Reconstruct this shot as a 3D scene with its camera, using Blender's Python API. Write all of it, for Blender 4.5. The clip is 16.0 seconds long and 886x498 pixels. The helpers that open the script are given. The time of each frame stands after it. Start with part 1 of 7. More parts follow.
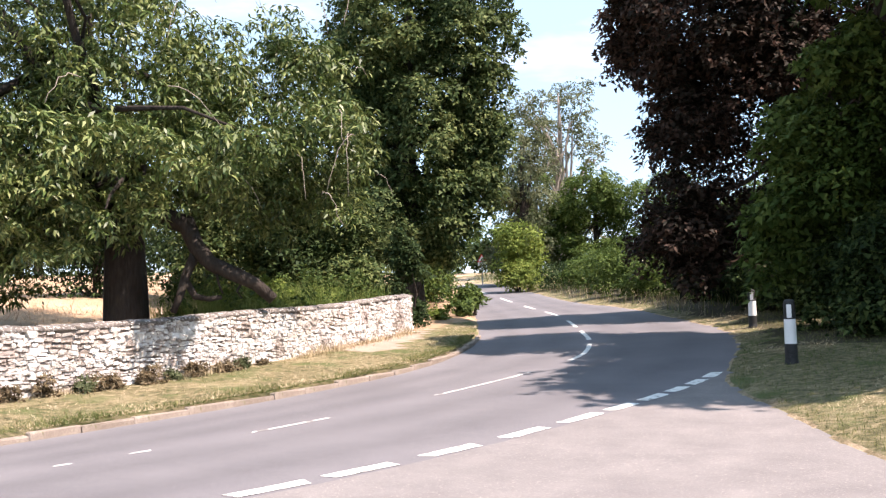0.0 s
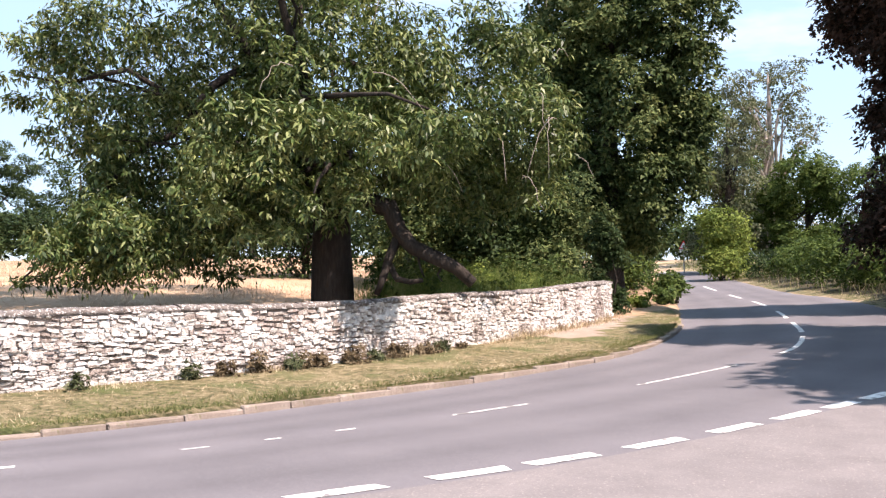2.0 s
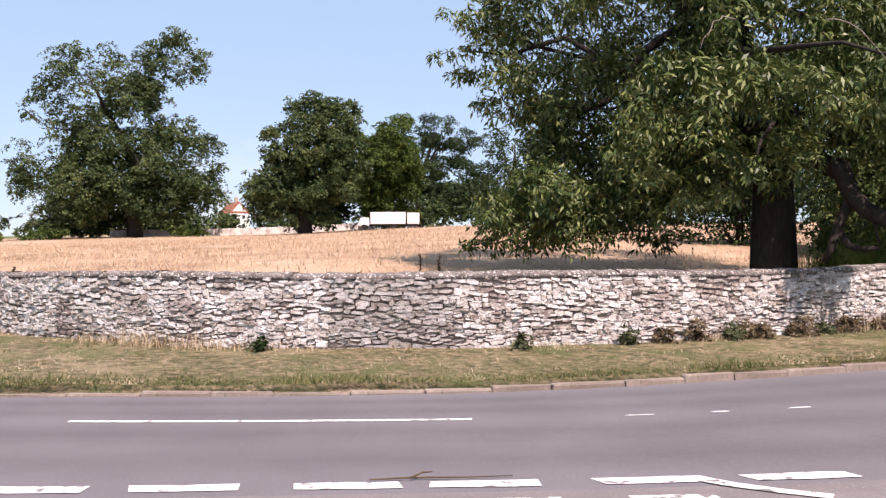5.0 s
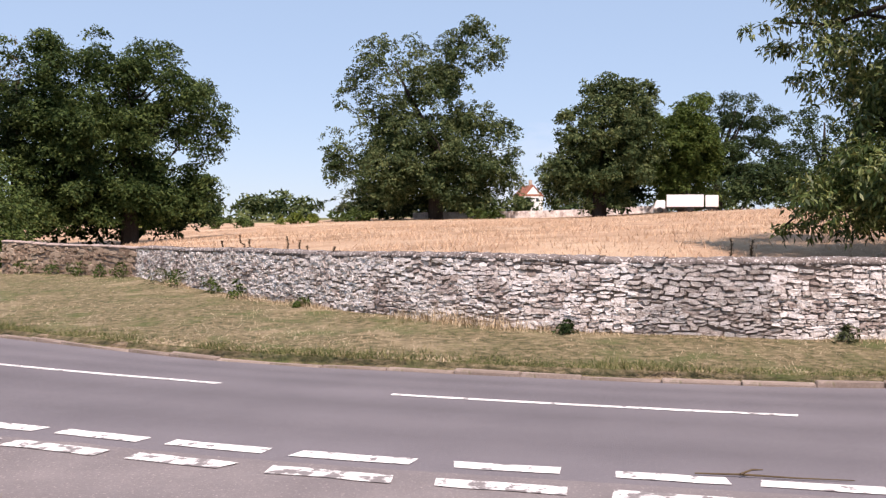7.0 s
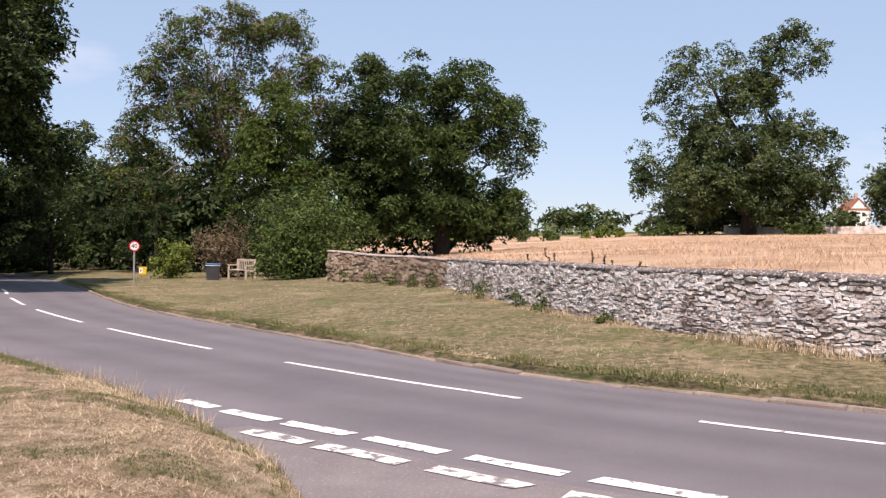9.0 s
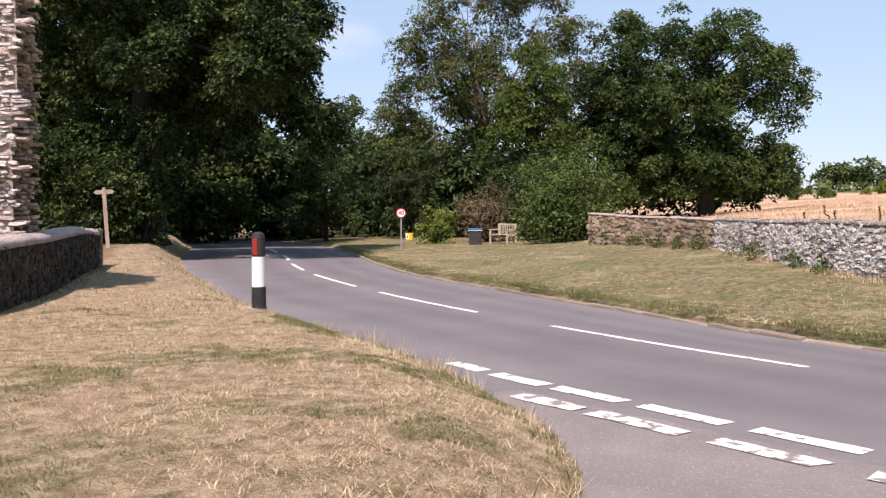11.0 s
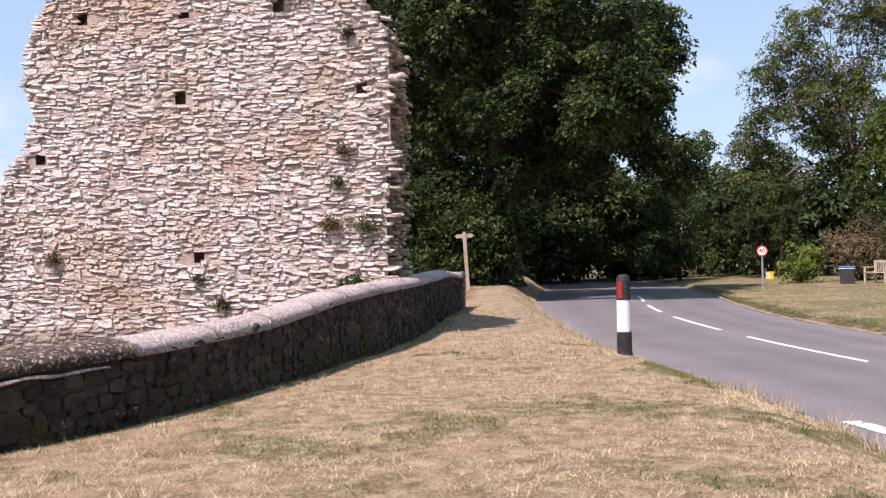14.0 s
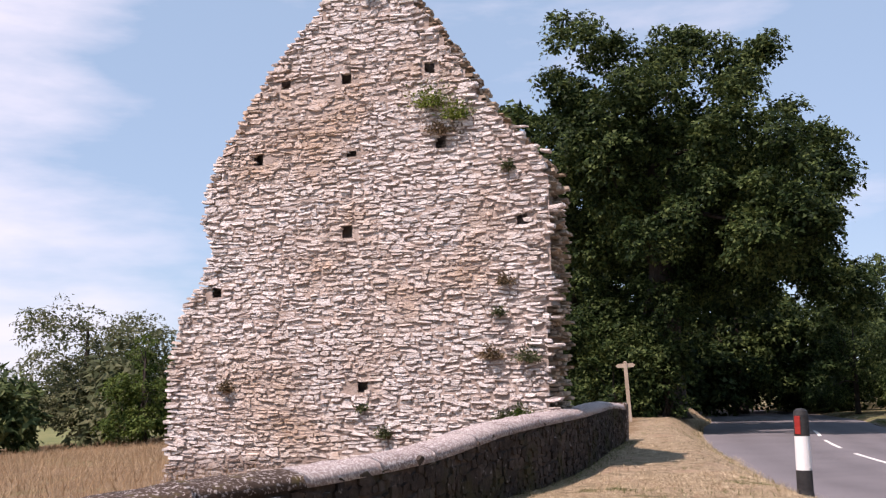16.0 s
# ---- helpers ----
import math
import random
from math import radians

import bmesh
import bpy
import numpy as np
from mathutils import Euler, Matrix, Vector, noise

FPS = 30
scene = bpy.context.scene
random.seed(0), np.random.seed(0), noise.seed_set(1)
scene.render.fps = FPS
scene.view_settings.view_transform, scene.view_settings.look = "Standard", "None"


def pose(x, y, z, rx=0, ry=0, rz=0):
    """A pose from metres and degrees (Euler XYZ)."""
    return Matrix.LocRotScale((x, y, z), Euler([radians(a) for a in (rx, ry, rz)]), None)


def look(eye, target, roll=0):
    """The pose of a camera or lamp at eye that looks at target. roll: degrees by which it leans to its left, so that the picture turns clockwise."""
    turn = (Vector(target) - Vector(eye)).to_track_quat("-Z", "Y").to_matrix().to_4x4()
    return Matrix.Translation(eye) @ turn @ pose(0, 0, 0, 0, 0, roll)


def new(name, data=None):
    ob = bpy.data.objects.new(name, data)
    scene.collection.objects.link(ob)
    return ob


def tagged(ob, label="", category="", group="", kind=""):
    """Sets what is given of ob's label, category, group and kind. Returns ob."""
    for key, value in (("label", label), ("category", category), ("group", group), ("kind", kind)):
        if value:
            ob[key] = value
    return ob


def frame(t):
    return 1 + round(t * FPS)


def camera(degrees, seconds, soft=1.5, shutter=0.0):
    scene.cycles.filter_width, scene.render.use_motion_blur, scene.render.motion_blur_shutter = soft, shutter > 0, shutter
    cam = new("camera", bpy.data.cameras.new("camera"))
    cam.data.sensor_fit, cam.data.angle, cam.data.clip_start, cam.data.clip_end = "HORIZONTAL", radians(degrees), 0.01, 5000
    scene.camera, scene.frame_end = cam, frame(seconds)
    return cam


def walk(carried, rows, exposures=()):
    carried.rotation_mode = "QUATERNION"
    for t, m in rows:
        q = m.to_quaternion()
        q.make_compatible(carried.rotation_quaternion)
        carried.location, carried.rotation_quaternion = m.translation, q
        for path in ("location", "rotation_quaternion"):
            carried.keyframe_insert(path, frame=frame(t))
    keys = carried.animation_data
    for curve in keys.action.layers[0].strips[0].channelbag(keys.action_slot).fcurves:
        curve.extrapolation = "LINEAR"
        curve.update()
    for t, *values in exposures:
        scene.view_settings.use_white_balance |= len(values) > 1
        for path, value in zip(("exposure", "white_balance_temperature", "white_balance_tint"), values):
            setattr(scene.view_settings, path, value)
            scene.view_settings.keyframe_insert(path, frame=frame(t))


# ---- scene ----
cam = camera(47.9, 16.0, soft=1.3)
PATH = [
    (0, (0.131, -1.377, 1.678), (-1.132, 0.172, 1.765), -2.0),
    (0.5, (0.097, -1.344, 1.67), (-1.222, 0.157, 1.753), -1.9),
    (1, (0.065, -1.32, 1.681), (-1.328, 0.112, 1.761), -1.6),
    (1.5, (0.028, -1.303, 1.684), (-1.441, 0.051, 1.761), -1.2),
    (2, (-0.045, -1.28, 1.677), (-1.588, -0.008, 1.745), -1.0),
    (2.5, (-0.108, -1.255, 1.68), (-1.732, -0.088, 1.741), -0.9),
    (3, (-0.171, -1.275, 1.661), (-1.876, -0.231, 1.717), -0.9),
    (5.5, (-0.503, -1.334, 1.664), (-2.466, -0.95, 1.659), -0.1),
    (6, (-0.548, -1.358, 1.667), (-2.536, -1.137, 1.648), -0.0),
    (6.5, (-0.589, -1.414, 1.671), (-2.588, -1.344, 1.641), 0.1),
    (7, (-0.617, -1.532, 1.665), (-2.617, -1.572, 1.64), 0.3),
    (7.5, (-0.72, -1.563, 1.678), (-2.714, -1.707, 1.665), 0.6),
    (8, (-0.833, -1.557, 1.683), (-2.812, -1.849, 1.677), 0.8),
    (8.5, (-0.847, -1.544, 1.696), (-2.792, -2.011, 1.693), 1.1),
    (9, (-0.944, -1.57, 1.678), (-2.84, -2.207, 1.673), 1.1),
    (11.5, (-1.21, -1.9, 1.65), (-2.822, -3.08, 1.559), -0.7),
    (12, (-1.262, -2.052, 1.654), (-2.804, -3.323, 1.567), -1.2),
    (12.5, (-1.3, -2.147, 1.663), (-2.727, -3.546, 1.589), -1.7),
    (13, (-1.371, -2.208, 1.675), (-2.696, -3.705, 1.62), -1.8),
    (13.5, (-1.404, -2.26, 1.676), (-2.669, -3.81, 1.648), -1.7),
    (14, (-1.405, -2.31, 1.678), (-2.607, -3.909, 1.685), -1.3),
    (14.5, (-1.409, -2.369, 1.688), (-2.512, -4.037, 1.735), -0.8),
    (15, (-1.411, -2.407, 1.696), (-2.422, -4.129, 1.8), -0.6),
    (15.5, (-1.395, -2.396, 1.713), (-2.344, -4.149, 1.884), -0.8),
    (16, (-1.356, -2.364, 1.709), (-2.29, -4.112, 1.978), -1.0),
]
walk(cam, [(t, look(eye, target, roll)) for t, eye, target, roll in PATH], exposures=[(0,1.4,6900,22),(3,1.0,6850,27),(5.5,.56,6850,31),(9,.45,7000,30),(12.5,.66,6950,28),(15,.62,6700,31),(16,.44,6850,31)])

# ---- light ----
SUN_AZ, SUN_EL = 13.0, 57.0
world = bpy.data.worlds.new("sky")
scene.world = world
world.use_nodes = True
wn = world.node_tree.nodes
wl = world.node_tree.links
wn.clear()
w_out = wn.new("ShaderNodeOutputWorld")
w_bg = wn.new("ShaderNodeBackground")
w_sky = wn.new("ShaderNodeTexSky")
w_sky.sky_type = "NISHITA"
w_sky.sun_disc = False
w_sky.sun_elevation = radians(SUN_EL)
w_sky.sun_rotation = radians(90 - SUN_AZ)
w_sky.air_density, w_sky.dust_density, w_sky.ozone_density = 0.9, 0.3, 2.4
w_bg.inputs["Strength"].default_value = 0.125
# thin high cirrus all over the sky
w_co = wn.new("ShaderNodeTexCoord")
w_map = wn.new("ShaderNodeMapping")
w_map.inputs["Scale"].default_value = (1.6, 1.6, 6.0)
w_noise = wn.new("ShaderNodeTexNoise")
w_noise.inputs["Scale"].default_value = 1.7
w_noise.inputs["Detail"].default_value = 7.0
w_noise.inputs["Roughness"].default_value = 0.55
w_ramp = wn.new("ShaderNodeValToRGB")
w_ramp.color_ramp.elements[0].position = 0.61
w_ramp.color_ramp.elements[0].color = (0, 0, 0, 1)
w_ramp.color_ramp.elements[1].position = 0.86
w_ramp.color_ramp.elements[1].color = (0.6, 0.6, 0.6, 1)
w_mix = wn.new("ShaderNodeMix")
w_mix.data_type = "RGBA"
w_mix.inputs["B"].default_value = (6.4, 6.6, 7.0, 1)
wl.new(w_co.outputs["Generated"], w_map.inputs["Vector"])
wl.new(w_map.outputs["Vector"], w_noise.inputs["Vector"])
# a bank of thin white cloud low over the hollow
w_dot = wn.new("ShaderNodeVectorMath")
w_dot.operation = "DOT_PRODUCT"
w_dot.inputs[1].default_value = (0.12, -0.985, 0.12)
w_bank = wn.new("ShaderNodeMapRange")
w_bank.interpolation_type = "SMOOTHSTEP"
w_bank.inputs["From Min"].default_value, w_bank.inputs["From Max"].default_value = 0.9, 0.99
w_sum = wn.new("ShaderNodeMath")
w_sum.operation = "MULTIPLY_ADD"
w_sum.inputs[1].default_value = 0.36
wl.new(w_co.outputs["Generated"], w_dot.inputs[0])
wl.new(w_dot.outputs["Value"], w_bank.inputs["Value"])
wl.new(w_bank.outputs["Result"], w_sum.inputs[0])
wl.new(w_noise.outputs["Fac"], w_sum.inputs[2])
wl.new(w_sum.outputs[0], w_ramp.inputs["Fac"])
wl.new(w_ramp.outputs["Color"], w_mix.inputs["Factor"])
# summer haze evens the blue out towards the horizon
w_haze = wn.new("ShaderNodeMix")
w_haze.data_type = "RGBA"
w_haze.inputs["Factor"].default_value = 0.68
w_haze.inputs["B"].default_value = (2.4, 3.82, 4.85, 1)
wl.new(w_sky.outputs["Color"], w_haze.inputs["A"])
wl.new(w_haze.outputs["Result"], w_mix.inputs["A"])
wl.new(w_mix.outputs["Result"], w_bg.inputs["Color"])
wl.new(w_bg.outputs["Background"], w_out.inputs["Surface"])

sun_data = bpy.data.lights.new("sun", "SUN")
sun_data.energy, sun_data.angle, sun_data.color = 4.8, radians(0.55), (1.0, 0.93, 0.83)
sun = new("sun", sun_data)
s_dir = Vector((math.cos(radians(SUN_AZ)) * math.cos(radians(SUN_EL)), math.sin(radians(SUN_AZ)) * math.cos(radians(SUN_EL)), math.sin(radians(SUN_EL))))
sun.matrix_world = look(s_dir * 60, (0, 0, 0))


# ---- materials ----
def material(name, colours, scale=4.0, fine=60.0, rough=0.9, bump=0.25, bump_scale=None, island=0.0, piece=0.0, spec=0.25, metal=0.0, translucent=0.0, stain=None, stain_at=(0.55, 0.7), coords="Object", stain_scale=None, stretch=(1, 1, 1), bump_size=0.03, span=(0.3, 0.7), blotch=None):
    """A noise material: colours run over a coarse and a fine noise; island and piece vary value from bit to bit; stain is a colour laid on in patches, blotch another: colour, from, to, scale."""
    m = bpy.data.materials.new(name)
    m.use_nodes = True
    n, l = m.node_tree.nodes, m.node_tree.links
    n.clear()
    out = n.new("ShaderNodeOutputMaterial")
    b = n.new("ShaderNodeBsdfPrincipled")
    co = n.new("ShaderNodeTexCoord")
    mp = n.new("ShaderNodeMapping")
    mp.inputs["Scale"].default_value = stretch
    l.new(co.outputs[coords], mp.inputs["Vector"])
    vec = mp.outputs["Vector"]

    def noise_node(sc, detail=5.0, rg=0.6):
        t = n.new("ShaderNodeTexNoise")
        t.inputs["Scale"].default_value, t.inputs["Detail"].default_value, t.inputs["Roughness"].default_value = sc, detail, rg
        l.new(vec, t.inputs["Vector"])
        return t

    def maths(op, a, c):
        t = n.new("ShaderNodeMath")
        t.operation = op
        for k, v in ((0, a), (1, c)):
            if isinstance(v, float):
                t.inputs[k].default_value = v
            else:
                l.new(v, t.inputs[k])
        return t.outputs[0]

    coarse, finer = noise_node(scale), noise_node(fine, 4.0)
    val = maths("ADD", maths("MULTIPLY", coarse.outputs["Fac"], 0.62), maths("MULTIPLY", finer.outputs["Fac"], 0.38))
    if island:
        g = n.new("ShaderNodeNewGeometry")
        val = maths("ADD", val, maths("MULTIPLY", maths("SUBTRACT", g.outputs["Random Per Island"], 0.5), island))
    if piece:
        oi = n.new("ShaderNodeObjectInfo")
        val = maths("ADD", val, maths("MULTIPLY", maths("SUBTRACT", oi.outputs["Random"], 0.5), piece))
    ramp = n.new("ShaderNodeValToRGB")
    els = ramp.color_ramp.elements
    lo, hi = span
    for k, c in enumerate(colours):
        p = lo + (hi - lo) * k / max(1, len(colours) - 1)
        e = els[k] if k < 2 else els.new(p)
        e.position, e.color = p, (*c, 1)
    l.new(val, ramp.inputs["Fac"])
    colour = ramp.outputs["Color"]
    for tone, lo_at, hi_at, sc in ([blotch] if blotch else []) + ([(stain, *stain_at, stain_scale or scale * 2.3)] if stain else []):
        sn = noise_node(sc, 6.0, 0.65)
        mr = n.new("ShaderNodeMapRange")
        mr.inputs["From Min"].default_value, mr.inputs["From Max"].default_value = lo_at, hi_at
        l.new(sn.outputs["Fac"], mr.inputs["Value"])
        mx = n.new("ShaderNodeMix")
        mx.data_type = "RGBA"
        mx.inputs["B"].default_value = (*tone, 1)
        l.new(mr.outputs["Result"], mx.inputs["Factor"])
        l.new(colour, mx.inputs["A"])
        colour = mx.outputs["Result"]
    l.new(colour, b.inputs["Base Color"])
    b.inputs["Roughness"].default_value = rough
    b.inputs["Specular IOR Level"].default_value = spec
    b.inputs["Metallic"].default_value = metal
    if bump:
        bp = n.new("ShaderNodeBump")
        bp.inputs["Strength"].default_value, bp.inputs["Distance"].default_value = bump, bump_size
        bn = noise_node(bump_scale or fine, 6.0, 0.65)
        l.new(bn.outputs["Fac"], bp.inputs["Height"])
        l.new(bp.outputs["Normal"], b.inputs["Normal"])
    surface = b.outputs["BSDF"]
    if translucent:
        tr = n.new("ShaderNodeBsdfTranslucent")
        hs = n.new("ShaderNodeHueSaturation")
        hs.inputs["Value"].default_value = 1.6
        hs.inputs["Hue"].default_value = 0.485
        l.new(colour, hs.inputs["Color"])
        l.new(hs.outputs["Color"], tr.inputs["Color"])
        ms = n.new("ShaderNodeMixShader")
        ms.inputs["Fac"].default_value = translucent
        l.new(surface, ms.inputs[1])
        l.new(tr.outputs["BSDF"], ms.inputs[2])
        surface = ms.outputs["Shader"]
    l.new(surface, out.inputs["Surface"])
    return m


def leaf(name, a, b, c, **kw):
    look_of = dict(scale=0.35, fine=2.5, rough=0.6, bump=0, island=0.36, translucent=0.24, spec=0.1)
    look_of.update(kw)
    return material(name, [a, b, c], **look_of)


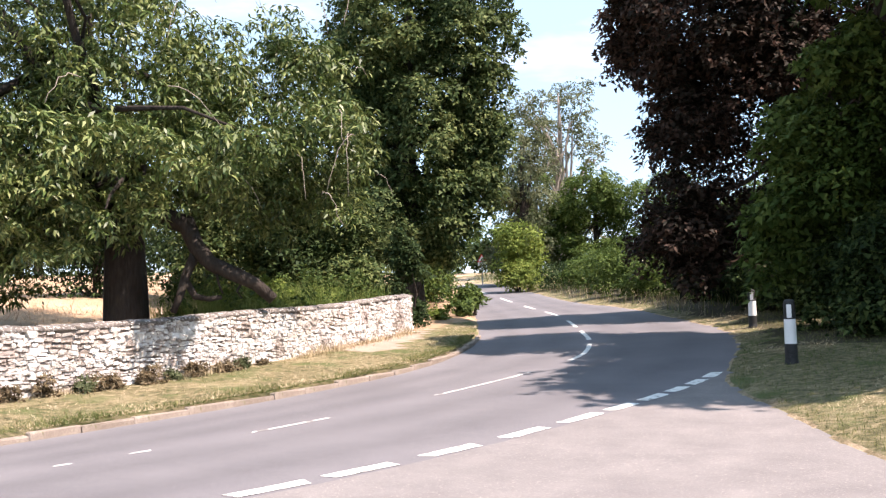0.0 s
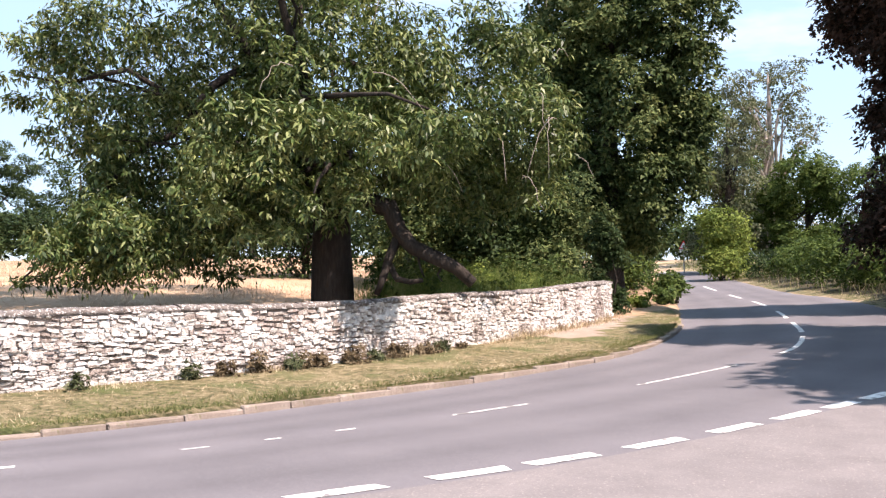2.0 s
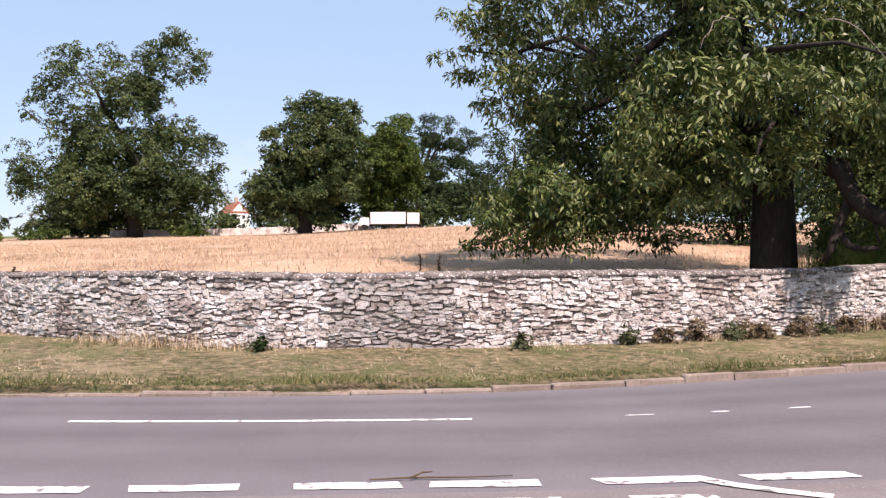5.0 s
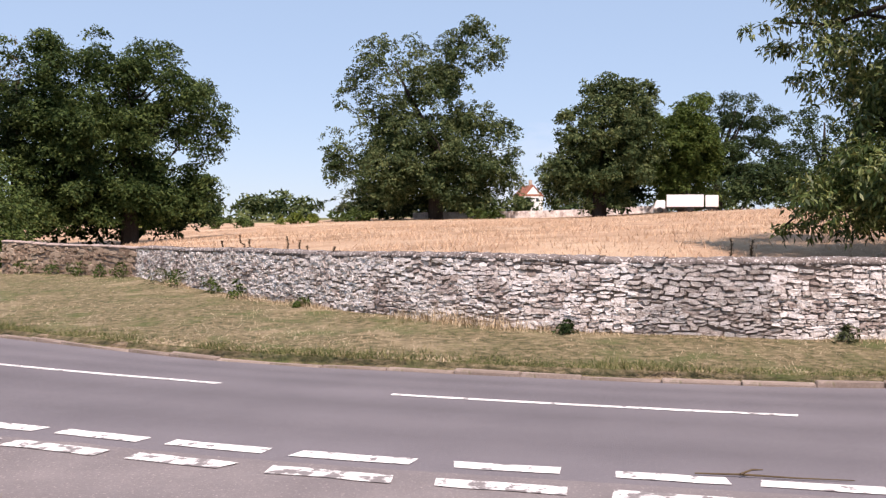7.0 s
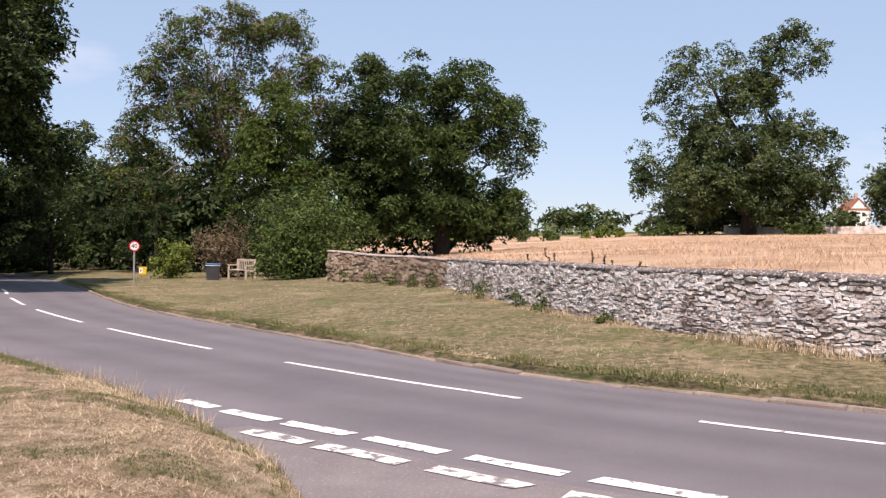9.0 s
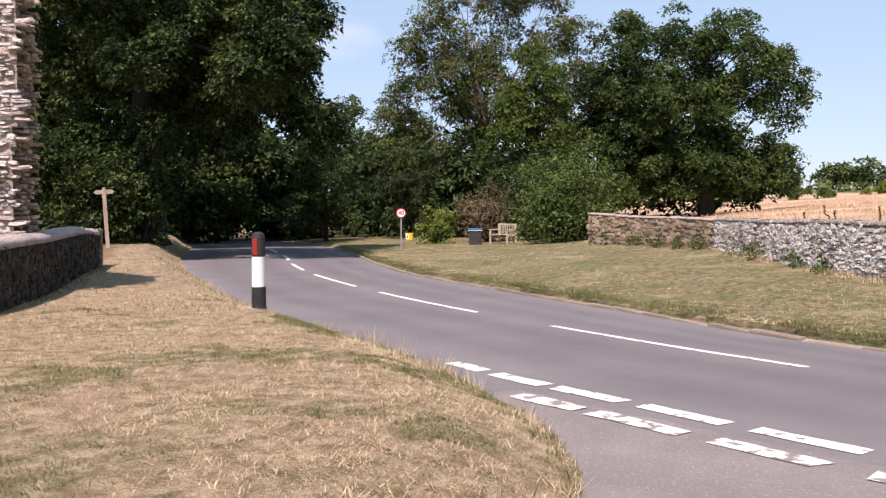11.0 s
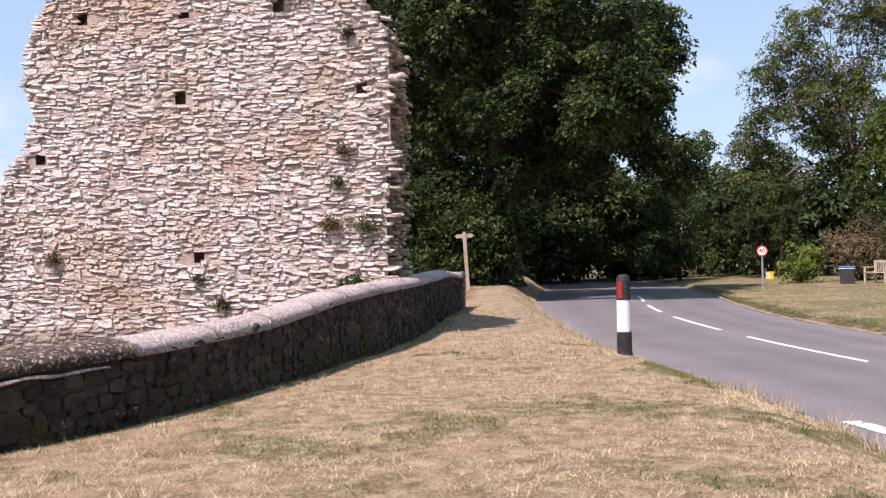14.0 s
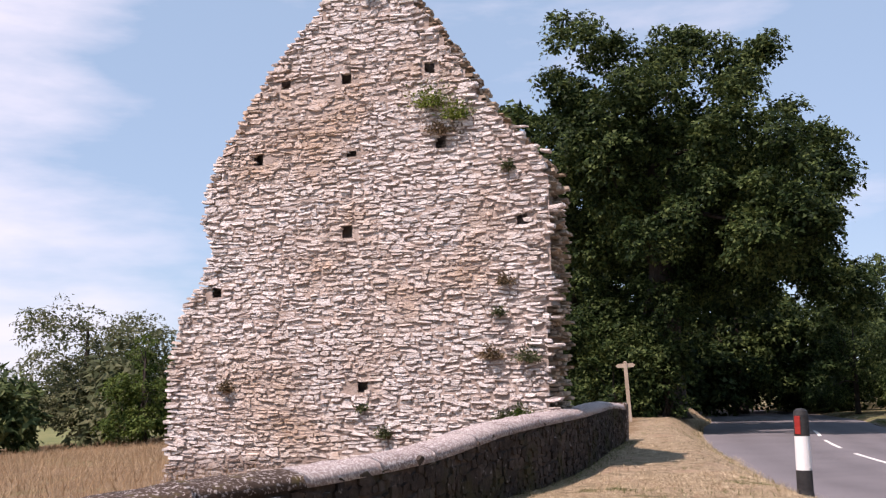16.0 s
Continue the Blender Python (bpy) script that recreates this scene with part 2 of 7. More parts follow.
M = {
    "asphalt": material("asphalt", [(0.118, 0.111, 0.119), (0.147, 0.138, 0.147), (0.178, 0.167, 0.176)], scale=0.5, fine=34, rough=0.88, bump=0.7, bump_scale=60, stain=(0.25, 0.235, 0.24), stain_at=(0.6, 0.7), stain_scale=48, bump_size=0.012),
    "side_asphalt": material("side_asphalt", [(0.15, 0.135, 0.135), (0.19, 0.172, 0.17), (0.24, 0.216, 0.21)], scale=1.4, fine=38, rough=0.9, bump=0.8, bump_scale=60, stain=(0.36, 0.32, 0.3), stain_at=(0.58, 0.68), stain_scale=42, bump_size=0.012),
    "paint": material("road_paint", [(0.62, 0.6, 0.57), (0.74, 0.73, 0.7), (0.8, 0.79, 0.76)], scale=3, fine=40, rough=0.75, bump=0.3, stain=(0.19, 0.175, 0.172), stain_at=(0.55, 0.62), stain_scale=7.0),
    "paint_worn": material("worn_road_paint", [(0.55, 0.53, 0.5), (0.7, 0.69, 0.66), (0.78, 0.77, 0.74)], scale=3, fine=40, rough=0.75, bump=0.3, stain=(0.2, 0.185, 0.18), stain_at=(0.49, 0.56), stain_scale=6.0),
    "kerb": material("kerb_stone", [(0.17, 0.135, 0.11), (0.26, 0.21, 0.175), (0.36, 0.3, 0.255)], scale=3, fine=50, rough=0.9, bump=0.5, piece=0.12, stain=(0.16, 0.15, 0.09), stain_at=(0.58, 0.72)),
    "verge_green": material("greener_turf", [(0.06, 0.062, 0.028), (0.14, 0.125, 0.06), (0.24, 0.195, 0.11), (0.36, 0.29, 0.18)], scale=7.0, span=(0.39, 0.61), fine=48, rough=0.95, bump=1.0, bump_scale=38, stain=(0.11, 0.13, 0.045), stain_at=(0.5, 0.68), stain_scale=1.1, bump_size=0.05, blotch=((0.36, 0.29, 0.18), 0.54, 0.72, 0.6)),
    "verge": material("verge_turf", [(0.12, 0.1, 0.055), (0.23, 0.175, 0.105), (0.36, 0.275, 0.18), (0.47, 0.375, 0.26)], scale=5.5, span=(0.36, 0.62), fine=42, rough=0.95, bump=1.0, bump_scale=34, stain=(0.15, 0.16, 0.06), stain_at=(0.6, 0.78), stain_scale=1.3, bump_size=0.05, blotch=((0.4, 0.27, 0.19), 0.52, 0.75, 0.9)),
    "field": material("dry_field", [(0.3, 0.19, 0.115), (0.43, 0.29, 0.185), (0.54, 0.4, 0.27)], scale=0.5, fine=6, rough=0.95, bump=1.0, bump_scale=9, stain=(0.25, 0.16, 0.09), stain_at=(0.54, 0.7), stain_scale=0.22, bump_size=0.1, blotch=((0.6, 0.46, 0.32), 0.52, 0.7, 0.1)),
    "far_land": material("far_land", [(0.06, 0.085, 0.03), (0.13, 0.14, 0.05), (0.25, 0.22, 0.1)], scale=0.02, fine=0.4, rough=0.95, bump=0),
    # litter tone kept dark to carry the shade under the verge trees
    "litter": material("shade_dark_litter", [(0.03, 0.026, 0.015), (0.06, 0.05, 0.028), (0.11, 0.09, 0.05)], scale=1.2, fine=18, rough=0.95, bump=0.8, bump_scale=24),
    "earth": material("bare_earth_path", [(0.25, 0.185, 0.145), (0.33, 0.26, 0.21), (0.41, 0.33, 0.275)], scale=1.5, fine=30, rough=0.95, bump=0.8, bump_scale=40),
    "meadow": material("brown_meadow", [(0.13, 0.085, 0.045), (0.22, 0.15, 0.085), (0.33, 0.235, 0.145)], scale=0.8, fine=9, rough=0.95, bump=1.0, bump_scale=12, stain=(0.17, 0.15, 0.06), stain_at=(0.54, 0.7), stain_scale=0.4, bump_size=0.1),
    "blade_dry": material("dry_grass_blades", [(0.2, 0.15, 0.085), (0.43, 0.34, 0.215), (0.64, 0.54, 0.375)], span=(0.34, 0.66), scale=2.2, fine=8, rough=0.8, bump=0, island=0.55, translucent=0.2),
    "blade_green": material("green_grass_blades", [(0.06, 0.08, 0.026), (0.12, 0.14, 0.048), (0.24, 0.225, 0.1)], scale=0.6, fine=3, rough=0.8, bump=0, island=0.5, translucent=0.3),
    "blade_rank": material("rank_green_blades", [(0.07, 0.12, 0.022), (0.14, 0.2, 0.045), (0.27, 0.29, 0.1)], scale=0.6, fine=3, rough=0.8, bump=0, island=0.5, translucent=0.3),
    "blade_brown": material("brown_seeding_grass", [(0.2, 0.13, 0.07), (0.3, 0.21, 0.12), (0.42, 0.31, 0.19)], scale=0.3, fine=2, rough=0.85, bump=0, island=0.4, translucent=0.25),
    "blade_field": material("ripe_field_grass", [(0.4, 0.275, 0.175), (0.52, 0.37, 0.24), (0.66, 0.5, 0.35)], scale=0.3, fine=1.5, rough=0.85, bump=0, island=0.4, translucent=0.25),
    "stone_white": material("lichened_limestone", [(0.29, 0.24, 0.21), (0.54, 0.49, 0.45), (0.69, 0.655, 0.62), (0.76, 0.74, 0.72)], scale=1.6, fine=22, rough=0.92, bump=0.9, bump_scale=36, island=0.24, piece=0.24, span=(0.29, 0.57), stain=(0.22, 0.175, 0.155), stain_at=(0.58, 0.65), stain_scale=12.0, blotch=((0.34, 0.28, 0.255), 0.55, 0.68, 1.3)),
    "stone_brown": material("brown_rubble_stone", [(0.2, 0.14, 0.1), (0.34, 0.26, 0.19), (0.5, 0.41, 0.32)], scale=1.5, fine=14, rough=0.92, bump=0.7, bump_scale=30, island=0.3, piece=0.3, stain=(0.1, 0.09, 0.07), stain_at=(0.58, 0.7), stain_scale=3.2),
    "stone_ruin": material("weathered_lias_stone", [(0.42, 0.325, 0.28), (0.57, 0.475, 0.43), (0.68, 0.605, 0.57), (0.75, 0.7, 0.675)], scale=0.8, fine=14, rough=0.93, bump=1.0, bump_scale=26, bump_size=0.05, island=0.26, piece=0.26, span=(0.32, 0.62), stain=(0.34, 0.25, 0.205), stain_at=(0.6, 0.72), stain_scale=6.5, blotch=((0.58, 0.44, 0.34), 0.5, 0.66, 0.42)),
    "mortar": material("lime_mortar", [(0.26, 0.2, 0.165), (0.37, 0.3, 0.26), (0.48, 0.4, 0.355)], scale=2.0, fine=22, rough=0.95, bump=0.9, bump_scale=26),
    "wall_core": material("earthy_wall_joint", [(0.14, 0.11, 0.095), (0.24, 0.2, 0.175), (0.36, 0.31, 0.28)], scale=3.0, fine=26, rough=0.95, bump=0.9, bump_scale=30),
    "coping": material("lichen_speckled_coping", [(0.1, 0.085, 0.075), (0.18, 0.155, 0.14), (0.27, 0.24, 0.22)], scale=4, fine=26, rough=0.95, bump=1.0, bump_scale=34, stain=(0.68, 0.65, 0.62), stain_at=(0.555, 0.6), stain_scale=22),
    "low_coping": material("rough_mortar_coping", [(0.2, 0.15, 0.14), (0.36, 0.285, 0.27), (0.5, 0.42, 0.4)], scale=1.2, fine=40, rough=0.95, bump=1.0, bump_scale=60, stain=(0.7, 0.65, 0.63), stain_at=(0.5, 0.57), stain_scale=38),
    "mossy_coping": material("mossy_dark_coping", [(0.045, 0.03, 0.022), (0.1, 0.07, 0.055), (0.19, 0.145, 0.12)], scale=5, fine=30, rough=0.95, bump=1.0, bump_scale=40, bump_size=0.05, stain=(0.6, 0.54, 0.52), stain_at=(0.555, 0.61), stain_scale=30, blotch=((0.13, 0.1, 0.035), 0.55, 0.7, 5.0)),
    # mossy rubble, darkened further by working the sunless face's shade into it
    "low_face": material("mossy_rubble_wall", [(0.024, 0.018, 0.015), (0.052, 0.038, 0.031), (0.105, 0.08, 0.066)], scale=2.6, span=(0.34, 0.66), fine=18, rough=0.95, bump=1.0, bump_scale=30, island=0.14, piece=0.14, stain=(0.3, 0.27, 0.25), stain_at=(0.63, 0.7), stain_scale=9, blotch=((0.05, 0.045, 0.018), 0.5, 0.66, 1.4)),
    "bark": material("dark_furrowed_bark", [(0.016, 0.013, 0.011), (0.038, 0.03, 0.025), (0.075, 0.062, 0.052)], scale=1.2, fine=16, rough=0.95, bump=1.0, bump_scale=14, stretch=(1, 1, 0.25), bump_size=0.06),
    "bark_grey": material("grey_branch_bark", [(0.16, 0.13, 0.11), (0.26, 0.22, 0.19), (0.36, 0.32, 0.28)], scale=1.2, fine=16, rough=0.95, bump=0.6, bump_scale=14),
    "leaf_chestnut": leaf("chestnut_leaf", (0.028, 0.054, 0.013), (0.073, 0.112, 0.028), (0.21, 0.24, 0.088), rough=0.45, spec=0.3, island=0.45, translucent=0.16),
    "leaf_lime": leaf("lime_leaf", (0.026, 0.046, 0.018), (0.056, 0.086, 0.032), (0.155, 0.185, 0.075)),
    "leaf_deep": leaf("deep_green_leaf", (0.022, 0.04, 0.014), (0.056, 0.086, 0.028), (0.18, 0.21, 0.08)),
    # sycamore leaf darkened: gloom under the trees is put into its colour
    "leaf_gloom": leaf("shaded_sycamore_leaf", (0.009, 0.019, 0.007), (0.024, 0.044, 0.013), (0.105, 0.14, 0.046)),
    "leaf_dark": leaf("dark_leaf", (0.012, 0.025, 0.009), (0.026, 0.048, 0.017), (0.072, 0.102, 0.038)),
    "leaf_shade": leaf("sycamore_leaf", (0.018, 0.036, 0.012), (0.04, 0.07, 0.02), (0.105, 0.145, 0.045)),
    "leaf_copper": leaf("copper_beech_leaf", (0.014, 0.014, 0.009), (0.034, 0.023, 0.017), (0.085, 0.05, 0.036)),
    "leaf_green": leaf("green_leaf", (0.028, 0.05, 0.011), (0.055, 0.09, 0.02), (0.115, 0.155, 0.04)),
    "leaf_bright": leaf("bright_leaf", (0.065, 0.1, 0.02), (0.125, 0.17, 0.034), (0.23, 0.275, 0.07)),
    "leaf_grey": leaf("ash_leaf", (0.045, 0.06, 0.028), (0.085, 0.1, 0.05), (0.17, 0.175, 0.1)),
    "leaf_brown": leaf("browned_leaf", (0.08, 0.06, 0.035), (0.15, 0.115, 0.07), (0.24, 0.19, 0.12)),
    "leaf_ivy": leaf("bramble_leaf", (0.03, 0.055, 0.014), (0.058, 0.095, 0.025), (0.125, 0.165, 0.05)),
    "white_paint": material("white_gloss_paint", [(0.72, 0.72, 0.72), (0.8, 0.8, 0.8)], scale=5, fine=40, rough=0.45, bump=0.05, stain=(0.5, 0.48, 0.45), stain_at=(0.66, 0.75)),
    "black_paint": material("black_painted_post", [(0.012, 0.012, 0.013), (0.03, 0.03, 0.031), (0.05, 0.05, 0.05)], scale=6, fine=50, rough=0.6, bump=0.2, stain=(0.16, 0.15, 0.14), stain_at=(0.64, 0.76)),
    "red_reflector": material("red_reflector", [(0.25, 0.02, 0.015), (0.36, 0.03, 0.02)], scale=8, fine=120, rough=0.3, bump=0.1, spec=0.5),
    "grey_metal": material("galvanised_steel", [(0.35, 0.36, 0.37), (0.48, 0.49, 0.5)], scale=6, fine=60, rough=0.5, bump=0.1, metal=0.6),
    "red_paint": material("red_sign_border", [(0.5, 0.02, 0.03), (0.6, 0.04, 0.04)], scale=6, fine=60, rough=0.4, bump=0),
    "sign_black": material("sign_black", [(0.015, 0.015, 0.015), (0.025, 0.025, 0.025)], scale=6, fine=60, rough=0.5, bump=0),
    "yellow": material("yellow_plastic", [(0.6, 0.4, 0.02), (0.75, 0.52, 0.04)], scale=4, fine=40, rough=0.5, bump=0.1),
    "oak": material("weathered_oak", [(0.24, 0.18, 0.13), (0.38, 0.31, 0.24), (0.5, 0.43, 0.35)], scale=2, fine=30, rough=0.85, bump=0.4, stretch=(4, 4, 0.5)),
    "bench_wood": material("silvered_bench_timber", [(0.32, 0.27, 0.21), (0.47, 0.41, 0.33), (0.56, 0.5, 0.42)], scale=3, fine=40, rough=0.85, bump=0.3),
    "bin_body": material("dark_bin_casing", [(0.03, 0.032, 0.035), (0.06, 0.062, 0.066)], scale=5, fine=50, rough=0.5, bump=0.1),
    "bin_lid": material("blue_bin_lid", [(0.02, 0.1, 0.24), (0.035, 0.16, 0.34)], scale=5, fine=50, rough=0.45, bump=0.05),
    "render_white": material("white_render", [(0.66, 0.65, 0.62), (0.78, 0.77, 0.74)], scale=0.6, fine=8, rough=0.85, bump=0.2),
    "roof_tile": material("red_clay_tile", [(0.2, 0.075, 0.05), (0.3, 0.12, 0.075), (0.38, 0.17, 0.11)], scale=0.6, fine=6, rough=0.85, bump=0.4),
    "glass": material("dark_window_glass", [(0.02, 0.025, 0.03), (0.04, 0.045, 0.05)], scale=1, fine=4, rough=0.08, bump=0, spec=0.6),
    "tyre": material("rubber_tyre", [(0.015, 0.015, 0.015), (0.03, 0.03, 0.03)], scale=5, fine=50, rough=0.85, bump=0.2),
    "flower_white": material("white_flower", [(0.6, 0.58, 0.5), (0.72, 0.7, 0.64)], scale=5, fine=30, rough=0.8, bump=0, translucent=0.3),
    "flower_yellow": material("yellow_flower", [(0.5, 0.4, 0.03), (0.65, 0.52, 0.06)], scale=5, fine=30, rough=0.8, bump=0, translucent=0.3),
    "stalk": material("dead_brown_stalk", [(0.06, 0.042, 0.025), (0.12, 0.09, 0.05)], scale=5, fine=30, rough=0.9, bump=0.3),
}


# tyres darken two tracks in each lane; the strips between stay paler
n, l = M["asphalt"].node_tree.nodes, M["asphalt"].node_tree.links
uv = n.new("ShaderNodeUVMap")
uv.uv_map = "across"
sep = n.new("ShaderNodeSeparateXYZ")
track = n.new("ShaderNodeValToRGB")
for k, (p, c) in enumerate([(0.0, 1.12), (0.1, 1.0), (0.17, 0.86), (0.26, 1.0), (0.36, 0.86), (0.48, 1.04), (0.52, 1.04), (0.62, 0.84), (0.73, 0.97), (0.84, 0.86), (0.95, 1.06)]):
    e = track.color_ramp.elements[k] if k < 2 else track.color_ramp.elements.new(p)
    e.position, e.color = p, (c, c, c, 1)
mul = n.new("ShaderNodeMix")
mul.data_type, mul.blend_type = "RGBA", "MULTIPLY"
mul.inputs["Factor"].default_value = 1.0
pb = [a for a in n if a.type == "BSDF_PRINCIPLED"][0]
l.new(pb.inputs["Base Color"].links[0].from_socket, mul.inputs["A"])
l.new(uv.outputs["UV"], sep.inputs["Vector"])
l.new(sep.outputs["X"], track.inputs["Fac"])
l.new(track.outputs["Color"], mul.inputs["B"])
l.new(mul.outputs["Result"], pb.inputs["Base Color"])


# ---- building helpers ----
def link_mesh(name, verts, faces, mat, parent=None, label="", smooth=False, mats=None, mat_index=None):
    me = bpy.data.meshes.new(name)
    me.from_pydata([tuple(map(float, v)) for v in verts], [], faces)
    for m in mats or [mat]:
        me.materials.append(m)
    if mat_index is not None:
        me.polygons.foreach_set("material_index", mat_index)
    if smooth:
        me.polygons.foreach_set("use_smooth", [True] * len(me.polygons))
    me.update()
    ob = new(name, me)
    if parent:
        ob.parent = parent
    if label:
        tagged(ob, label)
    return ob


def quads_mesh(name, v, mat, parent=None, sides=4):
    """A mesh of many loose flat bits: v holds n x sides points."""
    v = np.asarray(v, dtype=np.float32).reshape(-1, 3)
    n = len(v) // sides
    me = bpy.data.meshes.new(name)
    me.vertices.add(len(v))
    me.vertices.foreach_set("co", v.ravel())
    me.loops.add(len(v))
    me.loops.foreach_set("vertex_index", np.arange(len(v), dtype=np.int32))
    me.polygons.add(n)
    me.polygons.foreach_set("loop_start", np.arange(0, len(v), sides, dtype=np.int32))
    me.polygons.foreach_set("loop_total", np.full(n, sides, dtype=np.int32))
    me.materials.append(mat)
    me.update(calc_edges=True)
    ob = new(name, me)
    if parent:
        ob.parent = parent
    return ob


def part(name, bm, mat, parent, label="", smooth=False):
    me = bpy.data.meshes.new(name)
    bm.normal_update()
    bm.to_mesh(me)
    bm.free()
    me.materials.append(mat)
    if smooth:
        me.polygons.foreach_set("use_smooth", [True] * len(me.polygons))
    ob = new(name, me)
    if parent:
        ob.parent = parent
    if label:
        tagged(ob, label)
    return ob


def empty(name, m, label, category, group="", kind=""):
    ob = new(name)
    ob.matrix_basis = m
    return tagged(ob, label, category, group, kind)


def box(sx, sy, sz, at=(0, 0, 0), bevel=0.0, bm=None, turn=None):
    """A box with bevelled edges, its middle at the given place."""
    b = bmesh.new()
    bmesh.ops.create_cube(b, size=1.0)
    bmesh.ops.scale(b, vec=(sx, sy, sz), verts=b.verts)
    if bevel:
        bmesh.ops.bevel(b, geom=list(b.edges), offset=bevel, segments=2, affect="EDGES", profile=0.5)
    if turn is not None:
        bmesh.ops.transform(b, matrix=turn, verts=b.verts)
    bmesh.ops.translate(b, vec=at, verts=b.verts)
    if bm is None:
        return b
    tmp = bpy.data.meshes.new("tmp")
    b.to_mesh(tmp)
    b.free()
    bm.from_mesh(tmp)
    bpy.data.meshes.remove(tmp)
    return bm


def lathe(profile, seg=20):
    """A turned body: profile holds (radius, height) from bottom to top."""
    b = bmesh.new()
    rings = []
    for r, z in profile:
        rings.append([b.verts.new((r * math.cos(2 * math.pi * k / seg), r * math.sin(2 * math.pi * k / seg), z)) for k in range(seg)])
    for a, c in zip(rings, rings[1:]):
        for k in range(seg):
            b.faces.new((a[k], a[(k + 1) % seg], c[(k + 1) % seg], c[k]))
    b.faces.new(list(reversed(rings[0])))
    b.faces.new(rings[-1])
    return b


def tube(points, radii, seg=8, rough=0.0, rng=None):
    """Points and faces of a tapered, slightly uneven tube along a line."""
    pts = [Vector(p) for p in points]
    v, f = [], []
    for i, p in enumerate(pts):
        d = (pts[min(i + 1, len(pts) - 1)] - pts[max(i - 1, 0)]).normalized()
        side = d.cross(Vector((0.31, 0.9, 0.2))).normalized()
        up = d.cross(side)
        for k in range(seg):
            a = 2 * math.pi * k / seg
            r = radii[i] * (1 + (rng.uniform(-rough, rough) if rng else 0))
            v.append(p + (side * math.cos(a) + up * math.sin(a)) * r)
    for i in range(len(pts) - 1):
        for k in range(seg):
            f.append((i * seg + k, i * seg + (k + 1) % seg, (i + 1) * seg + (k + 1) % seg, (i + 1) * seg + k))
    f.append(tuple(range((len(pts) - 1) * seg, len(pts) * seg)))
    f.append(tuple(reversed(range(seg))))
    return v, f


def merge(pieces):
    v, f = [], []
    for pv, pf in pieces:
        k = len(v)
        v += list(pv)
        f += [tuple(i + k for i in q) for q in pf]
    return v, f


def spline(points, step):
    """Catmull-Rom line through points, sampled about every step metres."""
    p = np.array(points, dtype=float)
    p = np.vstack([2 * p[0] - p[1], p, 2 * p[-1] - p[-2]])
    out = []
    for i in range(1, len(p) - 2):
        a, b, c, d = p[i - 1:i + 3]
        n = max(2, int(np.linalg.norm(c - b) / step))
        for t in np.arange(n) / n:
            out.append(0.5 * (2 * b + (c - a) * t + (2 * a - 5 * b + 4 * c - d) * t ** 2 + (3 * b - a - 3 * c + d) * t ** 3))
    out.append(p[-2])
    return np.array(out)


def thin(line, keep=48.0, every=8):
    """The same line with fewer points far from the junction."""
    far = np.hypot(line[:, 0] + 14, line[:, 1]) > keep
    ok = [(not far[i]) or i % every == 0 or i == len(line) - 1 for i in range(len(line))]
    return line[np.array(ok)]


def to_line(P, L):
    """Signed distance of points to a line (positive to the left of its run), and the nearest place on it."""
    P = np.asarray(P, dtype=float)
    best = np.full(len(P), 1e9)
    sign = np.zeros(len(P))
    near = np.zeros((len(P), 2))
    for a, b in zip(L[:-1], L[1:]):
        d = b - a
        t = np.clip(((P - a) @ d) / (d @ d), 0, 1)
        q = a + t[:, None] * d
        e = P - q
        r = np.hypot(e[:, 0], e[:, 1])
        c = d[0] * (P[:, 1] - a[1]) - d[1] * (P[:, 0] - a[0])
        m = r < best - 1e-9
        best[m], near[m] = r[m], q[m]
        sign[m] = np.where(c[m] >= 0, 1, -1)
    return best * sign, near


# ---- plan of the road, verges and walls ----
FAR_KERB = spline([(-150, 180), (-77, 93), (-52.7, 64), (-35, 43.6), (-26.5, 33.1), (-19.4, 24.2), (-15.7, 19.1), (-13.4, 14.5), (-12.65, 10.8), (-12.3, 7), (-12.15, 3.5), (-12.45, 1), (-13.35, -2.3), (-14.3, -4.9), (-17.3, -9.0), (-21.2, -14.2), (-25.9, -19.8), (-37.4, -31), (-50, -45), (-70, -75), (-100, -130)], 1.0)
FAR_KERB = thin(FAR_KERB)
CENTRE = spline([(-150, 185), (-71, 87.5), (-41, 52.5), (-30.3, 40.5), (-23.9, 33.4), (-18.6, 27.7), (-14.2, 22), (-11.9, 18.6), (-10.5, 15.5), (-9.85, 11), (-9.6, 7), (-9.7, 3.5), (-10.1, 1.2), (-11.1, -2.3), (-12.3, -5.4), (-15.1, -10.2), (-18.1, -14.6), (-22.3, -19.9), (-27, -25), (-34, -32), (-46, -46), (-66, -76), (-96, -131)], 0.5)
NEAR_EDGE = spline([(-150, 192), (-62, 79), (-43.6, 59.2), (-24.1, 36.9), (-18, 31.2), (-13.1, 25.7), (-10.1, 22), (-8.3, 18.6), (-7.1, 15.2), (-6.6, 12.5), (-6.45, 9.5), (-6.5, 6), (-6.95, 2.6), (-7.7, -0.8), (-8.3, -3.1), (-9.3, -5.7), (-10.3, -7.7), (-12.9, -11.7), (-16, -17), (-23.9, -27.1), (-32, -36), (-42, -47), (-62, -77), (-92, -132)], 1.0)
NEAR_EDGE = thin(NEAR_EDGE)
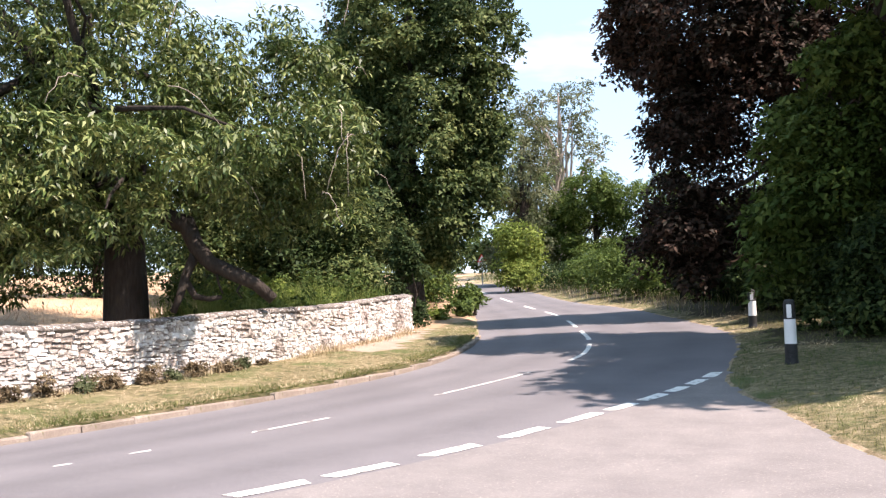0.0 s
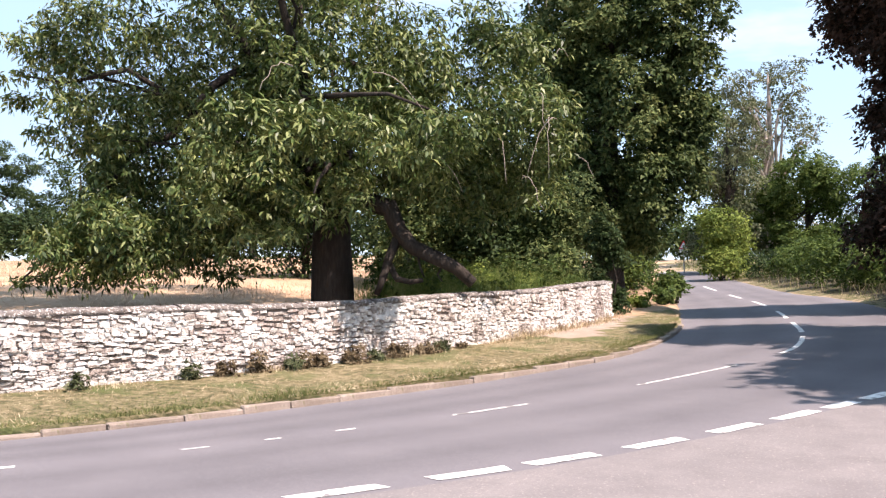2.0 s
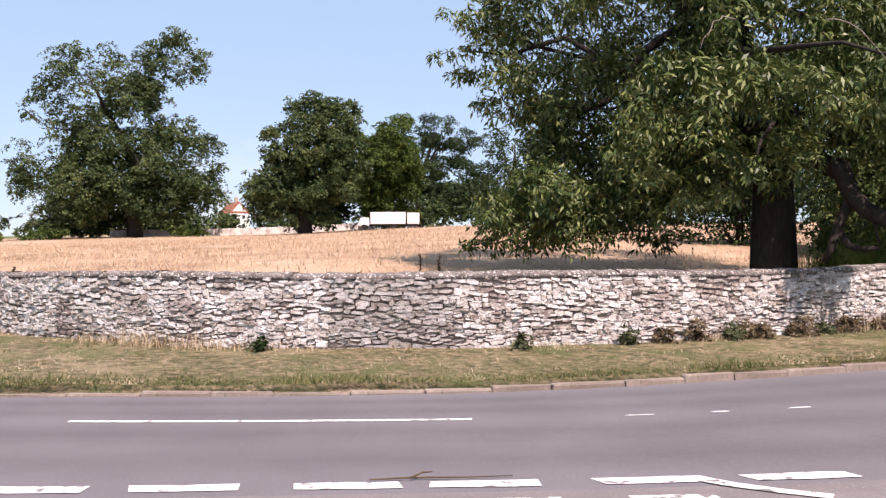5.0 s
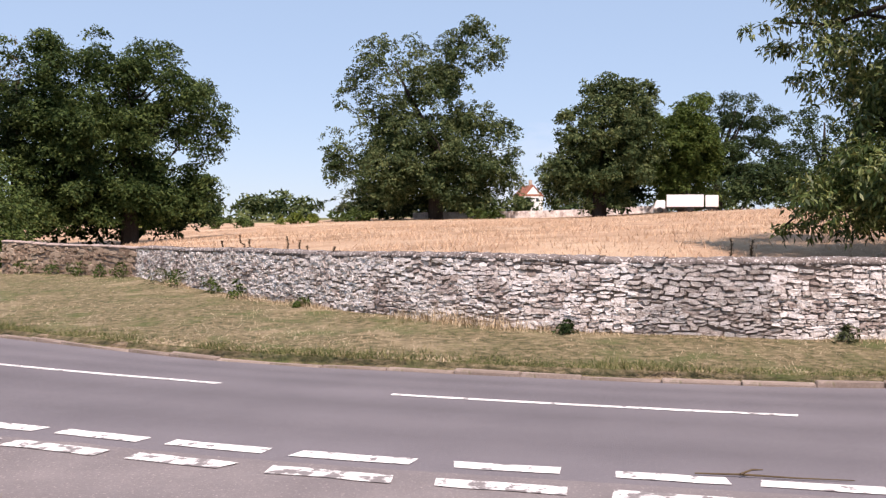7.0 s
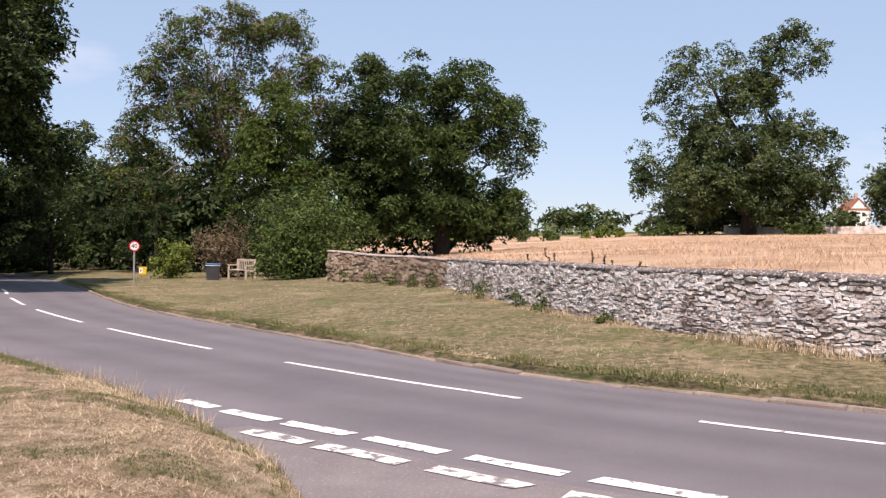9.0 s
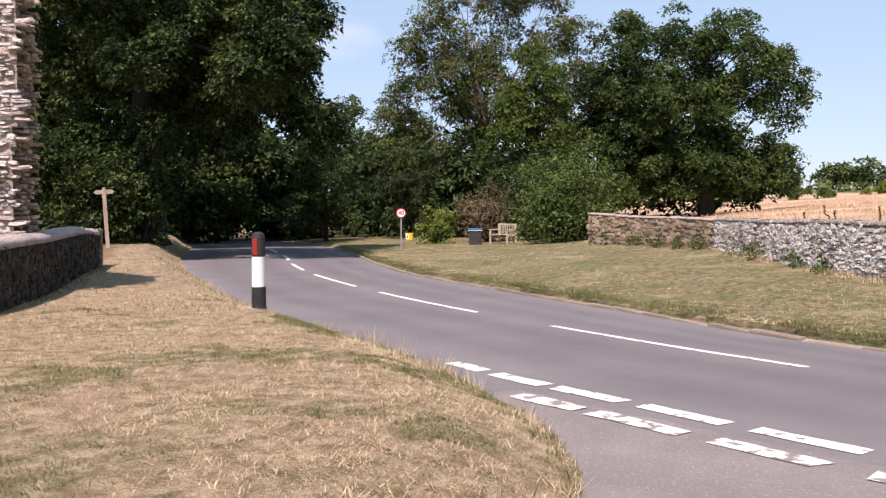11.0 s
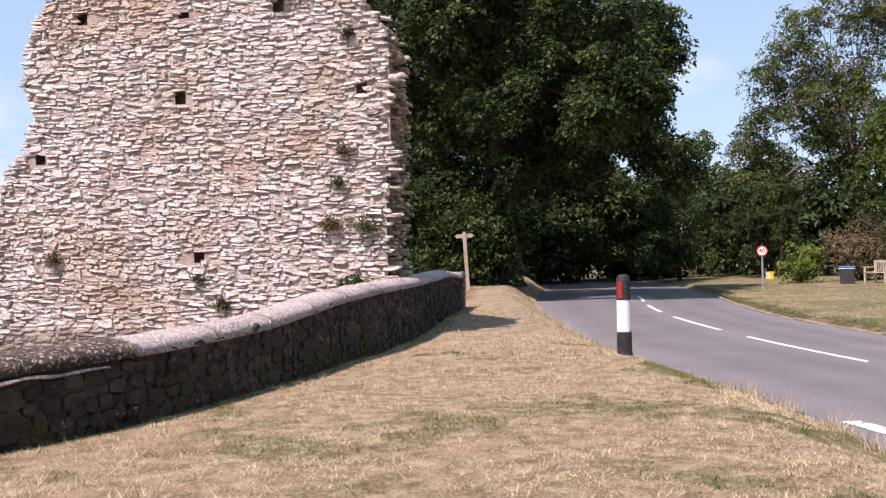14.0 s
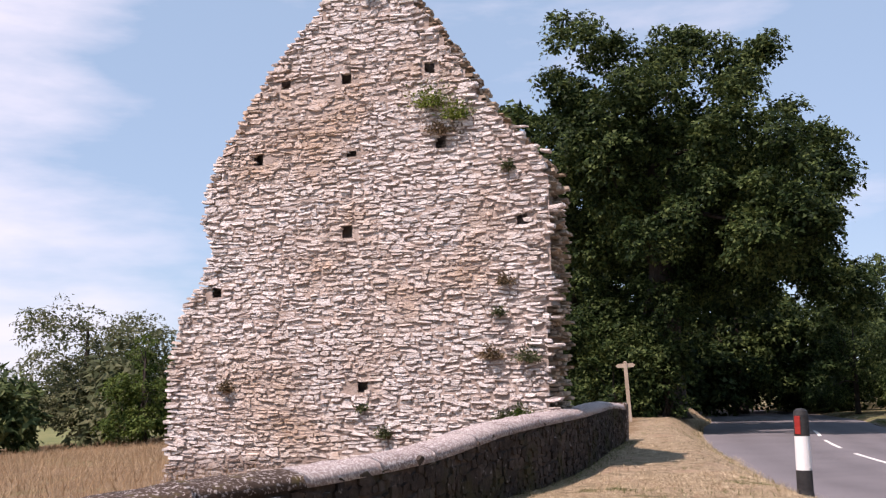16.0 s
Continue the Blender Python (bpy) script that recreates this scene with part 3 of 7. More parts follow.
VERGE_L = np.vstack([spline([(60, -12), (14, -6.2), (2, -4.3), (-3.5, -3.75), (-5.2, -3.9), (-6.2, -4.2), (-6.8, -4.5), (-7.35, -4.9), (-7.9, -5.35), (-8.55, -6.1), (-9.1, -6.75), (-9.8, -7.6), (-10.75, -9.0), (-11.55, -10.45), (-12.6, -12.3), (-15.9, -17), (-23.9, -27.1), (-32, -36), (-42, -47), (-62, -77), (-92, -132)], 0.8)])
VERGE_L = thin(VERGE_L)
VERGE_R = spline([(-150, 192), (-62, 79), (-43.6, 59.2), (-24.1, 36.9), (-18, 31.2), (-13.1, 25.7), (-10.1, 22), (-8.3, 18.6), (-7.1, 15.4), (-6.1, 13), (-5.1, 11.5), (-3.9, 9.95), (-2.5, 8.05), (0, 6.2), (4, 4.6), (14, 2.5), (60, -6)], 0.8)
VERGE_R = thin(VERGE_R)
WALL_LINE = spline([(-18.4, 19.9), (-17.2, 16.8), (-16.0, 13.2), (-15.25, 10), (-14.95, 7), (-14.8, 4.5), (-15.0, 2.1), (-15.8, 0), (-16.8, -1.7), (-18.8, -3.75), (-22.3, -6.4), (-29.1, -10.9)], 0.5)
WALL_BROWN = spline([(-29.1, -10.9), (-31.8, -14.1), (-34.4, -17.3)], 0.5)
LOW_WALL = spline([(12, -8.1), (3, -7.9), (-2.6, -9.35), (-4.9, -10.45), (-7.6, -12.55), (-9.85, -14.45), (-14.85, -19.75), (-16.0, -20.96)], 0.5)

# the low wall's line, carried on past its end beside the road
LOW_LINE = np.vstack([LOW_WALL, [(-20.25, -25.45), (-26.5, -33.0), (-38.0, -46.0)]])


def road_z(y):
    y = np.asarray(y, dtype=float)
    up = 0.126 * np.log1p(np.exp(np.clip(y - 10, -90, 90) / 3.0)) - 0.0043
    down = -0.012 * np.maximum(0, -5 - y)
    return np.minimum(up, 5.5) + np.maximum(down, -1.5)


def ease(t):
    t = np.clip(t, 0, 1)
    return t * t * (3 - 2 * t)


def terrain(P, snap=0.0):
    """Ground height at points: verges rise from the tarmac, the field climbs behind the wall, land falls off behind the ruin."""
    P = np.asarray(P, dtype=float).reshape(-1, 2)
    x, y = P[:, 0], P[:, 1]
    zb = road_z(y)
    dF = to_line(P, FAR_KERB)[0] * -1
    dL = to_line(P, VERGE_L)[0]
    dR = to_line(P, VERGE_R)[0]
    dW = -to_line(P, np.vstack([WALL_LINE, WALL_BROWN[1:], [(-58, -31)]]))[0]
    dW = np.where((y > 20) & (dF > 0), np.minimum(dW, dF - 3.2), dW)
    zf = zb + 0.09 + (0.052 - 0.034 * ease((-14 - y) / 14)) * np.clip(dF, 0, 14) + 0.06 * ease((dW - 0.1) / 1.5) + 1.3 * (1 - np.exp(-np.clip(dW, 0, 170) / 30)) + 0.027 * np.clip(dW, 0, 170)
    dLW = to_line(P, LOW_LINE)[0]
    fall = np.clip(dLW - 2, 0, 90)
    zl = zb + 0.03 + (0.29 - zb) * ease((dL + 0.15) / 1.3) + 0.012 * np.clip(dL, 0, 8) - 0.062 * fall
    zrr = zb + 0.03 + 0.12 * ease(dR / 1.8) + 0.03 * np.clip(dR, 0, 30)
    z = zb - 0.16
    z = np.where(dF > 0, zf, z)
    z = np.where(dL > 0, zl, z)
    z = np.where(dR > 0, zrr, z)
    return z


def ground_z(x, y):
    return float(terrain([(x, y)])[0])


# ---- ground and road ----
def axis_steps(lo, hi, step, far, grow=1.22):
    mid = list(np.arange(lo, hi + step / 2, step))
    left, d = [], step
    while mid[0] - sum(left) > -far:
        d *= grow
        left.append(d)
    lows = list(mid[0] - np.cumsum(left))[::-1]
    right, d = [], step
    while mid[-1] + sum(right) < far:
        d *= grow
        right.append(d)
    return np.array(lows + mid + list(mid[-1] + np.cumsum(right)))


def build_ground():
    xs, ys = axis_steps(-46, 8, 0.45, 2600), axis_steps(-44, 46, 0.45, 2600)
    X, Y = np.meshgrid(xs, ys)
    P = np.stack([X.ravel(), Y.ravel()], 1)
    inner = (P[:, 0] > -70) & (P[:, 0] < 14) & (P[:, 1] > -60) & (P[:, 1] < 75)
    idx = np.where(inner)[0]
    for line in (FAR_KERB, VERGE_L, VERGE_R):
        d, q = to_line(P[idx], line)
        m = np.abs(d) < 0.24
        P[idx[m]] = q[m]
    z = terrain(P)
    dmin = np.full(len(P), 9.0)
    for line in (FAR_KERB, VERGE_L, VERGE_R):
        dmin = np.minimum(dmin, np.abs(to_line(P, line)[0]))
    edge = dmin < 0.01
    z[edge] = road_z(P[edge, 1]) + 0.02
    dF = -to_line(P, FAR_KERB)[0]
    z[edge & (np.abs(dF) < 0.02)] -= 0.065
    lumps = np.array([noise.noise(Vector((px * 0.8, py * 0.8, 0.0))) * 0.025 + noise.noise(Vector((px * 0.2, py * 0.2, 3.0))) * 0.04 for px, py in P])
    z = z + np.where(edge | (z < road_z(P[:, 1]) - 0.1), 0, lumps)
    nx, ny = len(xs), len(ys)
    faces = [(j * nx + i, j * nx + i + 1, (j + 1) * nx + i + 1, (j + 1) * nx + i) for j in range(ny - 1) for i in range(nx - 1)]
    C = np.array([P[list(f)].mean(0) for f in faces])
    cF = -to_line(C, FAR_KERB)[0]
    cW = -to_line(C, np.vstack([WALL_LINE, WALL_BROWN[1:], [(-58, -31)]]))[0]
    cLW = to_line(C, LOW_LINE)[0]
    far = np.hypot(C[:, 0], C[:, 1])
    mi = np.zeros(len(C), dtype=np.int32)
    mi[cF > 0] = 4
    mi[(cF > 0) & (cW > 0.2)] = 1
    mi[(cLW > 0.3) & (cF < 0)] = 6
    mi[far > 135] = 2
    mi[(cF > 1.4) & (cW < 0) & (C[:, 1] > 15.0) & (C[:, 1] < 40)] = 3
    cR = to_line(C, VERGE_R)[0]
    mi[cR > 0] = 4
    # ground below the verge trees darkened for their shade
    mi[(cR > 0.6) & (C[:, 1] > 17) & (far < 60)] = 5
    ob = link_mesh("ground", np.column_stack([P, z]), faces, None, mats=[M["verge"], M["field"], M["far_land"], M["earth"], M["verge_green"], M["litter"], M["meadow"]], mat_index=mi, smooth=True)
    return tagged(ob, "mown dry verge turf and parched straw-coloured field", "ground", kind="structure")


build_ground()


def strip(A, B, n, crown=0.0, lift=0.0):
    """Points and faces of a sheet between two lines with as many points each, with a crown in the middle."""
    v, f = [], []
    for a, b in zip(A, B):
        for k in range(n + 1):
            t = k / n
            p = a + (b - a) * t
            v.append((p[0], p[1], float(road_z(p[1])) + lift + crown * (1 - (2 * t - 1) ** 2)))
    for i in range(len(A) - 1):
        for k in range(n):
            q = i * (n + 1) + k
            f.append((q, q + n + 1, q + n + 2, q + 1))
    return v, f


def even(line, n):
    d = np.r_[0, np.cumsum(np.hypot(*np.diff(line, axis=0).T))]
    s = np.linspace(0, d[-1], n)
    return np.stack([np.interp(s, d, line[:, 0]), np.interp(s, d, line[:, 1])], 1)


def partner(line, other):
    """For each point of line the nearest point of other."""
    return to_line(line, other)[1]


CROWN = 0.05
rv, rf = strip(partner(CENTRE, FAR_KERB), CENTRE, 4, 0.0)
rv = [(x, y, z - 0.05 + 0.05 * ((i % 5) / 4)) for i, (x, y, z) in enumerate(rv)]
NEAR_OF_CENTRE = partner(CENTRE, NEAR_EDGE)
nv, nf = strip(CENTRE, NEAR_OF_CENTRE, 4, 0.0)
# the road's bed runs on a little under the turf
out_of = NEAR_OF_CENTRE - CENTRE
out_of = NEAR_OF_CENTRE + 1.3 * out_of / np.linalg.norm(out_of, axis=1)[:, None]
ev, ef = strip(NEAR_OF_CENTRE, out_of, 1, 0.0)
ev = [(x, y, z - (0.03 if i % 2 else 0.0)) for i, (x, y, z) in enumerate(ev)]
v, f = merge([(rv, rf), (nv, nf), (ev, ef)])
road = link_mesh("road", v, f, M["asphalt"], smooth=True)
# how far across the road each point lies: far kerb 0, centre 0.5, near edge 1
share = np.array([0.5 * (i % 5) / 4 for i in range(len(rv))] + [0.5 + 0.5 * (i % 5) / 4 for i in range(len(nv))] + [1.0] * len(ev))
lay_uv = road.data.uv_layers.new(name="across")
loops = np.zeros(len(road.data.loops), dtype=np.int32)
road.data.loops.foreach_get("vertex_index", loops)
lay_uv.data.foreach_set("uv", np.stack([share[loops], np.zeros(len(loops))], 1).ravel())
tagged(road, "grey asphalt country road with worn white markings", "road", kind="structure")

# side road mouth: a patch between the give-way line and the edges of the lane
gw = NEAR_EDGE[(NEAR_EDGE[:, 1] < 15.6) & (NEAR_EDGE[:, 1] > -6.4)]
gw = even(gw, 40)
right = even(VERGE_R[(VERGE_R[:, 1] < 15.6) & (VERGE_R[:, 0] > -7.3)], 40)
left = even(VERGE_L[(VERGE_L[:, 1] > -6.6) & (VERGE_L[:, 0] < 61)][::-1], 40)
sv = [(q[0] - 0.8, q[1], float(road_z(q[1])) - 0.02) for q in gw]
sf = []
for j in range(40):
    for i in range(40):
        a, b = i / 39, j / 39
        base = right[0] * (1 - a) + left[0] * a
        c_top = right[-1] * (1 - a) + left[-1] * a
        p = (1 - b) * gw[i] + b * c_top + (1 - a) * right[j] + a * left[j] - ((1 - a) * (1 - b) * gw[0] + a * (1 - b) * gw[-1] + (1 - a) * b * right[-1] + a * b * left[-1])
        sv.append((p[0], p[1], float(road_z(p[1])) - 0.002))
for j in range(40):
    for i in range(39):
        q = j * 40 + i
        sf.append((q, q + 1, q + 41, q + 40))
tagged(link_mesh("side_road", sv, sf, M["side_asphalt"], smooth=True), "pale worn asphalt side road at the junction", "road", kind="structure")


# ---- trees ----
JUNCTION = (-0.8, -1.7)


def crown_points(rng, lobes, count, size, wide, droop, per, shell=0.45, pad=0.4, sides=3):
    """Leaves in small domed sprays over the shells of many lobes; each spray faces up and outwards."""
    lobes = np.array(lobes, dtype=float)
    w = (lobes[:, 3] * lobes[:, 4] + lobes[:, 4] * lobes[:, 5] + lobes[:, 3] * lobes[:, 5])
    twigs = max(1, count // per)
    which = rng.choice(len(lobes), twigs, p=w / w.sum())
    d = rng.normal(size=(twigs, 3))
    d[:, 2] += 0.25
    d /= np.linalg.norm(d, axis=1)[:, None]
    r = 1 - shell * rng.random(twigs) ** 1.6 + rng.normal(0, 0.06, twigs)
    c = lobes[which, :3] + d * r[:, None] * lobes[which, 3:6]
    axis = d * 0.6 + rng.normal(0, 0.2, (twigs, 3)) + np.array([0, 0, 0.7])
    axis /= np.linalg.norm(axis, axis=1)[:, None]
    e1 = np.cross(axis, rng.normal(size=(twigs, 3)))
    e1 /= np.linalg.norm(e1, axis=1)[:, None] + 1e-9
    e2 = np.cross(axis, e1)
    n = twigs * per
    R = np.repeat(pad * rng.uniform(0.55, 1.35, twigs), per)
    ang, rad = rng.uniform(0, 2 * math.pi, n), np.sqrt(rng.random(n)) * R
    ray = np.repeat(e1, per, 0) * np.cos(ang)[:, None] + np.repeat(e2, per, 0) * np.sin(ang)[:, None]
    up = np.repeat(axis, per, 0)
    base = np.repeat(c, per, 0) + ray * rad[:, None] - up * (0.5 * rad * rad / R)[:, None] + rng.normal(0, 0.14, (n, 3)) * R[:, None]
    ahead = ray * 0.75 + rng.normal(0, 0.38, (n, 3))
    ahead[:, 2] -= droop
    ahead /= np.linalg.norm(ahead, axis=1)[:, None]
    side = np.cross(ahead, up + rng.normal(0, 0.36, (n, 3)))
    side /= np.linalg.norm(side, axis=1)[:, None] + 1e-9
    nrm = np.cross(side, ahead)
    s = size * rng.uniform(0.6, 1.3, (n, 1))
    q = np.empty((n, sides, 3))
    if sides == 3:
        q[:, 0] = base + side * s * wide
        q[:, 1] = base + ahead * s
        q[:, 2] = base - side * s * wide
    else:
        q[:, 0] = base
        q[:, 1] = base + ahead * s * 0.45 + side * s * wide + nrm * s * 0.08
        q[:, 2] = base + ahead * s - nrm * s * 0.12
        q[:, 3] = base + ahead * s * 0.45 - side * s * wide + nrm * s * 0.08
    return q


def make_lobes(rng, centre, radii, count, size, flat=0.8, low=-0.9):
    """Lobes strewn through an ellipsoid, most of them near its skin."""
    out = []
    while len(out) < count:
        d = rng.normal(size=3)
        d /= np.linalg.norm(d)
        if d[2] < low:
            continue
        r = rng.uniform(0.12, 1.0) ** 0.5
        k = size * rng.uniform(0.6, 1.35)
        p = np.array(centre) + d * r * np.maximum(np.array(radii) - k * 0.75, 0.1)
        out.append((*p, k, k, k * flat))
    return out


def branch_line(rng, a, b, n=5, sag=0.0):
    a, b = np.array(a, float), np.array(b, float)
    L = np.linalg.norm(b - a)
    pts = []
    for t in np.linspace(0, 1, n):
        p = a + (b - a) * t + rng.normal(0, 0.05 * L, 3) * math.sin(math.pi * t)
        p[2] += sag * math.sin(math.pi * t)
        pts.append(p)
    return pts


def tree(name, at, label, height, trunk_r, crown, lobes=30, lobe=1.6, leaves=20000, size=0.3, wide=0.3, mat="leaf_green", seed=1, droop=0.2, per=16, split=0.35, bark="bark", limbs=9, flat=0.8, group="", lean=(0, 0), low=-0.9, extra=(), category="tree", shell=0.45, skirt=0.4, hang=0.6, grow=1.2, stout=1.0, pad=None, second=None, blobs=()):
    """A tree with a tapered trunk, limbs and a crown of leaf bits. crown: middle and radii relative to the foot; blobs, in its place: masses of the crown, each by how far it lies across and along the line from the junction, its height above the road, three radii, its count of lobes and, if need be, their size."""
    rng = np.random.default_rng(seed)
    z0 = ground_z(*at) - 0.15
    t = empty(name, Matrix.Translation((at[0], at[1], z0)), label, category, group)
    cm, cr = np.array(crown[:3], float), np.array(crown[3:], float) * grow
    L = [] if blobs else make_lobes(rng, cm, cr, lobes, lobe, flat, low)
    ahead = Vector((at[0] - JUNCTION[0], at[1] - JUNCTION[1])).normalized()
    for b in blobs:
        for _ in range(int(b[6] * 2.2)):
            d = rng.normal(size=3)
            d /= np.linalg.norm(d)
            k = min((b[7] if len(b) > 7 else lobe) * rng.uniform(0.55, 1.15), 0.7 * max(b[5], 0.3))
            l, f, z = np.array([b[0], b[1], b[2] - z0]) + d * rng.uniform(0.15, 1.0) ** 0.4 * np.maximum(1.12 * np.array(b[3:6]) - 0.45 * k, 0.05)
            L.append((ahead.y * l + ahead.x * f, -ahead.x * l + ahead.y * f, z, k, k, k * flat))
    if blobs:
        P = np.array([b[:6] for b in blobs])
        cm = np.array([ahead.y * P[0, 0], -ahead.x * P[0, 0], P[:, 2].mean() - z0])
        cr = np.array([1.0, 1.0, (P[:, 2] + P[:, 5]).max() - P[:, 2].mean()])
        skirt = 0
    for b in extra:
        L += make_lobes(rng, b[:3], np.array(b[3:6]) * grow, int(b[6]), lobe, flat, low)
    for _ in range(int(lobes * skirt)):
        # boughs that hang low round the foot
        a, r, k = rng.uniform(0, 2 * math.pi), rng.uniform(0.35, 0.92), lobe * rng.uniform(0.6, 1.0)
        L.append((cm[0] + math.cos(a) * r * cr[0], cm[1] + math.sin(a) * r * cr[1], rng.uniform(hang, max(hang + 0.3, cm[2] - 0.55 * cr[2])) + k * flat, k, k, k * flat))
    fork = np.array([lean[0] * split, lean[1] * split, height * split])
    top = np.array([cm[0] * 0.8, cm[1] * 0.8, min(height * 0.9, cm[2] + cr[2] * 0.6)])
    pieces = []
    flare = [np.zeros(3), np.array([0, 0, 0.25]), fork * 0.45, fork, fork * 0.45 + top * 0.55, top]
    rr = [trunk_r * 1.45, trunk_r * 1.1, trunk_r * 0.95, trunk_r * 0.85, trunk_r * 0.45 * stout, trunk_r * 0.12 * stout]
    pieces.append(tube(flare, rr, 12, 0.1, random.Random(seed)))
    v, f = merge(pieces)
    link_mesh("trunk", v, f, M[bark], t, smooth=True)
    order = rng.permutation(len(L))[:limbs]
    for k in order:
        tgt = np.array(L[k][:3])
        s = rng.uniform(0.75, 1.0) if rng.random() < 0.5 else 1.0
        start = fork * s + (top - fork) * rng.uniform(0, 0.5) * (s == 1.0)
        line = branch_line(rng, start, tgt, 6, 0.3)
        r0 = trunk_r * rng.uniform(0.25, 0.45) * stout
        v, f = tube(line, list(np.linspace(r0, r0 * 0.15, 6)), 7, 0.12, random.Random(seed + int(k)))
        link_mesh("limb", v, f, M[bark], t, smooth=True)
    sides = 4 if size < 0.17 and per < 12 else 3
    pad = pad or lobe * 0.3
    quads_mesh("crown", crown_points(rng, L, leaves, size, wide, droop, per, shell, pad, sides), M[mat], t, sides)
    if second:
        tagged(quads_mesh("withered_leaves", crown_points(rng, L, second[1], size * 0.8, wide, droop, per, shell, pad, 3), M[second[0]], t, 3), "browned and thinning leaves")
    return t


def bush(name, at, label, radii, leaves=5000, size=0.12, mat="leaf_ivy", seed=1, lobes=12, category="bush", group="", lobe=None, wide=0.32, lift=0.0, stems=True):
    rng = np.random.default_rng(seed)
    z0 = ground_z(*at) + lift
    t = empty(name, Matrix.Translation((at[0], at[1], z0 - 0.05)), label, category, group)
    k = lobe or min(radii) * 0.5
    L = make_lobes(rng, (0, 0, radii[2] * 0.5), radii, lobes, k, 0.9, -0.6)
    L = [(a, b, max(c, s * 0.5), s, s2, s3) for a, b, c, s, s2, s3 in L]
    q = crown_points(rng, L, int(leaves * 1.1), size, wide, 0.1, 10, pad=k * 0.32)
    q[:, :, 2] = np.maximum(q[:, :, 2], 0.02)
    if stems:
        for i in range(min(6, len(L))):
            v, f = tube(branch_line(rng, (rng.normal(0, 0.1), rng.normal(0, 0.1), 0), np.array(L[i][:3])), [0.05, 0.04, 0.03, 0.02, 0.01], 5)
            link_mesh("stem", v, f, M["bark"], t)
    quads_mesh("foliage", q, M[mat], t, 3)
    return t


# trees round the road bend
tree("chestnut_tree", (-18.7, 10.9), "spreading sweet chestnut with drooping leaves behind the stone wall", 13, 0.46, (0, 0, 8, 6, 6, 6), lobe=0.72, leaves=156000, size=0.165, wide=0.15, mat="leaf_chestnut", seed=3, droop=0.5, per=8, pad=0.13, split=0.28, limbs=22, shell=0.6, stout=0.6,
     blobs=[(-4.1, -1.5, 2.6, 1.6, 1.8, 1.0, 8), (-4.9, -0.5, 4.5, 1.2, 1.8, 1.7, 10), (-5.3, 0.0, 7.1, 1.3, 1.8, 1.3, 8), (-2.5, -0.5, 6.3, 2.2, 2.8, 2.3, 25), (-1.9, -2.2, 3.6, 1.5, 1.4, 0.9, 7), (0.3, 0.0, 6.3, 2.3, 3.4, 2.4, 27), (-0.0, -2.3, 3.8, 0.9, 1.0, 0.6, 3), (2.9, -0.5, 5.6, 2.3, 2.6, 2.1, 23), (3.4, -0.5, 3.8, 1.5, 1.8, 0.9, 7), (-0.9, 0.0, 10.2, 4.2, 4.5, 2.2, 45), (-6.9, 0.0, 7.2, 0.8, 0.6, 0.2, 3, 0.28), (-7.0, 0.0, 6.3, 0.7, 0.6, 0.1, 3, 0.25), (-6.8, 0.4, 5.9, 0.6, 0.5, 0.1, 3, 0.25), (-6.2, 0.0, 5.2, 0.5, 0.5, 0.2, 3, 0.3), (-3.6, -1.4, 2.0, 2.4, 1.2, 0.4, 4, 0.5), (-5.9, -1.6, 1.9, 0.5, 0.5, 0.2, 3, 0.3), (4.8, 0.0, 4.8, 0.7, 1.2, 1.1, 4, 0.6), (-3.9, 0.6, 2.9, 1.8, 2.0, 1.2, 10), (-2.8, 1.0, 3.7, 2.2, 2.5, 1.5, 15), (-1.0, 0.5, 4.1, 1.6, 2.0, 1.4, 10), (0.8, 0.8, 4.9, 1.9, 2.4, 1.4, 12), (-4.3, -2.2, 2.4, 1.7, 1.0, 0.8, 6), (-1.9, -1.6, 2.8, 1.1, 1.2, 0.5, 3), (0.0, -1.2, 3.2, 0.8, 0.8, 0.4, 3, 0.5), (2.0, -1.0, 4.3, 1.4, 1.6, 0.8, 5), (0.1, -4.3, 3.3, 0.9, 0.9, 0.4, 3, 0.4), (1.8, -4.2, 3.6, 1.0, 0.9, 0.4, 3, 0.4), (-1.5, -4.0, 2.9, 1.1, 0.9, 0.4, 3, 0.4), (1.2, -3.8, 4.5, 1.5, 1.0, 0.6, 6, 0.5), (-0.9, -5.0, 4.4, 1.4, 0.8, 0.6, 10, 0.45), (1.6, -4.8, 4.3, 1.2, 0.8, 0.6, 9, 0.45)])
